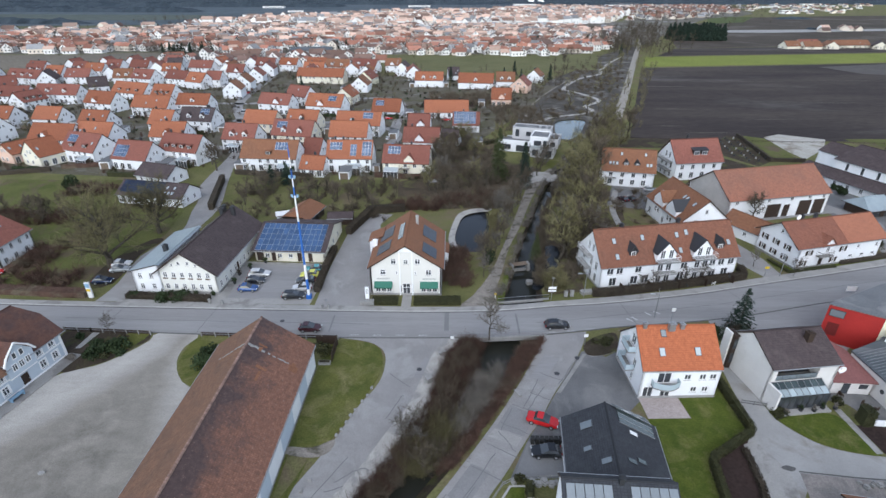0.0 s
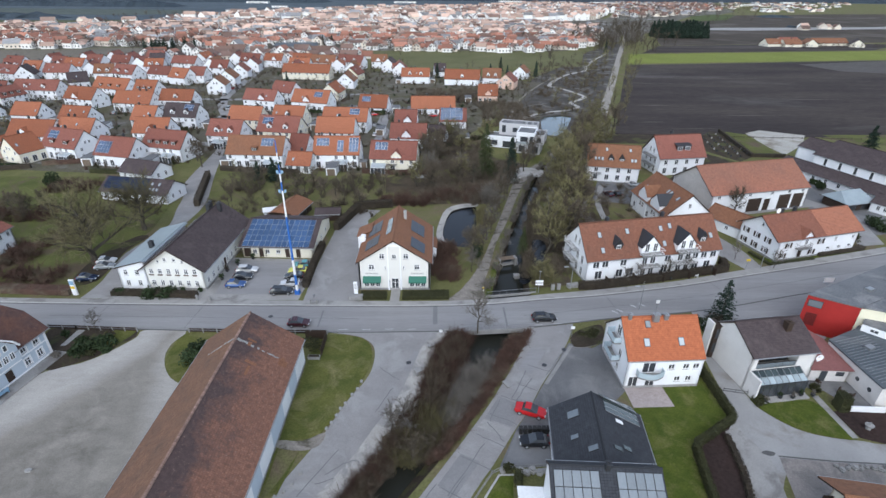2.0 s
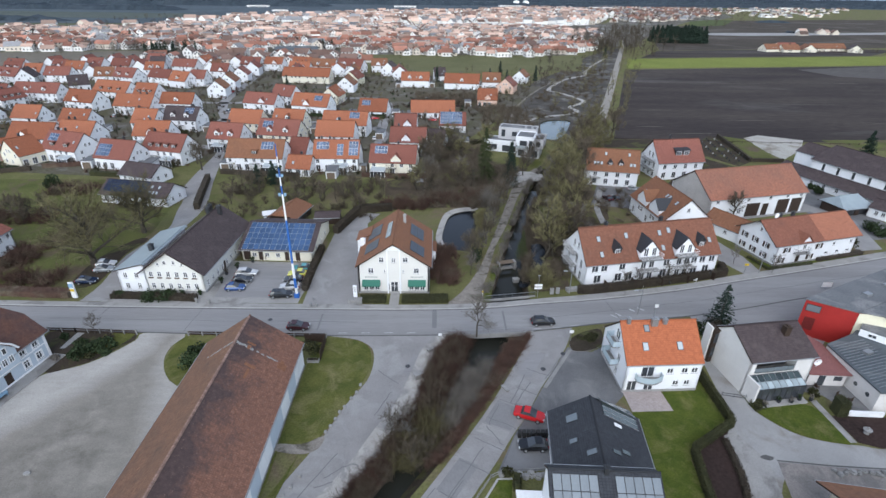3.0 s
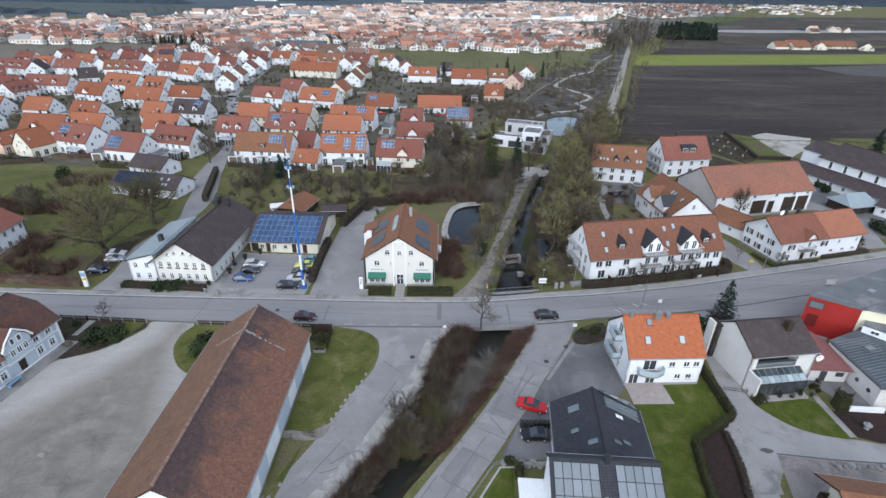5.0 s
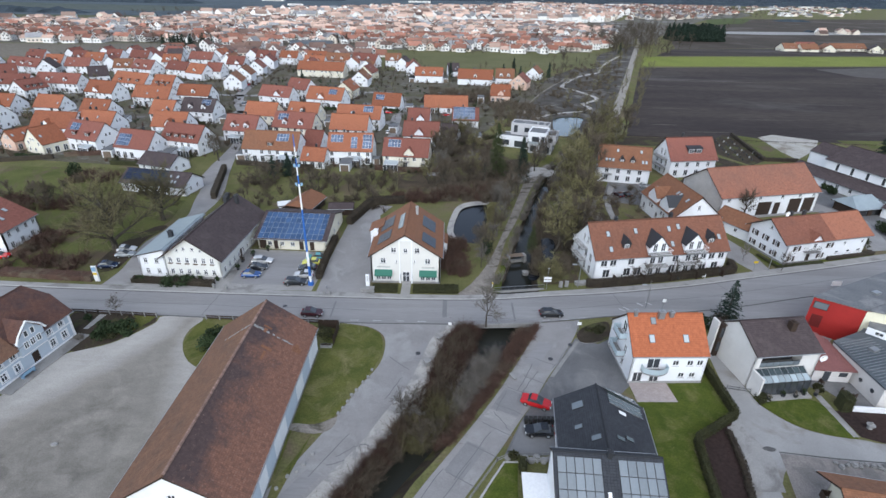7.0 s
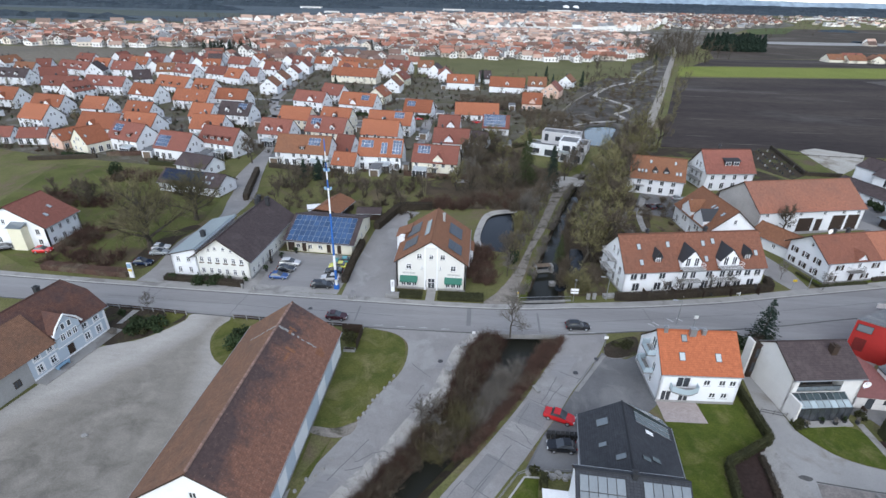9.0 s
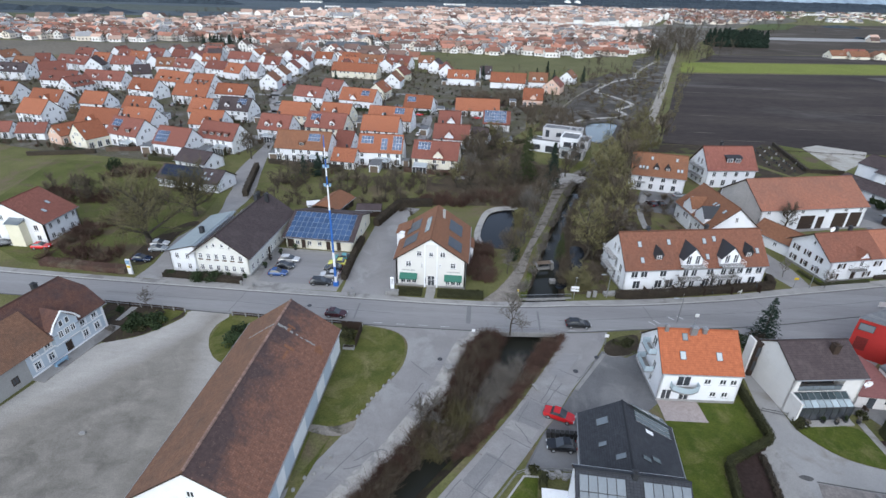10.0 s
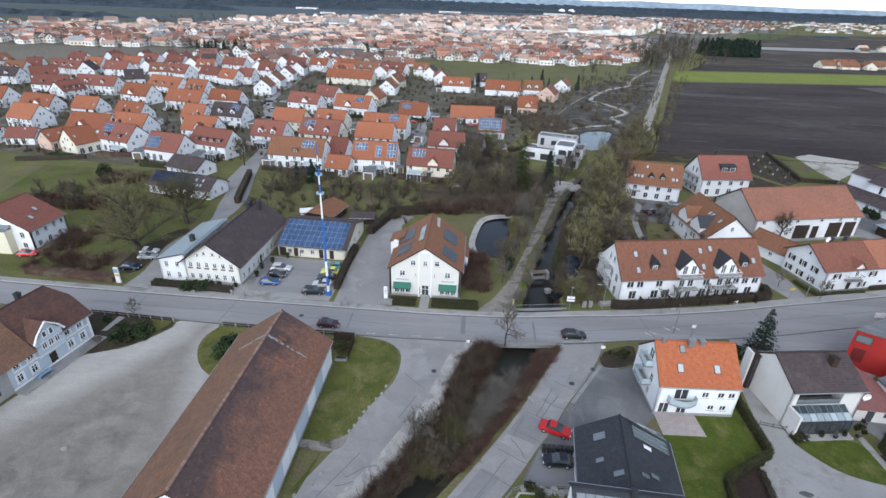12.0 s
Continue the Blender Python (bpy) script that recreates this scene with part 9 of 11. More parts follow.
def woods(name, x0, x1, y, deep, h, label, seed, mt=None, step=9.0):
    """A belt of far trees: a rough canopy over a dark mass."""
    rng = np.random.default_rng(seed)
    v, f = [], []
    n = max(4, int((x1 - x0) / step))
    for k in range(4):
        for i in range(n):
            z = 0 if k in (0, 3) or i in (0, n - 1) else h * rng.uniform(0.55, 1.1) * min(1, 0.2 + 0.2 * min(i, n - 1 - i))
            v.append((x0 + (x1 - x0) * i / (n - 1), y + deep * (0, 0.12, 0.75, 1)[k] + rng.normal() * 2, z))
    for k in range(3):
        for i in range(n - 1):
            f.append((k * n + i, k * n + i + 1, (k + 1) * n + i + 1, (k + 1) * n + i))
    me = bpy.data.meshes.new(name)
    me.from_pydata(v, [], f)
    me.materials.append(mt or WOOD_HAZY)
    me.update()
    whole(name, me, None, label, "woods", kind="stuff")


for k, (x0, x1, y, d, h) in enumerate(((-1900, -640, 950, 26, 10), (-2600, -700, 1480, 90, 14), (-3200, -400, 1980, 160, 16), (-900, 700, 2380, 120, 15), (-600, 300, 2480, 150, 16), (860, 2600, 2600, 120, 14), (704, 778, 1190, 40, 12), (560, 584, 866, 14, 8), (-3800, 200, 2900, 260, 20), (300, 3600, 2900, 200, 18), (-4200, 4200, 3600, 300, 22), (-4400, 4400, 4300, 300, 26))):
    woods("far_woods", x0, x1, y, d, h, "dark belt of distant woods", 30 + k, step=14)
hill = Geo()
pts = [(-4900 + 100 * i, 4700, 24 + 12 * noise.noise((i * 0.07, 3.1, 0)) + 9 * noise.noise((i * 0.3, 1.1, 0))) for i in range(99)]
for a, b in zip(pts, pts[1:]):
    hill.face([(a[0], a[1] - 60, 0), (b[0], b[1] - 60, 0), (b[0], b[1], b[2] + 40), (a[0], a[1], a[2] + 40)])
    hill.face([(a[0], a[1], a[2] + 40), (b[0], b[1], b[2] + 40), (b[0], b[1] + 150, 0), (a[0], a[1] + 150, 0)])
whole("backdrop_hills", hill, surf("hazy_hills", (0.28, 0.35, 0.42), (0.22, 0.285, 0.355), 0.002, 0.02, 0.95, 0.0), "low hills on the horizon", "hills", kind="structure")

# ---- trees ----
TREES = {
    "broad": bare_tree(1, 13, 8.0, 0.16, DARK_OLIVE_TWIG, 16, 9, 8, 6, 1.7, 0.05),
    "tall": bare_tree(2, 14, 5.0, 0.25, TWIG, 11, 6, 7, 4, 2.2),
    "olive": bare_tree(3, 12, 4.8, 0.2, OLIVE_TWIG, 12, 7, 7, 4, 2.6),
    "grey": bare_tree(4, 11, 4.0, 0.25, GREYTWIG, 10, 6, 7, 6, 1.4, 0.017),
    "fruit": bare_tree(5, 5, 2.6, 0.22, TWIG, 8, 5, 5, 4, 1.1),
    "young": bare_tree(6, 7, 2.2, 0.3, GREYTWIG, 9, 5, 7, 5, 1.1, 0.012),
    "far": bare_tree(7, 12, 4.5, 0.2, TWIG, 8, 4, 3, 2, 4.6),
    "speck": bare_tree(9, 10, 4.0, 0.15, TWIG, 6, 3, 3, 1, 11.0),
    "far_olive": bare_tree(8, 11, 4.2, 0.2, OLIVE_TWIG, 8, 4, 4, 2, 4.0),
}
TREE_WORDS = {"broad": "large spreading leafless tree with olive buds", "tall": "tall leafless tree with brown twigs", "olive": "leafless tree with olive budding twigs", "grey": "slender leafless tree with grey twigs", "fruit": "small leafless fruit tree in grass", "young": "young leafless street tree", "far": "distant brown leafless tree", "speck": "distant leafless tree", "far_olive": "distant leafless tree with olive twigs"}
SPRUCES = [spruce(1, 8.6, 3.0, None, 0.7), spruce(2, 13, 2.8), spruce(3, 7, 2.2), spruce(4, 17, 4.2, OLIVE_NEEDLE), spruce(5, 14, 4.6, None, 3.8, 3)]
trng = np.random.default_rng(77)


def tree(kind, x, y, scale=1.0, z=0.0, turn=None):
    trunk, crown = TREES[kind]
    ob = thing("tree", pose(x, y, z, 0, 0, trng.uniform(0, 360) if turn is None else turn) @ Matrix.Diagonal((scale, scale, scale * trng.uniform(0.92, 1.08), 1)), TREE_WORDS[kind], "tree", "leafless trees")
    part("trunk", trunk, None, ob)
    part("crown", crown, None, ob)


def conifer(k, x, y, scale=1.0, label="dark green spruce tree with drooping branches"):
    trunk, crown = SPRUCES[k]
    ob = thing("conifer", pose(x, y, 0, 0, 0, trng.uniform(0, 360)) @ Matrix.Diagonal((scale, scale, scale, 1)), label, "tree", "spruces")
    part("trunk", trunk, None, ob)
    part("crown", crown, None, ob)


tree("broad", -73.2, 95.0, 1.12)
for k, (x, y, r, h) in enumerate(((46.6, 72.4, 1.5, 2.0), (50.4, 73.6, 1.6, 1.9), (52.6, 73.2, 1.4, 1.6))):
    whole("bush", bush_mesh(153 + k, r, h, [LEAF, HEDGE_BROWN, HEDGE_GREEN][k], 420, 0.22), None, "dark shrub beside the spruce behind the house", "bush", m=pose(x, y, 0.0), group="shrubs beside the spruce")
whole("bush", bush_mesh(151, 1.5, 2.0, HEDGE_GREEN, 500, 0.2), None, "olive bush inside the dark board screen", "bush", m=pose(-20.4, 67.1, 0.0))
tree("broad", -71.4, 112.0, 0.92)
conifer(0, 51.4, 74.6, 1.0)
conifer(1, 22.4, 146.4, 1.1)
conifer(3, 15.2, 152.2, 1.0, "tall olive-green conifer above bare shrubs")
whole("bush", bush_mesh(152, 2.6, 4.0, LEAF, 900, 0.34), None, "large dark evergreen bush on the meadow", "bush", m=pose(-113.4, 141.6, 0.0))
conifer(2, 164, 185, 1.3)
conifer(2, -55, 148, 0.9)
conifer(2, -50, 147, 1.1)
tree("grey", 7.2, 71.0, 0.8, 0.0)
tree("young", -58.6, 70.9, 0.7)
tree("grey", -5.8, 48.4, 0.55, -0.5)
tree("grey", -4.4, 50.4, 0.6, -1.0)
tree("young", 72.6, 93.6, 0.75)
tree("young", 66.4, 97.6, 0.7)
tree("tall", 78.8, 121.9, 0.66)
tree("fruit", 92, 168, 0.7)
tree("tall", -77.4, 160, 0.72)
tree("tall", -81.6, 166.5, 0.6)
tree("tall", -3, 45.0, 0.42, -1.2)
tree("fruit", -1, 46.8, 0.8, -1.4)
for (x, y) in ((38, 86.6), (41, 88), (47.6, 89.2), (52, 90.4)):
    tree("young", x, y, 0.7)
# both banks of the creek north of the road
for k in range(48):
    y = 101 + k * 2.25
    base = np.interp(y, [80, 91, 104, 118, 130, 148, 167, 190, 215], [19, 20, 21.5, 24, 27.5, 34, 42, 52, 62])
    tree(["olive", "tall", "olive", "grey"][k % 4], base + trng.uniform(5.0 if k < 8 else 2.0, 11 + k * 0.06), y + trng.uniform(-2, 2), trng.uniform(0.8, 1.2))
for k in range(18):
    y = 92 + k * 5
    base = np.interp(y, [80, 98, 110, 129, 148, 170, 190], [4, 9, 13, 18.5, 24, 34, 45])
    tree(["grey", "tall"][k % 2], base - trng.uniform(-0.2, 1.2), y, trng.uniform(0.5, 0.8))
# thicket between pond, houses and modern house
for k in range(48):
    x, y = trng.uniform(-8, 24), trng.uniform(134, 200)
    if x < 8 + (y - 128) * 0.22:
        tree(["grey", "tall", "olive"][k % 3], x, y, trng.uniform(0.45, 0.8))
for k in range(40):
    x, y = trng.uniform(-62, -14), trng.uniform(124, 152)
    tree("fruit", x, y, trng.uniform(0.7, 1.2))
for k in range(10):
    tree("tall", trng.uniform(-120, -98), trng.uniform(116, 126), trng.uniform(0.3, 0.5))
for k in range(9):
    tree("fruit", trng.uniform(-92, -76), trng.uniform(104, 126), trng.uniform(0.7, 1.1))
# along the wetland, the farm track, the meadow and in far gardens: joined
def grove(name, spots, label, seed):
    rng = np.random.default_rng(seed)
    v, f, m = [], [], []
    for kind, x, y, scale in spots:
        turn = rng.uniform(0, math.tau)
        c, s = math.cos(turn) * scale, math.sin(turn) * scale
        for slot, me in enumerate(TREES[kind]):
            co = np.empty(len(me.vertices) * 3)
            me.vertices.foreach_get("co", co)
            co = co.reshape(-1, 3)
            k = len(v)
            v.extend(np.stack([x + co[:, 0] * c - co[:, 1] * s, y + co[:, 0] * s + co[:, 1] * c, co[:, 2] * scale], axis=1).tolist())
            for p in me.polygons:
                f.append([k + i for i in p.vertices])
            m += [slot] * len(me.polygons)
    me = bpy.data.meshes.new(name)
    me.from_pydata(v, [], f)
    for mt in (BARK, TREES[spots[0][0]][1].materials[0]):
        me.materials.append(mt)
    me.polygons.foreach_set("material_index", m)
    me.update()
    whole(name, me, None, label, "trees", kind="stuff")


spots = []
for k in range(90):
    t = trng.uniform(0, 1)
    spots.append(("far_olive", 60 + 150 * t + trng.normal() * (5 + 14 * t) + (8 if k % 3 else -14), 205 + 440 * t, trng.uniform(0.45, 0.9)))
for k in range(34):
    y = trng.uniform(215, 430)
    spots.append(("far_olive", np.interp(y, [204, 244, 314, 409], [75, 89.5, 114.5, 148]) + trng.uniform(-1.5, 2.5), y, trng.uniform(0.25, 0.5)))
grove("track_grove", spots, "leafless trees along the farm track", 1)
spots = []
for k in range(26):
    t = trng.uniform(0, 1)
    spots.append(("far", 30 + 70 * t + trng.normal() * 5, 225 + 230 * t + trng.normal() * 8, trng.uniform(0.35, 0.7)))
for k in range(110):
    t = trng.uniform(0, 1)
    spots.append(("far", 165 + 130 * t + trng.normal() * 22, 500 + 330 * t, trng.uniform(0.8, 1.5)))
for k in range(150):
    spots.append(("far", trng.uniform(-520, 130), trng.uniform(470, 900), trng.uniform(0.5, 1.0)))
for k in range(26):
    t = trng.uniform(0.25, 1)
    spots.append(("speck", 30 + 105 * t + trng.normal() * 10, 215 + 270 * t + trng.normal() * 10, trng.uniform(0.3, 0.55)))
grove("wetland_grove", spots, "brown leafless trees round the wetland", 2)
spots = []
for k in range(620):
    x, y = trng.uniform(-600, 160), 505 + 700 * trng.uniform(0, 1) ** 1.6
    spots.append(("speck", x, y, trng.uniform(0.55, 1.1)))
for k in range(420):
    t = trng.uniform(0, 1)
    x, y = 250 + 800 * t + trng.normal() * 90, 1050 + 1000 * t + trng.normal() * 120
    spots.append(("speck", x, y, trng.uniform(0.8, 1.3)))
for k in range(60):
    spots.append(("speck", trng.uniform(335, 470), trng.uniform(548, 572), trng.uniform(0.35, 0.6)))
for k in range(160):
    x, y = trng.uniform(-310, 60), trng.uniform(165, 410)
    if all(math.hypot(x - a, y - b) > 8.5 for a, b in PLACED):
        spots.append(("speck", x, y, trng.uniform(0.3, 0.6)))
for k in range(150):
    x = trng.uniform(-320, 130)
    y = np.interp(x, [-320, -200, -84, 15, 67, 130], [512, 486, 500, 483, 485, 504]) + trng.uniform(-5, 22)
    spots.append(("speck", x, y, trng.uniform(0.35, 0.75)))
grove("town_trees", spots, "leafless trees among the far houses", 4)
spots = []
for k in range(190):
    x, y = trng.uniform(-300, 60), trng.uniform(165, 400)
    if all(math.hypot(x - a, y - b) > 9 for a, b in PLACED):
        spots.append(("far_olive", x, y, trng.uniform(0.3, 0.6)))
for x, y in PLACED:
    if y < 420 and trng.random() < 0.75:
        spots.append(("far_olive", x + trng.uniform(-9, 9), y - trng.uniform(7.5, 10), trng.uniform(0.3, 0.52)))
grove("garden_grove", spots, "leafless garden trees between the houses", 3)
for k in range(66):
    conifer(4, 270 + (k % 22) * 2.8 + trng.uniform(-1.5, 1.5), 662 + (k // 22) * 11 + trng.uniform(-3, 3), trng.uniform(0.9, 1.45), "dark spruce of a small plantation")
for k in range(14):
    conifer(0, trng.uniform(-260, -215), trng.uniform(472, 482), trng.uniform(1.1, 1.6), "dark spruce at the town's edge")
for x, y in ((-86, 300), (34, 338), (66, 352), (44, 330), (-107, 549), (-116, 548), (0, 344), (158, 502), (45, 375)):
    conifer(1, x, y, 0.8)


tree("olive", 24.8, 100.4, 1.12)
tree("olive", 21.4, 87.6, 0.5)
tree("olive", 22.4, 87.2, 0.36)
whole("bush", bush_mesh(157, 1.3, 3.4, LEAF, 520, 0.24), None, "dark conical evergreen bush by the pond", "bush", m=pose(9.1, 98.2, 0.0))
conifer(3, 19.2, 99.4, 0.42, "dark ivy-clad conifer above the creek")
for k in range(26):
    tree("grey", 180 + trng.uniform(-16, 40), 560 + trng.uniform(-20, 90), trng.uniform(1.1, 1.7))
# dark evergreens in the town
spots = []
for k in range(30):
    spots.append((trng.uniform(-420, 160), trng.uniform(560, 1300), trng.uniform(0.5, 0.8)))
v, f = [], []
for x, y, sc in spots:
    co = np.empty(len(SPRUCES[4][1].vertices) * 3)
    SPRUCES[4][1].vertices.foreach_get("co", co)
    k = len(v)
    co = co.reshape(-1, 3)[: len(co) // 12 * 4]
    v.extend((co * sc + (x, y, 0)).tolist())
    f.extend((np.arange(len(co)).reshape(-1, 4) + k).tolist())
me = bpy.data.meshes.new("town_evergreens")
me.from_pydata(v, [], f)
me.materials.append(NEEDLE)
whole("town_evergreens", me, None, "dark evergreens between the town's houses", "trees", kind="stuff")


# ---- shrubs, hedges and brambles ----
def thicket(name, spots, mt, label, seed, rmin, rmax, hmin, hmax, n=22, w=0.05):
    rng = np.random.default_rng(seed)
    out = [shrub_quads(rng, x, y, z, rng.uniform(rmin, rmax), rng.uniform(hmin, hmax), n, w) for x, y, z in spots]
    whole(name, quads(name, np.concatenate(out), mt), None, label, "shrubs", kind="stuff")


def bank_spots(first, last, k0, k1, count, seed):
    rng = np.random.default_rng(seed)
    spots = []
    for _ in range(count):
        i = rng.uniform(first, last)
        j = int(i)
        w = Vector(BANK_W[j]).lerp(Vector(BANK_W[j + 1]), i - j)
        e = Vector(BANK_E[j]).lerp(Vector(BANK_E[j + 1]), i - j)
        k = rng.uniform(k0, k1)
        p = w.lerp(e, k)
        z = -2.1 * k / 0.3 if k < 0.3 else (-2.1 if k < 0.62 else -2.1 * (1 - k) / 0.38)
        spots.append((p.x, p.y, min(0.0, z)))
    return spots


thicket("bank_brambles", bank_spots(2, 4.5, 0.0, 0.16, 150, 1) + bank_spots(4.5, 8.0, 0.0, 0.3, 400, 21) + bank_spots(7.9, 8.8, 0.02, 0.24, 90, 22), RUSSET, "dense russet brambles on the creek bank", 2, 0.8, 1.6, 1.0, 2.3, 54, 0.036)
thicket("bank_brambles", bank_spots(4.2, 8.75, 0.74, 1.0, 360, 3), RUSSET, "low russet brambles on the creek bank", 4, 0.6, 1.2, 0.5, 1.3, 40, 0.038)
thicket("bank_willows", bank_spots(5.3, 7.2, 0.45, 0.72, 44, 5), GREYTWIG, "pale grey leafless shrubs over the water", 6, 1.2, 2.0, 2.0, 3.4, 90, 0.03)
thicket("bank_willows", bank_spots(4.2, 5.9, 0.15, 0.6, 34, 7), OLIVE_TWIG, "olive leafless shrubs over the water", 8, 1.2, 2.0, 2.2, 4.0, 80, 0.03)
thicket("bank_willows", bank_spots(4.3, 6.2, 0.3, 0.7, 40, 37), TWIG, "grey-brown leafless shrubs over the water", 38, 1.0, 1.8, 1.8, 3.2, 80, 0.03)
thicket("bank_willows", bank_spots(2.6, 8.4, 0.05, 0.27, 80, 31), TWIG, "brown leafless shrubs above the brambles", 32, 0.9, 1.6, 1.6, 3.0, 44, 0.045)
thicket("bank_willows", bank_spots(10.4, 16.5, -0.12, 0.05, 60, 9), GREYTWIG, "grey leafless shrubs along the creek", 10, 0.8, 1.6, 0.8, 2.4, 26, 0.06)
thicket("bank_willows", bank_spots(10.6, 16.5, 0.92, 1.2, 120, 11), TWIG, "brown leafless shrubs along the creek", 12, 0.9, 1.8, 1.0, 3.0, 26, 0.06)
arng = np.random.default_rng(5)


def area(x0, x1, y0, y1, n):
    return [(arng.uniform(x0, x1), arng.uniform(y0, y1), 0) for _ in range(n)]


thicket("thicket", area(-1, 4.6, 88, 103, 90), RUSSET, "russet leafless shrubs by the path", 14, 1.0, 1.8, 1.4, 2.6, 30, 0.06)
thicket("thicket", area(-4, 14, 128, 150, 60) + area(-8, 20, 150, 196, 80), TWIG, "brown leafless undergrowth", 16, 1.4, 2.6, 1.5, 3.2, 26, 0.09)
thicket("thicket", area(-15, -2, 127, 134, 60) + area(-2, 8, 131.5, 137, 30) + area(8, 14, 130, 142, 26), RUSSET, "reddish-brown shrubs round the pond's lawn", 15, 1.2, 2.2, 1.4, 2.6, 26, 0.08)
thicket("thicket", area(8.4, 10.4, 99, 110, 14) + area(10.6, 12.4, 110, 124, 18), OLIVE_TWIG, "olive shrubs between pond and path", 17, 0.8, 1.4, 1.6, 3.0, 40, 0.06)
thicket("thicket", area(13, 16, 126, 136, 12), GREYTWIG, "pale grey leafless shrubs by the path", 19, 1.2, 2.0, 3.0, 5.0, 50, 0.05)
thicket("thicket", [(20.4, 88.4, 0), (22.2, 88.8, 0), (21.4, 86.6, 0), (23, 87.4, 0), (20.8, 90, 0), (22.6, 90.4, 0)], OLIVE_TWIG, "dome of yellow-olive willow twigs by the pool", 40, 1.6, 2.2, 2.4, 3.6, 150, 0.035)
thicket("thicket", area(-62, -16, 120, 150, 120), TWIG, "brown leafless garden shrubs", 18, 1.0, 2.2, 1.0, 2.4, 24, 0.08)
thicket("thicket", area(-112, -100, 136, 144, 50) + area(-122, -98, 116, 124, 70) + area(-92, -76, 84, 92, 40) + area(-95, -88, 94, 103, 40), RUSSET, "brown leafless scrub on the meadow", 20, 1.2, 2.4, 1.2, 2.6, 24, 0.08)
thicket("thicket", area(-94, -84, 104, 122, 22), HEDGE_BROWN, "brown bushes under the trees", 22, 1.0, 2.0, 0.8, 1.8, 24, 0.08)
thicket("thicket", area(26, 46, 100, 118, 60) + area(25, 31, 90, 100, 14) + area(34, 56, 118, 160, 50), TWIG, "brown leafless undergrowth under the trees", 24, 1.2, 2.2, 1.0, 2.4, 24, 0.08)
thicket("thicket", [(x + 40 + (y - 200) * 0.32, y, 0) for x, y, _ in area(-14, 26, 240, 420, 130)], TWIG, "brown reeds and shrubs of the wetland", 26, 1.6, 3.0, 1.0, 2.8, 22, 0.14)
gardens = [p for p in area(-330, 60, 160, 400, 2600) if inside(p[:2], SUBURB_GROUND) and all(math.hypot(p[0] - a, p[1] - b) > 7.4 for a, b in PLACED)]
# shrubs in the front gardens, before the houses' long sides
front = [(x + arng.uniform(-8, 8), y - arng.uniform(6.6, 9.0), 0) for x, y in PLACED if y < 420 for _ in range(7)]
front = [p for p in front if all(math.hypot(p[0] - a, p[1] - b) > 6.2 for a, b in PLACED)]
thicket("thicket", front[::3], TWIG, "bare brown shrubs before the houses", 44, 0.7, 1.4, 1.2, 2.8, 20, 0.11)
thicket("thicket", front[1::3], HEDGE_GREEN, "olive evergreen shrubs before the houses", 45, 0.6, 1.2, 0.8, 2.0, 20, 0.13)
thicket("thicket", front[2::3], RUSSET, "russet shrubs before the houses", 46, 0.7, 1.3, 0.9, 2.2, 20, 0.11)
thicket("thicket", gardens[::3], TWIG, "bare brown garden shrubs between houses", 28, 0.9, 1.9, 0.9, 2.4, 16, 0.14)
thicket("thicket", gardens[1::3], HEDGE_BROWN, "dark garden shrubs between houses", 29, 0.8, 1.6, 0.8, 1.8, 16, 0.14)
thicket("thicket", gardens[2::6], LEAF, "evergreen garden shrubs between houses", 30, 0.6, 1.2, 0.8, 1.8, 16, 0.14)
thicket("thicket", area(-12, 30, 256, 300, 130) + area(20, 44, 215, 262, 90), TWIG, "brown leafless thicket behind the houses", 34, 1.4, 2.6, 1.6, 3.4, 24, 0.12)

hedge("hedge", [(28.4, 85.4), (31.5, 85.3), (45, 88.4), (61.6, 92.4), (62.4, 96)], 1.3, 1.5, HEDGE_BROWN, "clipped brown hedge before the flats", seed=1)
hedge("hedge", [(-62.6, 83.0), (-58.5, 82.9), (-46, 82.1)], 1.5, 1.0, HEDGE_BROWN, "low brown hedge before the offices", seed=2)
hedge("hedge", [(-26.2, 103.5), (-26.3, 94.4), (-26.0, 85.4)], 1.2, 1.4, HEDGE_BROWN, "brown hedge between car park and drive", seed=3)
hedge("hedge", [(41.3, 61.6), (41.3, 50.8), (33.8, 46.2), (32.9, 41.6), (32.0, 36.0), (31.2, 24)], 0.75, 1.45, HEDGE_GREEN, "tall clipped olive hedge round the lawn", seed=4, density=90, size=0.11)
sheet("hedge_strip", [(41.6, 51.6), (33.6, 46.4), (32.7, 42), (31.8, 36), (31, 22), (34.4, 22), (36.6, 36.4), (38.4, 42.3), (39.4, 48.4)], 0.05, DARK_BED, "brown strip of earth between hedges", "ground")
hedge("hedge", [(39.0, 48.2), (38.2, 42.6), (36.6, 37.2), (33.2, 36.0)], 0.8, 0.6, HEDGE_BROWN, "low brown hedge along the gravel lane", seed=16)
hedge("hedge", [(-14.6, 82.2), (-9.6, 82.2)], 2.2, 0.8, HEDGE_GREEN, "low green hedge before the inn", seed=5)
hedge("hedge", [(-6.6, 82.2), (2.4, 82.5)], 2.4, 0.8, HEDGE_GREEN, "low green hedge before the inn", seed=6)
hedge("hedge", [(-24.6, 112), (-20.6, 126), (-12, 127)], 1.6, 2.0, HEDGE_BROWN, "tall brown hedge round the drive", seed=7)
hedge("hedge", [(-64.9, 126.6), (-67.4, 135.5), (-71.6, 151)], 1.5, 2.0, HEDGE_BROWN, "brown hedge along the lane", seed=8, density=16)
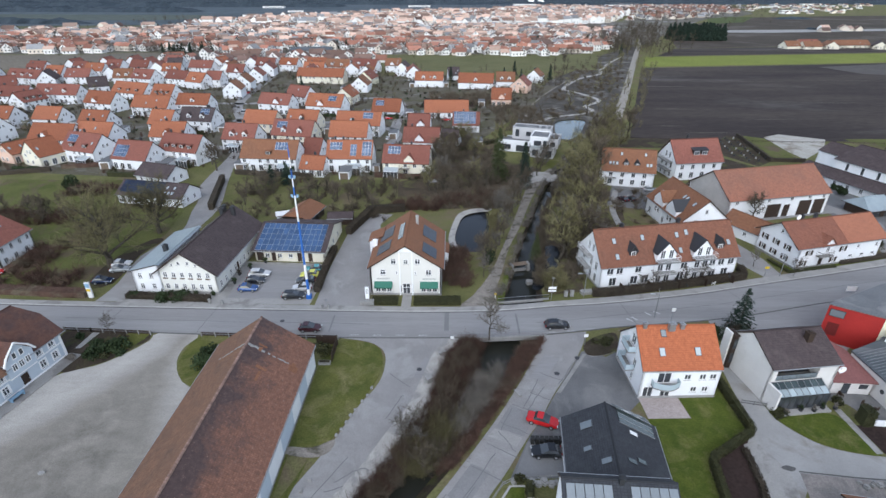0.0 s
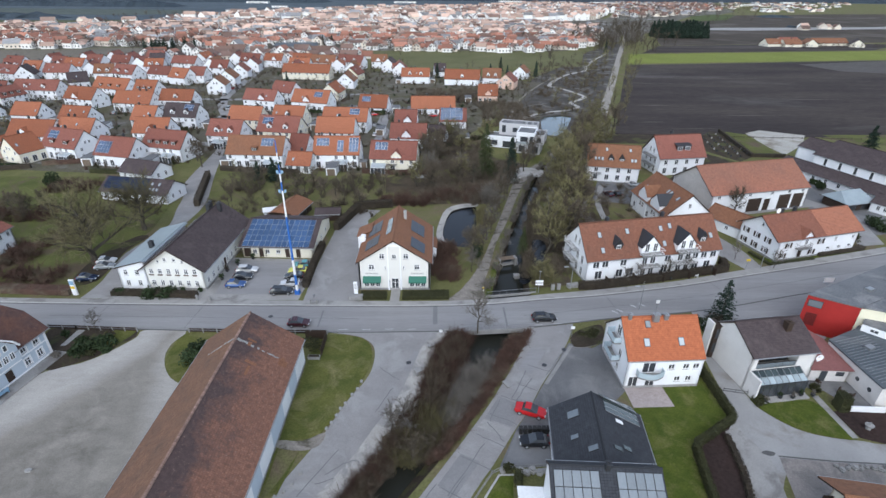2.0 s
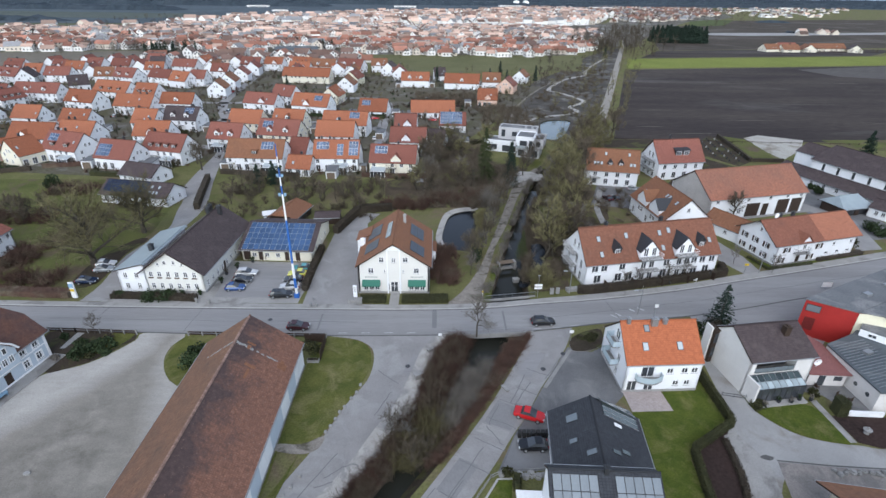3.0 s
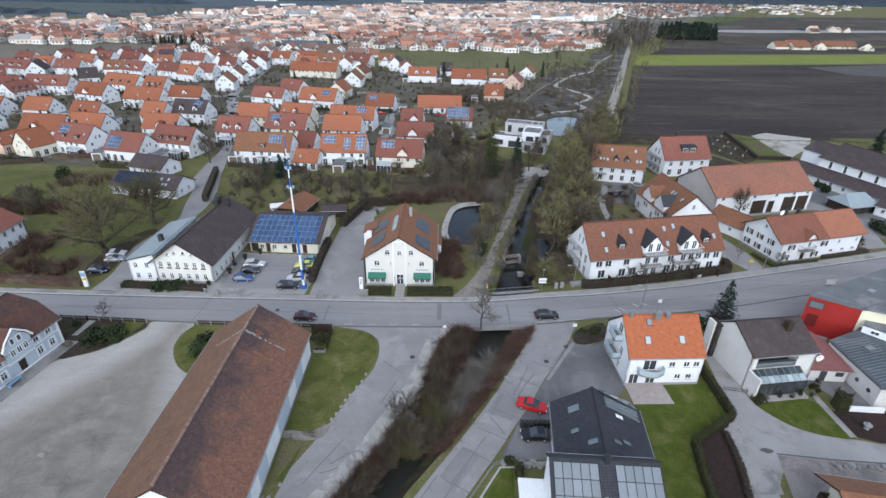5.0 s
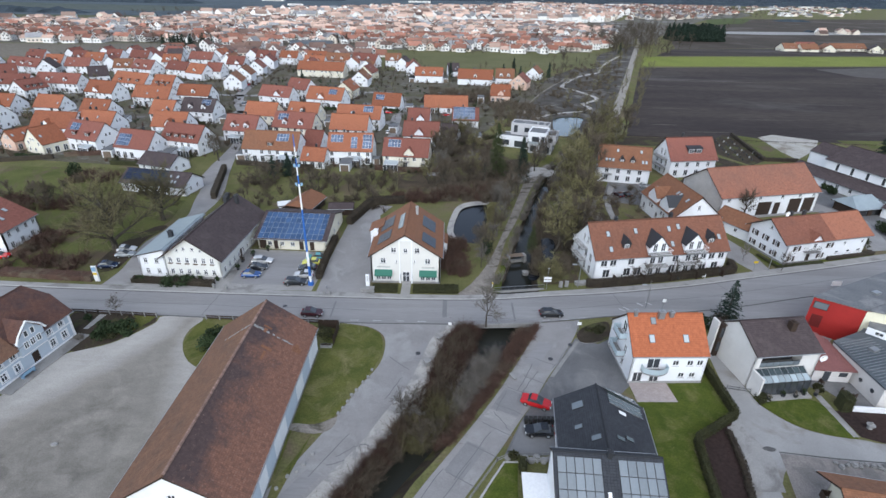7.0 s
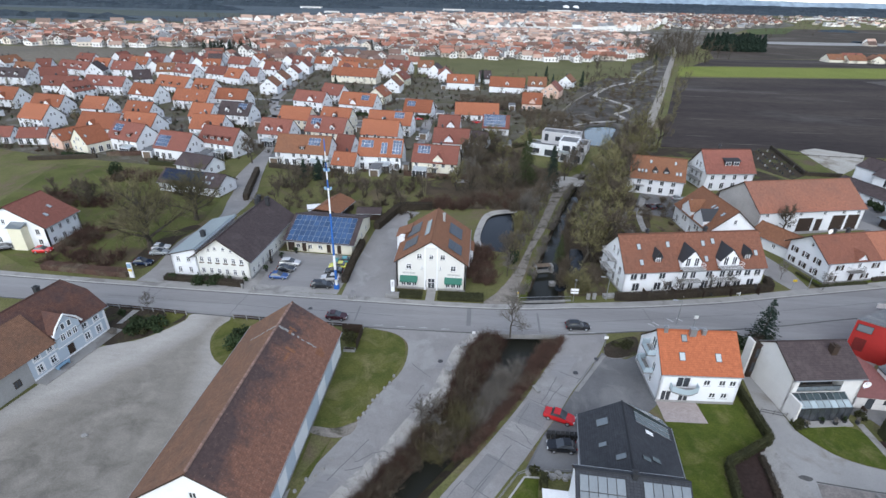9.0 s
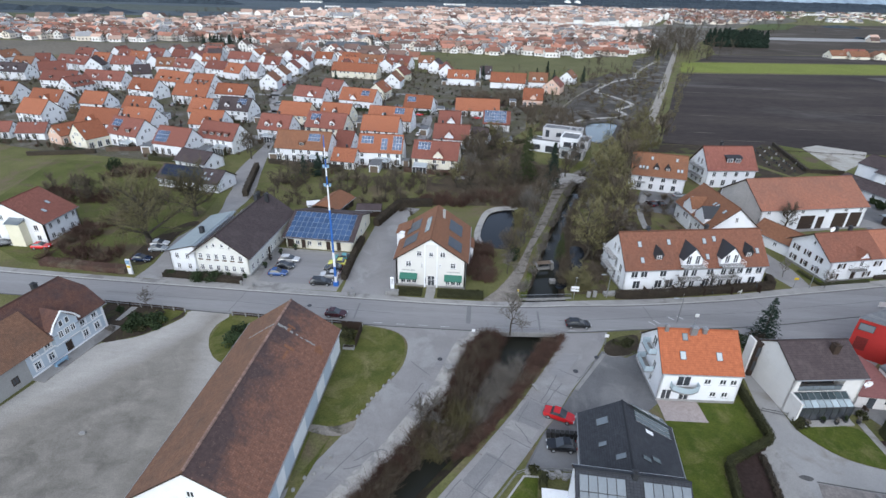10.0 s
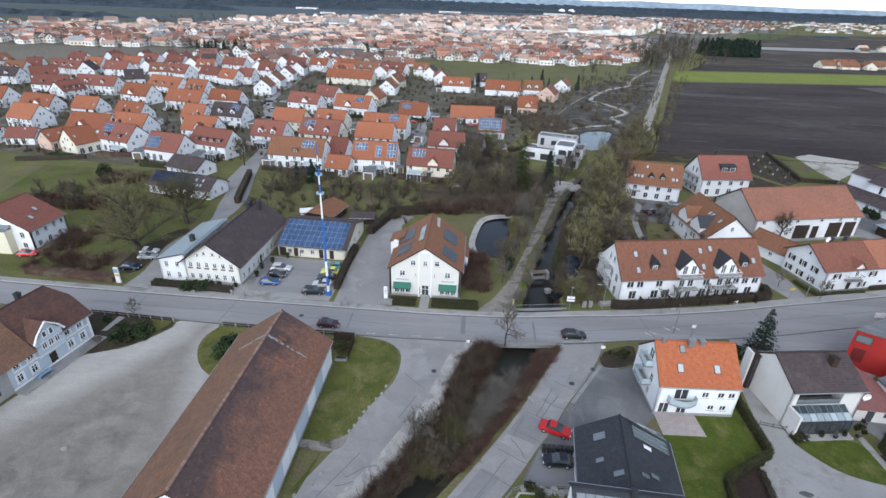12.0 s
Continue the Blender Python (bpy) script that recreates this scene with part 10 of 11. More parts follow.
hedge("hedge", [(57.3, 53.2), (58.6, 53.1)], 1.9, 2.6, HEDGE_GREEN, "thick clipped olive bush block by the garage yard", seed=9)
hedge("hedge", [(71.2, 100.6), (72.6, 95), (84, 97.6)], 0.8, 0.6, HEDGE_GREEN, "low green hedge before the farmhouse", seed=10, density=16)
hedge("hedge", [(86, 99.4), (99, 102.8)], 1.4, 0.9, HEDGE_BROWN, "low brown hedge by the footway", seed=11, density=18)
hedge("hedge", [(-90, 84.6), (-76, 83.6), (-70.6, 83.4)], 2.2, 1.3, RUSSET, "russet hedge along the road", seed=12, density=18)
hedge("hedge", [(-93.6, 92), (-93.2, 101), (-86, 106)], 1.8, 1.2, RUSSET, "russet hedge beside the white house", seed=13, density=18)
hedge("hedge", [(9.9, 40.4), (10.1, 42.0)], 0.8, 1.6, HEDGE_GREEN, "small green hedge beside the lawn", seed=14)
sheet("verge_farm", smooth_line([(70.6, 101), (72.4, 94.8), (77, 96), (86, 98.6), (99, 102), (97.4, 104), (84, 100), (75, 97.2)], 2, True), 0.06, GREEN_LAWN, "green strip before the farmhouse", "lawn")
sheet("verge_creek", [(9.2, 81.6), (10.6, 88), (12.4, 96), (13.6, 96), (11.8, 88), (10.6, 82)], 0.06, GREEN_LAWN, "green verge beside the creek", "lawn")
sheet("farm_yard", [(66.5, 92.6), (70.4, 94), (70.4, 101), (66, 118), (104, 128), (106, 118), (99, 104), (106, 105), (112, 122), (106, 134), (62, 124), (60, 108)], 0.035, OLD_ASPHALT, "asphalt yard between the farm buildings", "road")
sheet("hall_yard", [(102, 119), (108, 110), (118, 112), (120, 128), (118, 150), (110, 152), (103, 134)], 0.026, DARK_ASPHALT, "dark paved yard between barn and hall", "road")
sheet("barn_back", [(70, 146), (92, 148), (118, 152), (114, 167), (105, 166), (98, 178), (88, 168)], 0.026, EARTH, "brown earth and paths behind the barn", "ground")
sheet("flats_yard", [(44, 132), (66, 126), (70, 146), (50, 148)], 0.035, DARK_ASPHALT, "dark asphalt yard behind the flats", "road")
sheet("cemetery", [(115.7, 210.7), (119, 204), (113.4, 174), (105.7, 168.2), (99.2, 181.9), (106.2, 199.5)], 0.05, EARTH, "brown cemetery plots between paths", "ground")
sheet("cemetery_lawn", [(119.4, 210.6), (128, 205), (125.4, 186), (124, 175), (114, 173.6)], 0.05, MEADOW, "green strip beside the cemetery", "lawn")
sheet("gravel_pitch", [(128.7, 207), (137.5, 212), (147.4, 206.5), (151.9, 204), (141.8, 189.7), (126.7, 176.5), (126.3, 186.5)], 0.055, PALE_SAND, "pale gravel yard by the field", "ground")
sheet("hall_lawn", [(160, 205), (230, 206), (190, 186), (160, 192)], 0.05, MEADOW, "green strip behind the hall", "lawn")
sheet("garden_path", ribbon(smooth_line([(50, 144), (47, 136), (44.6, 128), (43.7, 119)], 4), 1.6), 0.05, PAVING, "pale garden path behind the flats", "path")
for k in range(44):
    x, y = 102 + (k % 4) * 3.4 + (k // 4) * 0.6, 174 + (k // 4) * 3.0
    if not inside((x, y), [(114.5, 209), (118, 203), (112.6, 175), (105.9, 170), (100.4, 182), (107, 199)]):
        continue
    g = Geo()
    g.box(-0.3, 0.3, -0.08, 0.08, 0, 0.6)
    g.box(-0.18, 0.18, -0.07, 0.07, 0.6, 0.8)
    whole("gravestone", g, [CONCRETE, DARKMETAL, DARKMETAL][k % 3], "small upright grey gravestone on bare earth", "gravestone", m=pose(x, y, 0.04, 0, 0, 10), group="gravestones")
hedge("hedge", [(118.6, 209), (113, 174), (124.6, 173.6)], 1.0, 1.4, HEDGE_BROWN, "dark clipped hedge round the cemetery", seed=15, density=12)
for k, line in enumerate(([(-152, 152.6), (-141, 155.6), (-132, 158.4)], [(-130, 161), (-120, 163.6), (-111, 166)], [(-110, 154), (-98, 153)], [(-70, 157), (-58, 155), (-44, 154.6)], [(-24, 155), (-14, 153.6), (-3, 153.8)], [(4, 184), (12, 192), (20, 199)])):
    hedge("hedge", line, 1.4, 1.5, [HEDGE_BROWN, RUSSET, HEDGE_GREEN][k % 3], "garden hedge at the edge of the suburb", seed=20 + k, density=10, group="garden hedges")


for k, (x, y, r, h) in enumerate(((-58.4, 65.6, 1.2, 1.2), (-56.6, 65.8, 1.8, 1.9), (-55.2, 67.2, 1.6, 1.5), (-54.2, 66.2, 0.9, 0.9), (-39, 62.8, 1.9, 3.0), (-38.2, 65, 1.5, 2.6), (-61.2, 83, 1.2, 1.3), (-55, 82.7, 1.6, 1.6), (-52.4, 82.5, 1.3, 1.5))):
    ob = whole("bush", bush_mesh(100 + k, r, h, LEAF, 700, 0.26), None, "round dark evergreen bush", "bush", m=pose(x, y, -0.04), group="evergreen bushes")
for k, (x, y, r, h) in enumerate(((-56, 65, 0.9, 0.9), (46.6, 54.4, 0.8, 0.8), (47.2, 54.6, 0.9, 1.0), (56.8, 56.8, 0.6, 0.8), (9.1, 42.9, 0.7, 1.1), (26, 70, 1.0, 0.6), (27.6, 71, 0.9, 0.5), (66, 50, 1.2, 2.2), (67.4, 52, 1.1, 2.4), (98, 110, 1.6, 2.2), (101, 108, 1.4, 2.0))):
    ob = whole("bush", bush_mesh(130 + k, r, h, HEDGE_GREEN, 300, 0.22), None, "small olive garden bush", "bush", m=pose(x, y, -0.02), group="garden bushes")


for k, (x, y) in enumerate(((-58.2, 85.7), (-55.7, 85.6), (-53.2, 85.4), (-49.8, 85.2), (-46.5, 85.1), (-43.6, 88.4), (-43.9, 91.8), (-42.6, 94.6), (-40.2, 97.2), (-37.6, 98.4))):
    g = Geo()
    g.tube((0, 0, 0), (0, 0, 0.45), 0.26, 0.34, 10, cap=True)
    ob = whole("plant_pot", g, DARKMETAL, "dark plant pot with an evergreen shrub by the offices", "plant pot", m=pose(x, y, 0.04), group="pots round the offices")
    part("shrub", bush_mesh(170 + k % 3, 0.5, 1.1, LEAF if k % 3 else HEDGE_BROWN, 90, 0.2), None, ob, m=pose(0, 0, 0.4))
for x, y in ((-43.0, 80.7), (-45.6, 81.1), (-23.6, 79.8), (-22.5, 79.7)):
    g = Geo()
    g.tube((0, 0, 0), (0, 0, 0.7), 0.28, 0.2, 8, cap=True)
    g.tube((0, 0, 0.7), (0, 0, 0.95), 0.26, 0.26, 8, cap=True)
    whole("stone_bollard", g, CONCRETE, "short pale stone bollard by the footway", "bollard", m=pose(x, y, 0.05), group="bollards by the footway")


# ---- cars ----
BLACK, WHITE_P, BLUE_P, SILVER, RED_P, YELLOW_P, MAROON, TEAL, NAVY = (0.012, 0.013, 0.016), (0.6, 0.6, 0.6), (0.02, 0.07, 0.22), (0.3, 0.32, 0.33), (0.55, 0.015, 0.018), (0.68, 0.66, 0.12), (0.05, 0.012, 0.016), (0.1, 0.34, 0.36), (0.012, 0.025, 0.06)
car(13.3, 52.3, -20, RED_P, "saloon", "red saloon car parked on the lane's edge")
car(12.9, 47.0, 180, BLACK, "hatch", "black hatchback parked in the bay")
car(19.4, 74.6, 4, BLACK, "estate", "black estate car on the road", 0.066)
car(-24.2, 73.0, 0, MAROON, "hatch", "dark maroon hatchback on the road", 0.066)
for x, y, a, c, s, lab in ((-39.6, 91.7, 3, WHITE_P, "estate", "white estate car in the car park"), (-39.5, 88.9, 3, BLACK, "hatch", "black hatchback in the car park"), (-39.9, 85.9, 3, BLUE_P, "hatch", "blue hatchback in the car park"), (-30.1, 83.4, 4, BLACK, "estate", "black estate car in the car park"), (-29.2, 86.3, 184, WHITE_P, "hatch", "white hatchback in the car park"), (-29.2, 89.2, 184, BLACK, "hatch", "dark hatchback in the car park"), (-29.0, 91.5, 184, YELLOW_P, "hatch", "yellow hatchback in the car park"), (-28.7, 93.8, 184, TEAL, "hatch", "pale turquoise hatchback in the car park"), (-70.6, 88.2, 5, NAVY, "hatch", "dark blue hatchback on the verge"), (-69.9, 93.0, 10, SILVER, "hatch", "silver hatchback under the tree"), (-70.9, 95.4, 10, WHITE_P, "hatch", "white hatchback under the tree"), (-95.6, 91.0, 10, RED_P, "hatch", "red hatchback by the white house"), (-104.4, 91.2, 30, BLACK, "estate", "dark estate car by the white house"), (49.6, 135.8, 110, MAROON, "hatch", "dark red car in the yard"), (52.0, 136.2, 110, BLACK, "hatch", "black car in the yard"), (60, 143.6, 0, SILVER, "hatch", "silver car by the flats"), (63, 142, 0, BLACK, "hatch", "black car by the flats"), (92, 152, 10, RED_P, "van", "red van by the farm")):
    car(x, y, a, c, s, lab, group="parked cars")


# clutter on the flats' terraces
crng = np.random.default_rng(41)
for k in range(14):
    u = -13 + k * 2.0
    x, y = 43.9 + u * math.cos(0.1885) + 7.2 * math.sin(0.1885), 95.7 + u * math.sin(0.1885) - 7.2 * math.cos(0.1885)
    g = Geo()
    if k % 3 == 0:
        for cx, cy in ((-0.3, -0.3), (0.3, -0.3), (0.3, 0.3), (-0.3, 0.3)):
            g.box(cx - 0.03, cx + 0.03, cy - 0.03, cy + 0.03, 0, 0.7)
        g.box(-0.5, 0.5, -0.5, 0.5, 0.7, 0.75)
        whole("garden_table", g, DARKWOOD, "small dark garden table on the terrace", "table", m=pose(x, y, 0.03, 0, 0, crng.uniform(0, 40)), group="terrace furniture")
    elif k % 3 == 1:
        g.box(-0.04, 0.04, -1.0, 1.0, 0, 1.7)
        g.box(-0.07, 0.07, -1.05, -0.95, 0, 1.8)
        whole("terrace_screen", g, DARKWOOD, "dark wooden privacy screen between terraces", "screen", m=pose(x, y, 0.03, 0, 0, 11), group="terrace screens")
    else:
        g.box(-0.25, 0.25, -0.25, 0.25, 0.38, 0.44)
        g.box(-0.25, 0.25, 0.21, 0.25, 0.44, 0.9)
        for cx in (-0.22, 0.22):
            for cy in (-0.22, 0.22):
                g.box(cx - 0.025, cx + 0.025, cy - 0.025, cy + 0.025, 0, 0.38)
        whole("garden_chair", g, TRIM if k % 2 else DARKMETAL, "plain garden chair on the terrace", "chair", m=pose(x, y - 0.6, 0.03, 0, 0, crng.uniform(0, 360)), group="terrace furniture")


# cars, hedges and sheds in the suburb
PARKED = []
for x, y, a, c, st, lab in ((-78, 182, 70, SILVER, "hatch", "silver hatchback in a suburban street"), (-84, 205, 65, WHITE_P, "estate", "white estate car in a suburban street"), (-92, 222, 60, BLACK, "hatch", "black hatchback in a suburban street"), (-100, 247, 65, WHITE_P, "van", "white van in a suburban street"), (-25, 200, 90, WHITE_P, "hatch", "white hatchback in a narrow street"), (-22, 190, 95, BLUE_P, "hatch", "blue hatchback in a narrow street"), (-118, 300, 90, RED_P, "hatch", "red hatchback in a far street"), (-115, 189, 5, BLACK, "estate", "black estate car by a hedge"), (-148, 177, 20, SILVER, "hatch", "silver hatchback by a hedge"), (-26, 240, 92, SILVER, "estate", "silver estate car in a narrow street")):
    car(x, y, a, c, st, lab, group="suburban cars")
hrng = np.random.default_rng(52)
street_paint = [WHITE_P, SILVER, BLACK, NAVY, WHITE_P, RED_P, SILVER]
street_word = ["white", "silver", "black", "dark blue", "white", "red", "silver"]
made = 0
for _ in range(400):
    x, y = PLACED[int(hrng.integers(len(PLACED)))]
    cx, cy = x + hrng.uniform(-12, 12), y - hrng.uniform(7.5, 11)
    if y < 300 and made < 34 and inside((cx, cy), SUBURB_GROUND) and cy > 172 and all(math.hypot(cx - p, cy - q) > 6 for p, q in PARKED) and all(math.hypot(cx - p, cy - q) > 9.4 for p, q in PLACED):
        k = made % 7
        car(cx, cy, float(hrng.choice([0, 8, 80, 95])), street_paint[k], "hatch" if made % 3 else "estate", f"{street_word[k]} car parked between suburban houses", group="suburban cars")
        PARKED.append((cx, cy))
        made += 1
for k in range(34):
    x, y = PLACED[int(hrng.integers(len(PLACED)))]
    if y > 300:
        continue
    hx, hy, a = x + hrng.uniform(-3, 3), y - 8.4, hrng.uniform(-0.15, 0.15)
    if all(math.hypot(hx - p, hy - q) > 7.6 for p, q in PLACED):
        w = hrng.uniform(3, 5.5)
        hedge("hedge", [(hx - w * math.cos(a), hy - w * math.sin(a)), (hx + w * math.cos(a), hy + w * math.sin(a))], 1.0, float(hrng.uniform(1.2, 2.0)), [HEDGE_GREEN, HEDGE_BROWN, LEAF][k % 3], "clipped garden hedge before a suburban house", seed=60 + k, density=14, size=0.3, group="garden hedges")
for k in range(22):
    x, y = PLACED[int(hrng.integers(len(PLACED)))]
    sx, sy = x + float(hrng.choice([-8.4, 8.4])), y - hrng.uniform(3, 6)
    if y < 300 and all(math.hypot(sx - p, sy - q) > 7.4 for p, q in PLACED):
        g = Geo()
        g.box(-1.3, 1.3, -1.0, 1.0, 0, 2.0)
        shed = whole("garden_shed", g, [WOOD, DARKWOOD, TRIM][k % 3], "small garden shed beside a house", "shed", m=pose(sx, sy, 0.02, 0, 0, hrng.uniform(-20, 20)), group="garden sheds")
        g = Geo()
        g.slab([(-1.5, -1.2, 2.0), (1.5, -1.2, 2.0), (1.5, 0, 2.6), (-1.5, 0, 2.6)], None, 0.06)
        g.slab([(-1.5, 0, 2.6), (1.5, 0, 2.6), (1.5, 1.2, 2.0), (-1.5, 1.2, 2.0)], None, 0.06)
        part("roof", g, GREYROOF, shed)


# ---- maypole, posts, fences and signs ----
def maypole():
    ob = thing("maypole", pose(-27.0, 83.2, 0), "tall white and blue banded maypole with wreath", "maypole")
    # spliced lengths, white and blue in turn, tapering to the tip
    h, low = 30.4, 0.0
    for k, top in enumerate((2.2, 4.4, 7.6, 16.4, 21.4, 23.0, 24.6, 26.4, 28.2, h)):
        g = Geo()
        g.tube((0, 0, low), (0, 0, top), 0.27 - 0.19 * low / h, 0.27 - 0.19 * top / h, 10, cap=True)
        part("pole", g, TRIM if k % 2 == 0 or k == 2 else BLUE_CLOTH, ob, "white painted length" if k % 2 == 0 else "blue painted length")
        low = top
    g = Geo()
    g.box(-0.45, 0.45, -0.4, 0.4, 0, 0.9)
    part("base_clamp", g, BLUE_CLOTH, ob, "blue painted footing")
    for z, w in ((24.5, 0.9), (21, 1.1)):
        g = Geo()
        g.box(-w / 2, w / 2, -0.05, 0.05, z, z + 0.12)
        for s in (-1, 1):
            g.box(s * w * 0.45 - 0.2, s * w * 0.45 + 0.2, -0.04, 0.04, z + 0.12, z + 0.6)
        part("sign_board", g, BLUE_TRIM, ob)
    g = Geo()
    for k in range(16):
        a, b = k * math.tau / 16, (k + 1) * math.tau / 16
        g.tube((0.5 * math.cos(a), 0.5 * math.sin(a), 26.4), (0.5 * math.cos(b), 0.5 * math.sin(b), 26.4), 0.1, 0.1, 5)
    part("wreath", g, LEAF, ob)


maypole()


def pole_thing(name, x, y, label, category, pieces, z=0.0):
    ob = thing(name, pose(x, y, z), label, category)
    for nm, geo, mt in pieces:
        part(nm, geo, mt, ob)
    return ob


def stick(h, r=0.06):
    g = Geo()
    g.tube((0, 0, 0), (0, 0, h), r, r * 0.7, 6, cap=True)
    return g


def plate(w, h, z, y=-0.08, x=0.0, t=0.04):
    g = Geo()
    g.box(x - w / 2, x + w / 2, y - t, y, z, z + h)
    return g


def lamp_arm(h):
    g = Geo()
    g.tube((0, 0, 0), (0, 0, h), 0.09, 0.06, 6)
    g.tube((0, 0, h), (-1.4, -0.6, h + 0.35), 0.05, 0.04, 5)
    return g


SIGN_YELLOW = plain("sign_yellow", (0.65, 0.45, 0.03), 0.5)
for x, y in ((37.9, 77.9), (26.6, 84.9), (69.6, 93.4)):
    pole_thing("street_lamp", x, y, "grey street lamp with a bent arm", "street lamp", [("pole", lamp_arm(5.2), METAL), ("lamp_head", plate(0.8, 0.12, 5.5, -0.5, -1.5, 0.25), ALU)])
pole_thing("direction_sign", 20.0, 83.6, "white direction sign on a thin pole", "sign", [("pole", stick(5.0), METAL), ("panel", plate(1.5, 0.5, 2.5), TRIM), ("panel", plate(1.5, 0.4, 1.9), TRIM), ("lamp_head", plate(0.5, 0.12, 4.9), ALU)])
pole_thing("advert_stele", -69.4, 82.6, "narrow white and blue advertising stele", "sign", [("panel", plate(0.9, 3.4, 0.1, 0.15, 0, 0.3), TRIM), ("blue_field", plate(0.8, 0.9, 2.4, -0.16), BLUE_TRIM), ("yellow_field", plate(0.8, 0.5, 1.6, -0.16), SIGN_YELLOW)])
pole_thing("traffic_sign", 66.6, 93.6, "yellow and white traffic sign on a post", "sign", [("pole", stick(2.4), METAL), ("panel", plate(0.9, 0.5, 1.8), SIGN_YELLOW)])
pole_thing("traffic_sign", 40.6, 77.0, "traffic sign on a post by the road", "sign", [("pole", stick(2.8), METAL), ("panel", plate(0.7, 0.7, 2.1), TRIM)])
pole_thing("traffic_sign", 23.2, 69.6, "triangular traffic sign on a post", "sign", [("pole", stick(2.4), METAL), ("panel", plate(0.7, 0.6, 1.8), TRIM)])
pole_thing("traffic_sign", 0.8, 70.2, "small white road sign on a post", "sign", [("pole", stick(1.2), METAL), ("panel", plate(0.6, 0.5, 0.7), TRIM)])
pole_thing("road_sign_panel", 79.5, 86.8, "slanting white sign board by the road", "sign", [("pole", stick(1.6), METAL), ("panel", plate(2.0, 1.1, 0.7), TRIM)])
pole_thing("wayside_marker", 9.2, 84.0, "small white and yellow marker post", "sign", [("pole", stick(1.2, 0.12), TRIM), ("panel", plate(0.4, 0.4, 0.8), SIGN_YELLOW)])
for x, y, lab in ((23.0, 84.5, "grey"), (24.2, 84.7, "pale grey")):
    g = Geo()
    g.box(-0.35, 0.35, -0.2, 0.2, 0, 1.25)
    g.box(-0.38, 0.38, -0.23, 0.23, 1.25, 1.3)
    whole("utility_box", g, CONCRETE, f"{lab} utility cabinet by the footway", "cabinet", m=pose(x, y, 0.17))
g = Geo()
g.box(-1.2, 1.2, -0.5, 0.5, 0, 0.7)
g.box(-0.9, 0.9, -0.55, 0.55, 0.2, 0.6)
whole("stone_trough", g, KERB, "white stone trough by the hedge", "trough", m=pose(27.4, 86.0, 0, 0, 0, 12))
for x, y, w, t, z, lab in ((-2.6, 60.4, 1.3, 0.9, 0.9, "white box by the creek bank"), (-0.6, 67.0, 1.6, 0.5, 0.5, "white stone block by the verge"), (10.6, 57.9, 0.5, 1.4, 0.3, "white board on the creek bank")):
    g = Geo()
    g.box(-w / 2, w / 2, -t / 2, t / 2, 0, z)
    g.box(-w / 2 - 0.05, w / 2 + 0.05, -t / 2 - 0.05, t / 2 + 0.05, z, z + 0.06)
    whole("stone_block", g, KERB, lab, "block", m=pose(x, y, 0.02, 0, 0, 30))
# small weir with a footbridge in the creek
weir = thing("weir", pose(15.6, 98.0, -1.9, 0, 0, 14), "small concrete weir with a plank footbridge", "weir")
g = Geo()
g.box(-2.6, 2.6, -0.3, 0.3, 0, 0.7)
part("sill", g, CONCRETE, weir)
for k in range(3):
    g = Geo()
    g.box(-1.6, 1.6, -0.9 + k * 0.5, -0.46 + k * 0.5, 1.95, 2.03)
    part("plank", g, WOOD, weir)
for s in (-1, 1):
    g = Geo()
    g.box(s * 1.9 - 0.3, s * 1.9 + 0.3, -0.8, 0.6, 0, 2.0)
    part("abutment", g, CONCRETE, weir)
g = Geo()
g.prism([(0.9, -0.4), (0.3, 0.6), (-0.8, 0.4), (-0.6, -0.7)], 0, 0.9)
whole("white_stone", g, KERB, "pale block of stone at the water's edge", "stone", m=pose(17.2, 92.4, -1.85))
for k, (x, y, r, h) in enumerate(((-57.6, 66.6, 0.8, 0.9), (-59.6, 68.4, 0.9, 1.0), (-61, 64.6, 0.8, 0.8), (-55.6, 69.4, 0.9, 1.1), (-63.4, 70, 0.8, 1.0))):
    whole("bush", bush_mesh(160 + k, r, h, [HEDGE_BROWN, LEAF, GREYTWIG][k % 3], 240, 0.2), None, "low garden shrub in the front garden", "bush", m=pose(x, y, 0.0), group="front garden shrubs")
# rocks in the small beds
rrng = np.random.default_rng(19)
for x, y, r in [(8.3, 42.7, 0.4), (10.6, 42.7, 0.5), (11.3, 42.4, 0.45), (12.0, 42.8, 0.55), (12.8, 42.5, 0.5), (13.4, 42.7, 0.4)] + [(50.4 + k * 0.55 + rrng.uniform(-0.2, 0.2), 42.9 + rrng.uniform(-0.5, 0.5), rrng.uniform(0.25, 0.5)) for k in range(12)]:
    g = Geo()
    ring = [(r * math.cos(k * math.tau / 7) * rrng.uniform(0.75, 1.2), r * math.sin(k * math.tau / 7) * rrng.uniform(0.75, 1.2)) for k in range(7)]
    g.prism(ring, 0, r * 0.7)
    g.prism([(a * 0.65, b * 0.65) for a, b in ring], r * 0.7, r * 1.05)
    whole("garden_rock", g, CONCRETE if r < 0.42 else KERB, "rough grey garden rock in a bed", "stone", m=pose(x, y, 0.05, 0, 0, rrng.uniform(0, 360)), group="garden rocks")
g = Geo()
g.tube((0, 0, 0), (0, 0, 0.5), 0.35, 0.22, 10, cap=True)
g.tube((0, 0, 0.5), (0, 0, 0.7), 0.5, 0.55, 12, cap=True)
g.tube((0, 0, 0.7), (0, 0, 1.1), 0.14, 0.1, 8, cap=True)
whole("bird_bath", g, KERB, "small pale stone bird bath in the bed", "bird bath", m=pose(59.2, 49.4, 0.05))
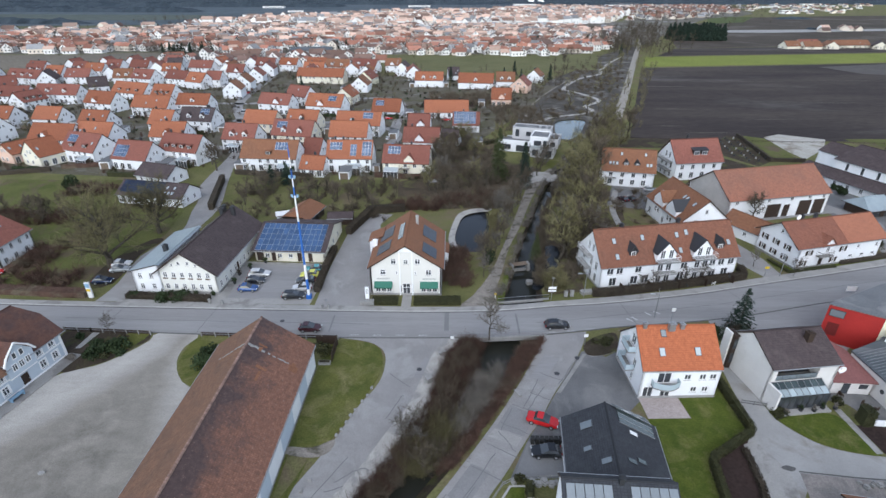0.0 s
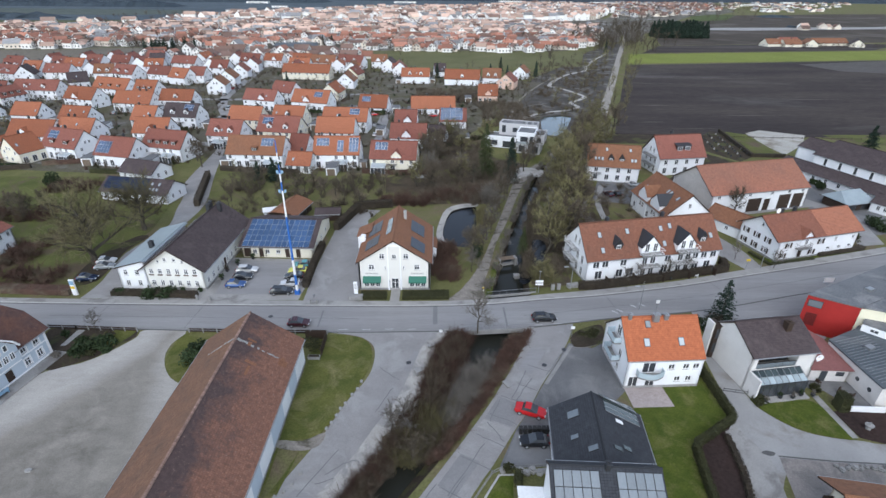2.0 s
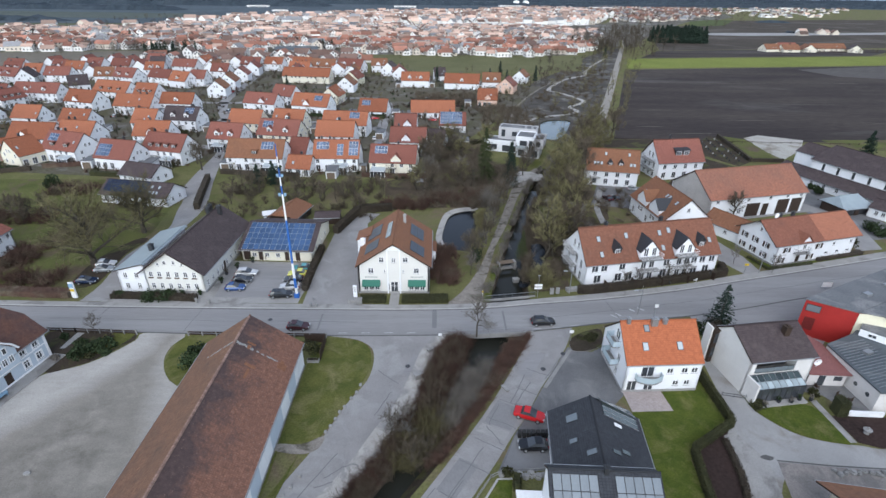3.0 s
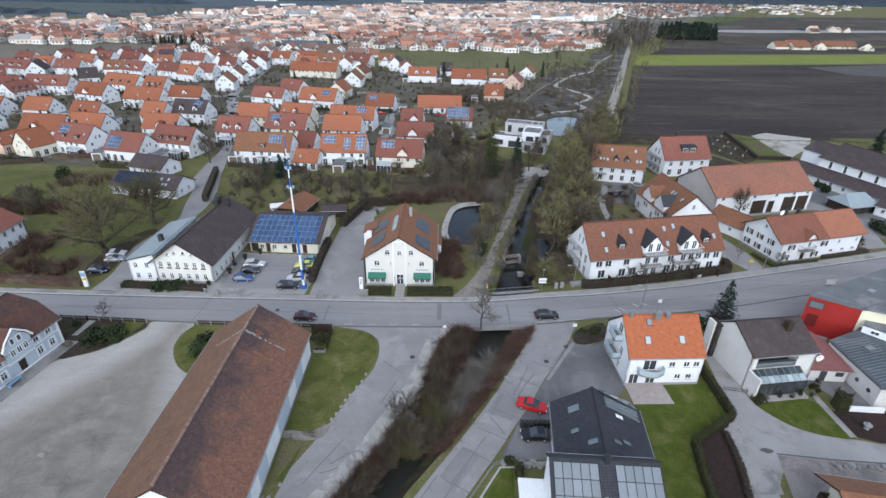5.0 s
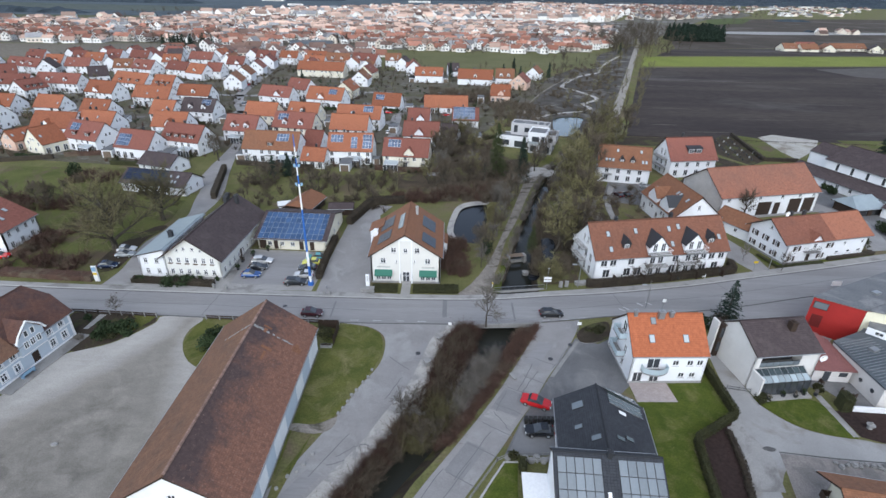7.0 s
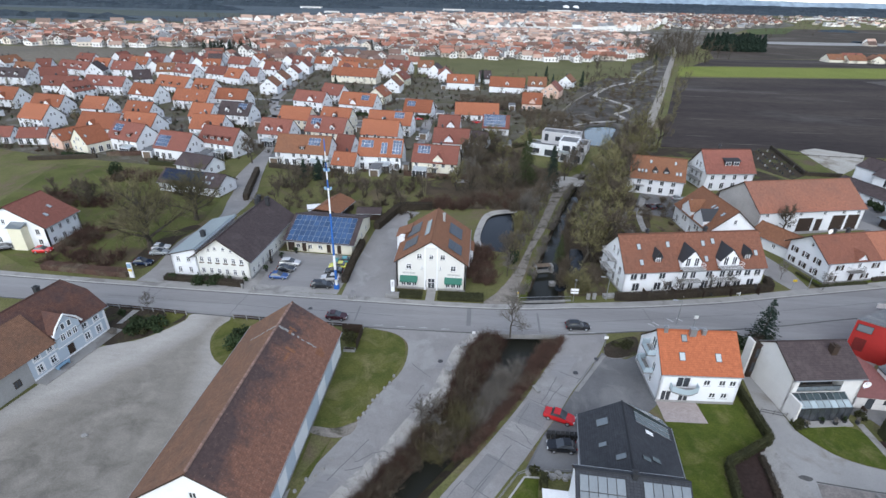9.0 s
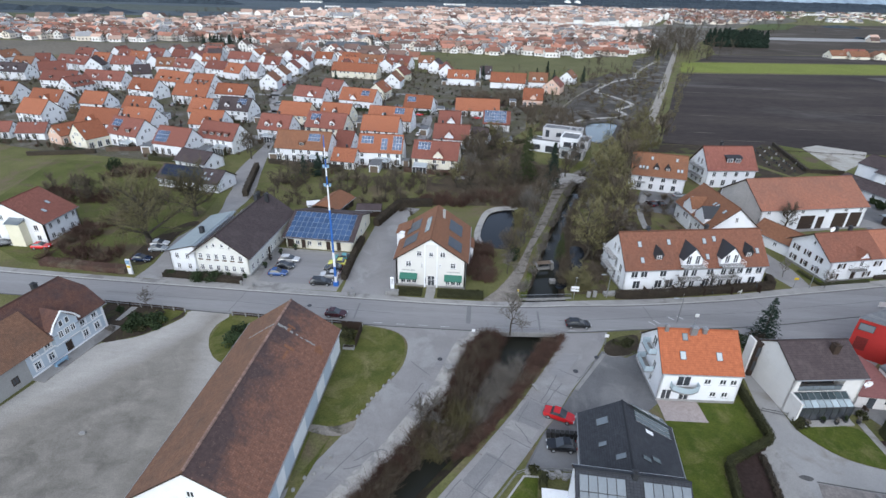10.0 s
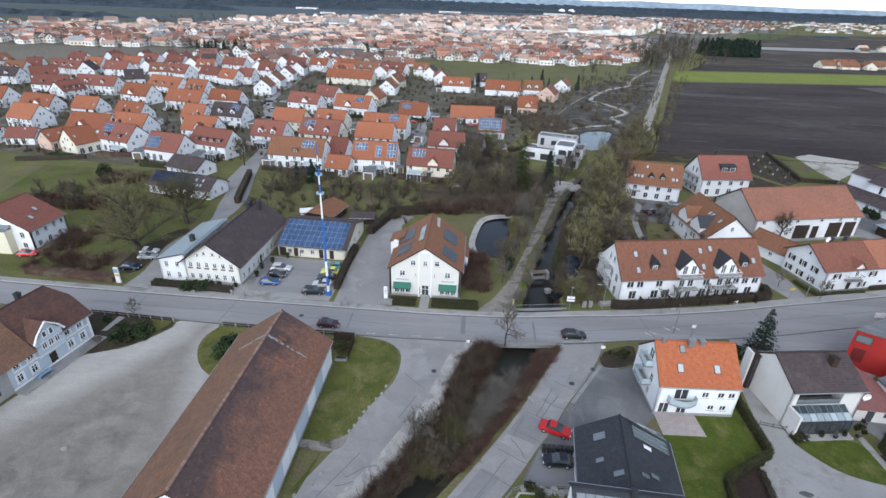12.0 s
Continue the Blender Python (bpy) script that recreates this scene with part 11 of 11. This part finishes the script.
for x, y, a in ((60.2, 56.2, 20), (61.2, 55.4, 200), (58.2, 58.2, 100)):
    g = Geo()
    g.box(-0.3, 0.3, -0.3, 0.3, 0.36, 0.42)
    g.box(-0.3, 0.3, 0.26, 0.3, 0.42, 0.95)
    for cx in (-0.26, 0.26):
        for cy in (-0.26, 0.26):
            g.box(cx - 0.03, cx + 0.03, cy - 0.03, cy + 0.03, 0, 0.36)
    whole("garden_chair", g, DARKWOOD, "dark garden chair in the paved yard", "chair", m=pose(x, y, 0.065, 0, 0, a), group="yard chairs")
# boundary stones along the lawn
brng = np.random.default_rng(3)
for x, y in ((-11.0, 58.6), (-11.4, 57), (-12, 55.8), (-12.7, 54.1), (-13.2, 53.1), (-13.6, 51.8), (-14, 50.5), (-14.5, 49.5), (-16.3, 42.6), (-17, 41), (-17.7, 40), (-18.6, 39.2), (-19.4, 37.5), (-21, 34.6)):
    g = Geo()
    ring = [(0.24 * math.cos(k * math.tau / 7) * brng.uniform(0.8, 1.2), 0.24 * math.sin(k * math.tau / 7) * brng.uniform(0.8, 1.2)) for k in range(7)]
    g.prism(ring, 0, 0.26)
    g.prism([(a * 0.7, b * 0.7) for a, b in ring], 0.26, 0.36)
    whole("boundary_stone", g, KERB, "small pale boulder at the lawn's edge", "stone", m=pose(x - 0.3, y, 0.05), group="stones along the lawn")
g = Geo()
g.prism([(0.45 * math.cos(k * math.tau / 8), 0.3 * math.sin(k * math.tau / 8)) for k in range(8)], 0, 0.2)
whole("pale_stone", g, KERB, "flat pale stone lying in the yard", "stone", m=pose(-50.1, 43.0, 0.03))


def fence(name, line, label, height=0.9, step=2.4, rails=2, mt=None, post_mt=None, thick=0.11):
    ob = thing(name, pose(0, 0, 0.02), label, "fence")
    for a, b in zip(line, line[1:]):
        a, b = Vector((*a, 0)), Vector((*b, 0))
        n = max(1, round((b - a).length / step))
        for i in range(n + 1):
            p = a.lerp(b, i / n)
            g = Geo()
            g.box(-thick * 0.8, thick * 0.8, -thick * 0.8, thick * 0.8, 0, height + 0.1)
            part("post", g, post_mt or mt or DARKWOOD, ob, m=pose(p.x, p.y, 0))
        ang = math.degrees(math.atan2(b.y - a.y, b.x - a.x))
        for k in range(rails):
            g = Geo()
            z = height * (k + 0.7) / rails
            g.box(0, (b - a).length, -0.03, 0.03, z - thick, z + thick)
            part("rail", g, mt or DARKWOOD, ob, m=pose(a.x, a.y, 0, 0, 0, ang))


fence("wooden_fence", [(-67.2, 71.9), (-62.4, 71.7), (-51.6, 71.1)], "dark wooden rail fence with pale posts", post_mt=CONCRETE)
fence("wooden_fence", [(-42.6, 70.9), (-35.3, 70.7), (-27, 70.5), (-18.8, 70.4)], "dark wooden rail fence with pale posts", post_mt=CONCRETE)
fence("creek_railing", [(9.8, 82.6), (19.4, 84.0)], "low dark metal railing above the creek", 0.9, 2.0, 2, DARKMETAL, None, 0.04)
fence("garden_fence", [(14.2, 43.3), (8.4, 43.0), (6.9, 42.2), (4.2, 38.2), (0.8, 33)], "low thin grey garden fence", 0.8, 1.6, 2, CONCRETE, None, 0.035)
fence("garden_gate", [(42.8, 56.5), (46.0, 55.8)], "low dark metal gate across the lane", 0.8, 1.6, 2, DARKMETAL, None, 0.025)
fence("field_fence", [(70, 203.2), (100, 202), (120, 199.4), (170, 197)], "low dark fence along the field", 0.8, 4, 1, thick=0.07)
for k in range(7):
    g = Geo()
    g.prism([(-0.22, -0.28), (0.22, -0.28), (0.22, 0.28), (-0.22, 0.28)], 0, 0.9)
    bin_ob = whole("dustbin", g, RUBBER, "black wheeled dustbin in a row by the wall", "dustbin", m=pose(11.4 + k * 0.62, 48.8, 0.06), group="dustbins")
    g = Geo()
    g.box(-0.25, 0.25, -0.33, 0.33, 0.9, 1.0)
    part("lid", g, RUBBER, bin_ob)
g = Geo()
g.tube((0, 0, 0), (0, 0, 0.9), 0.03, 0.03, 5)
for k in range(3):
    g.tube((0, 0, 0.5 + k * 0.1), (0.5, 0.2 * (k - 1), 0.45), 0.03, 0.03, 4)
whole("bicycle_rack", g, METAL, "small metal bicycle rack by the footway", "bicycle rack", m=pose(-23.6, 81.8, 0.05))
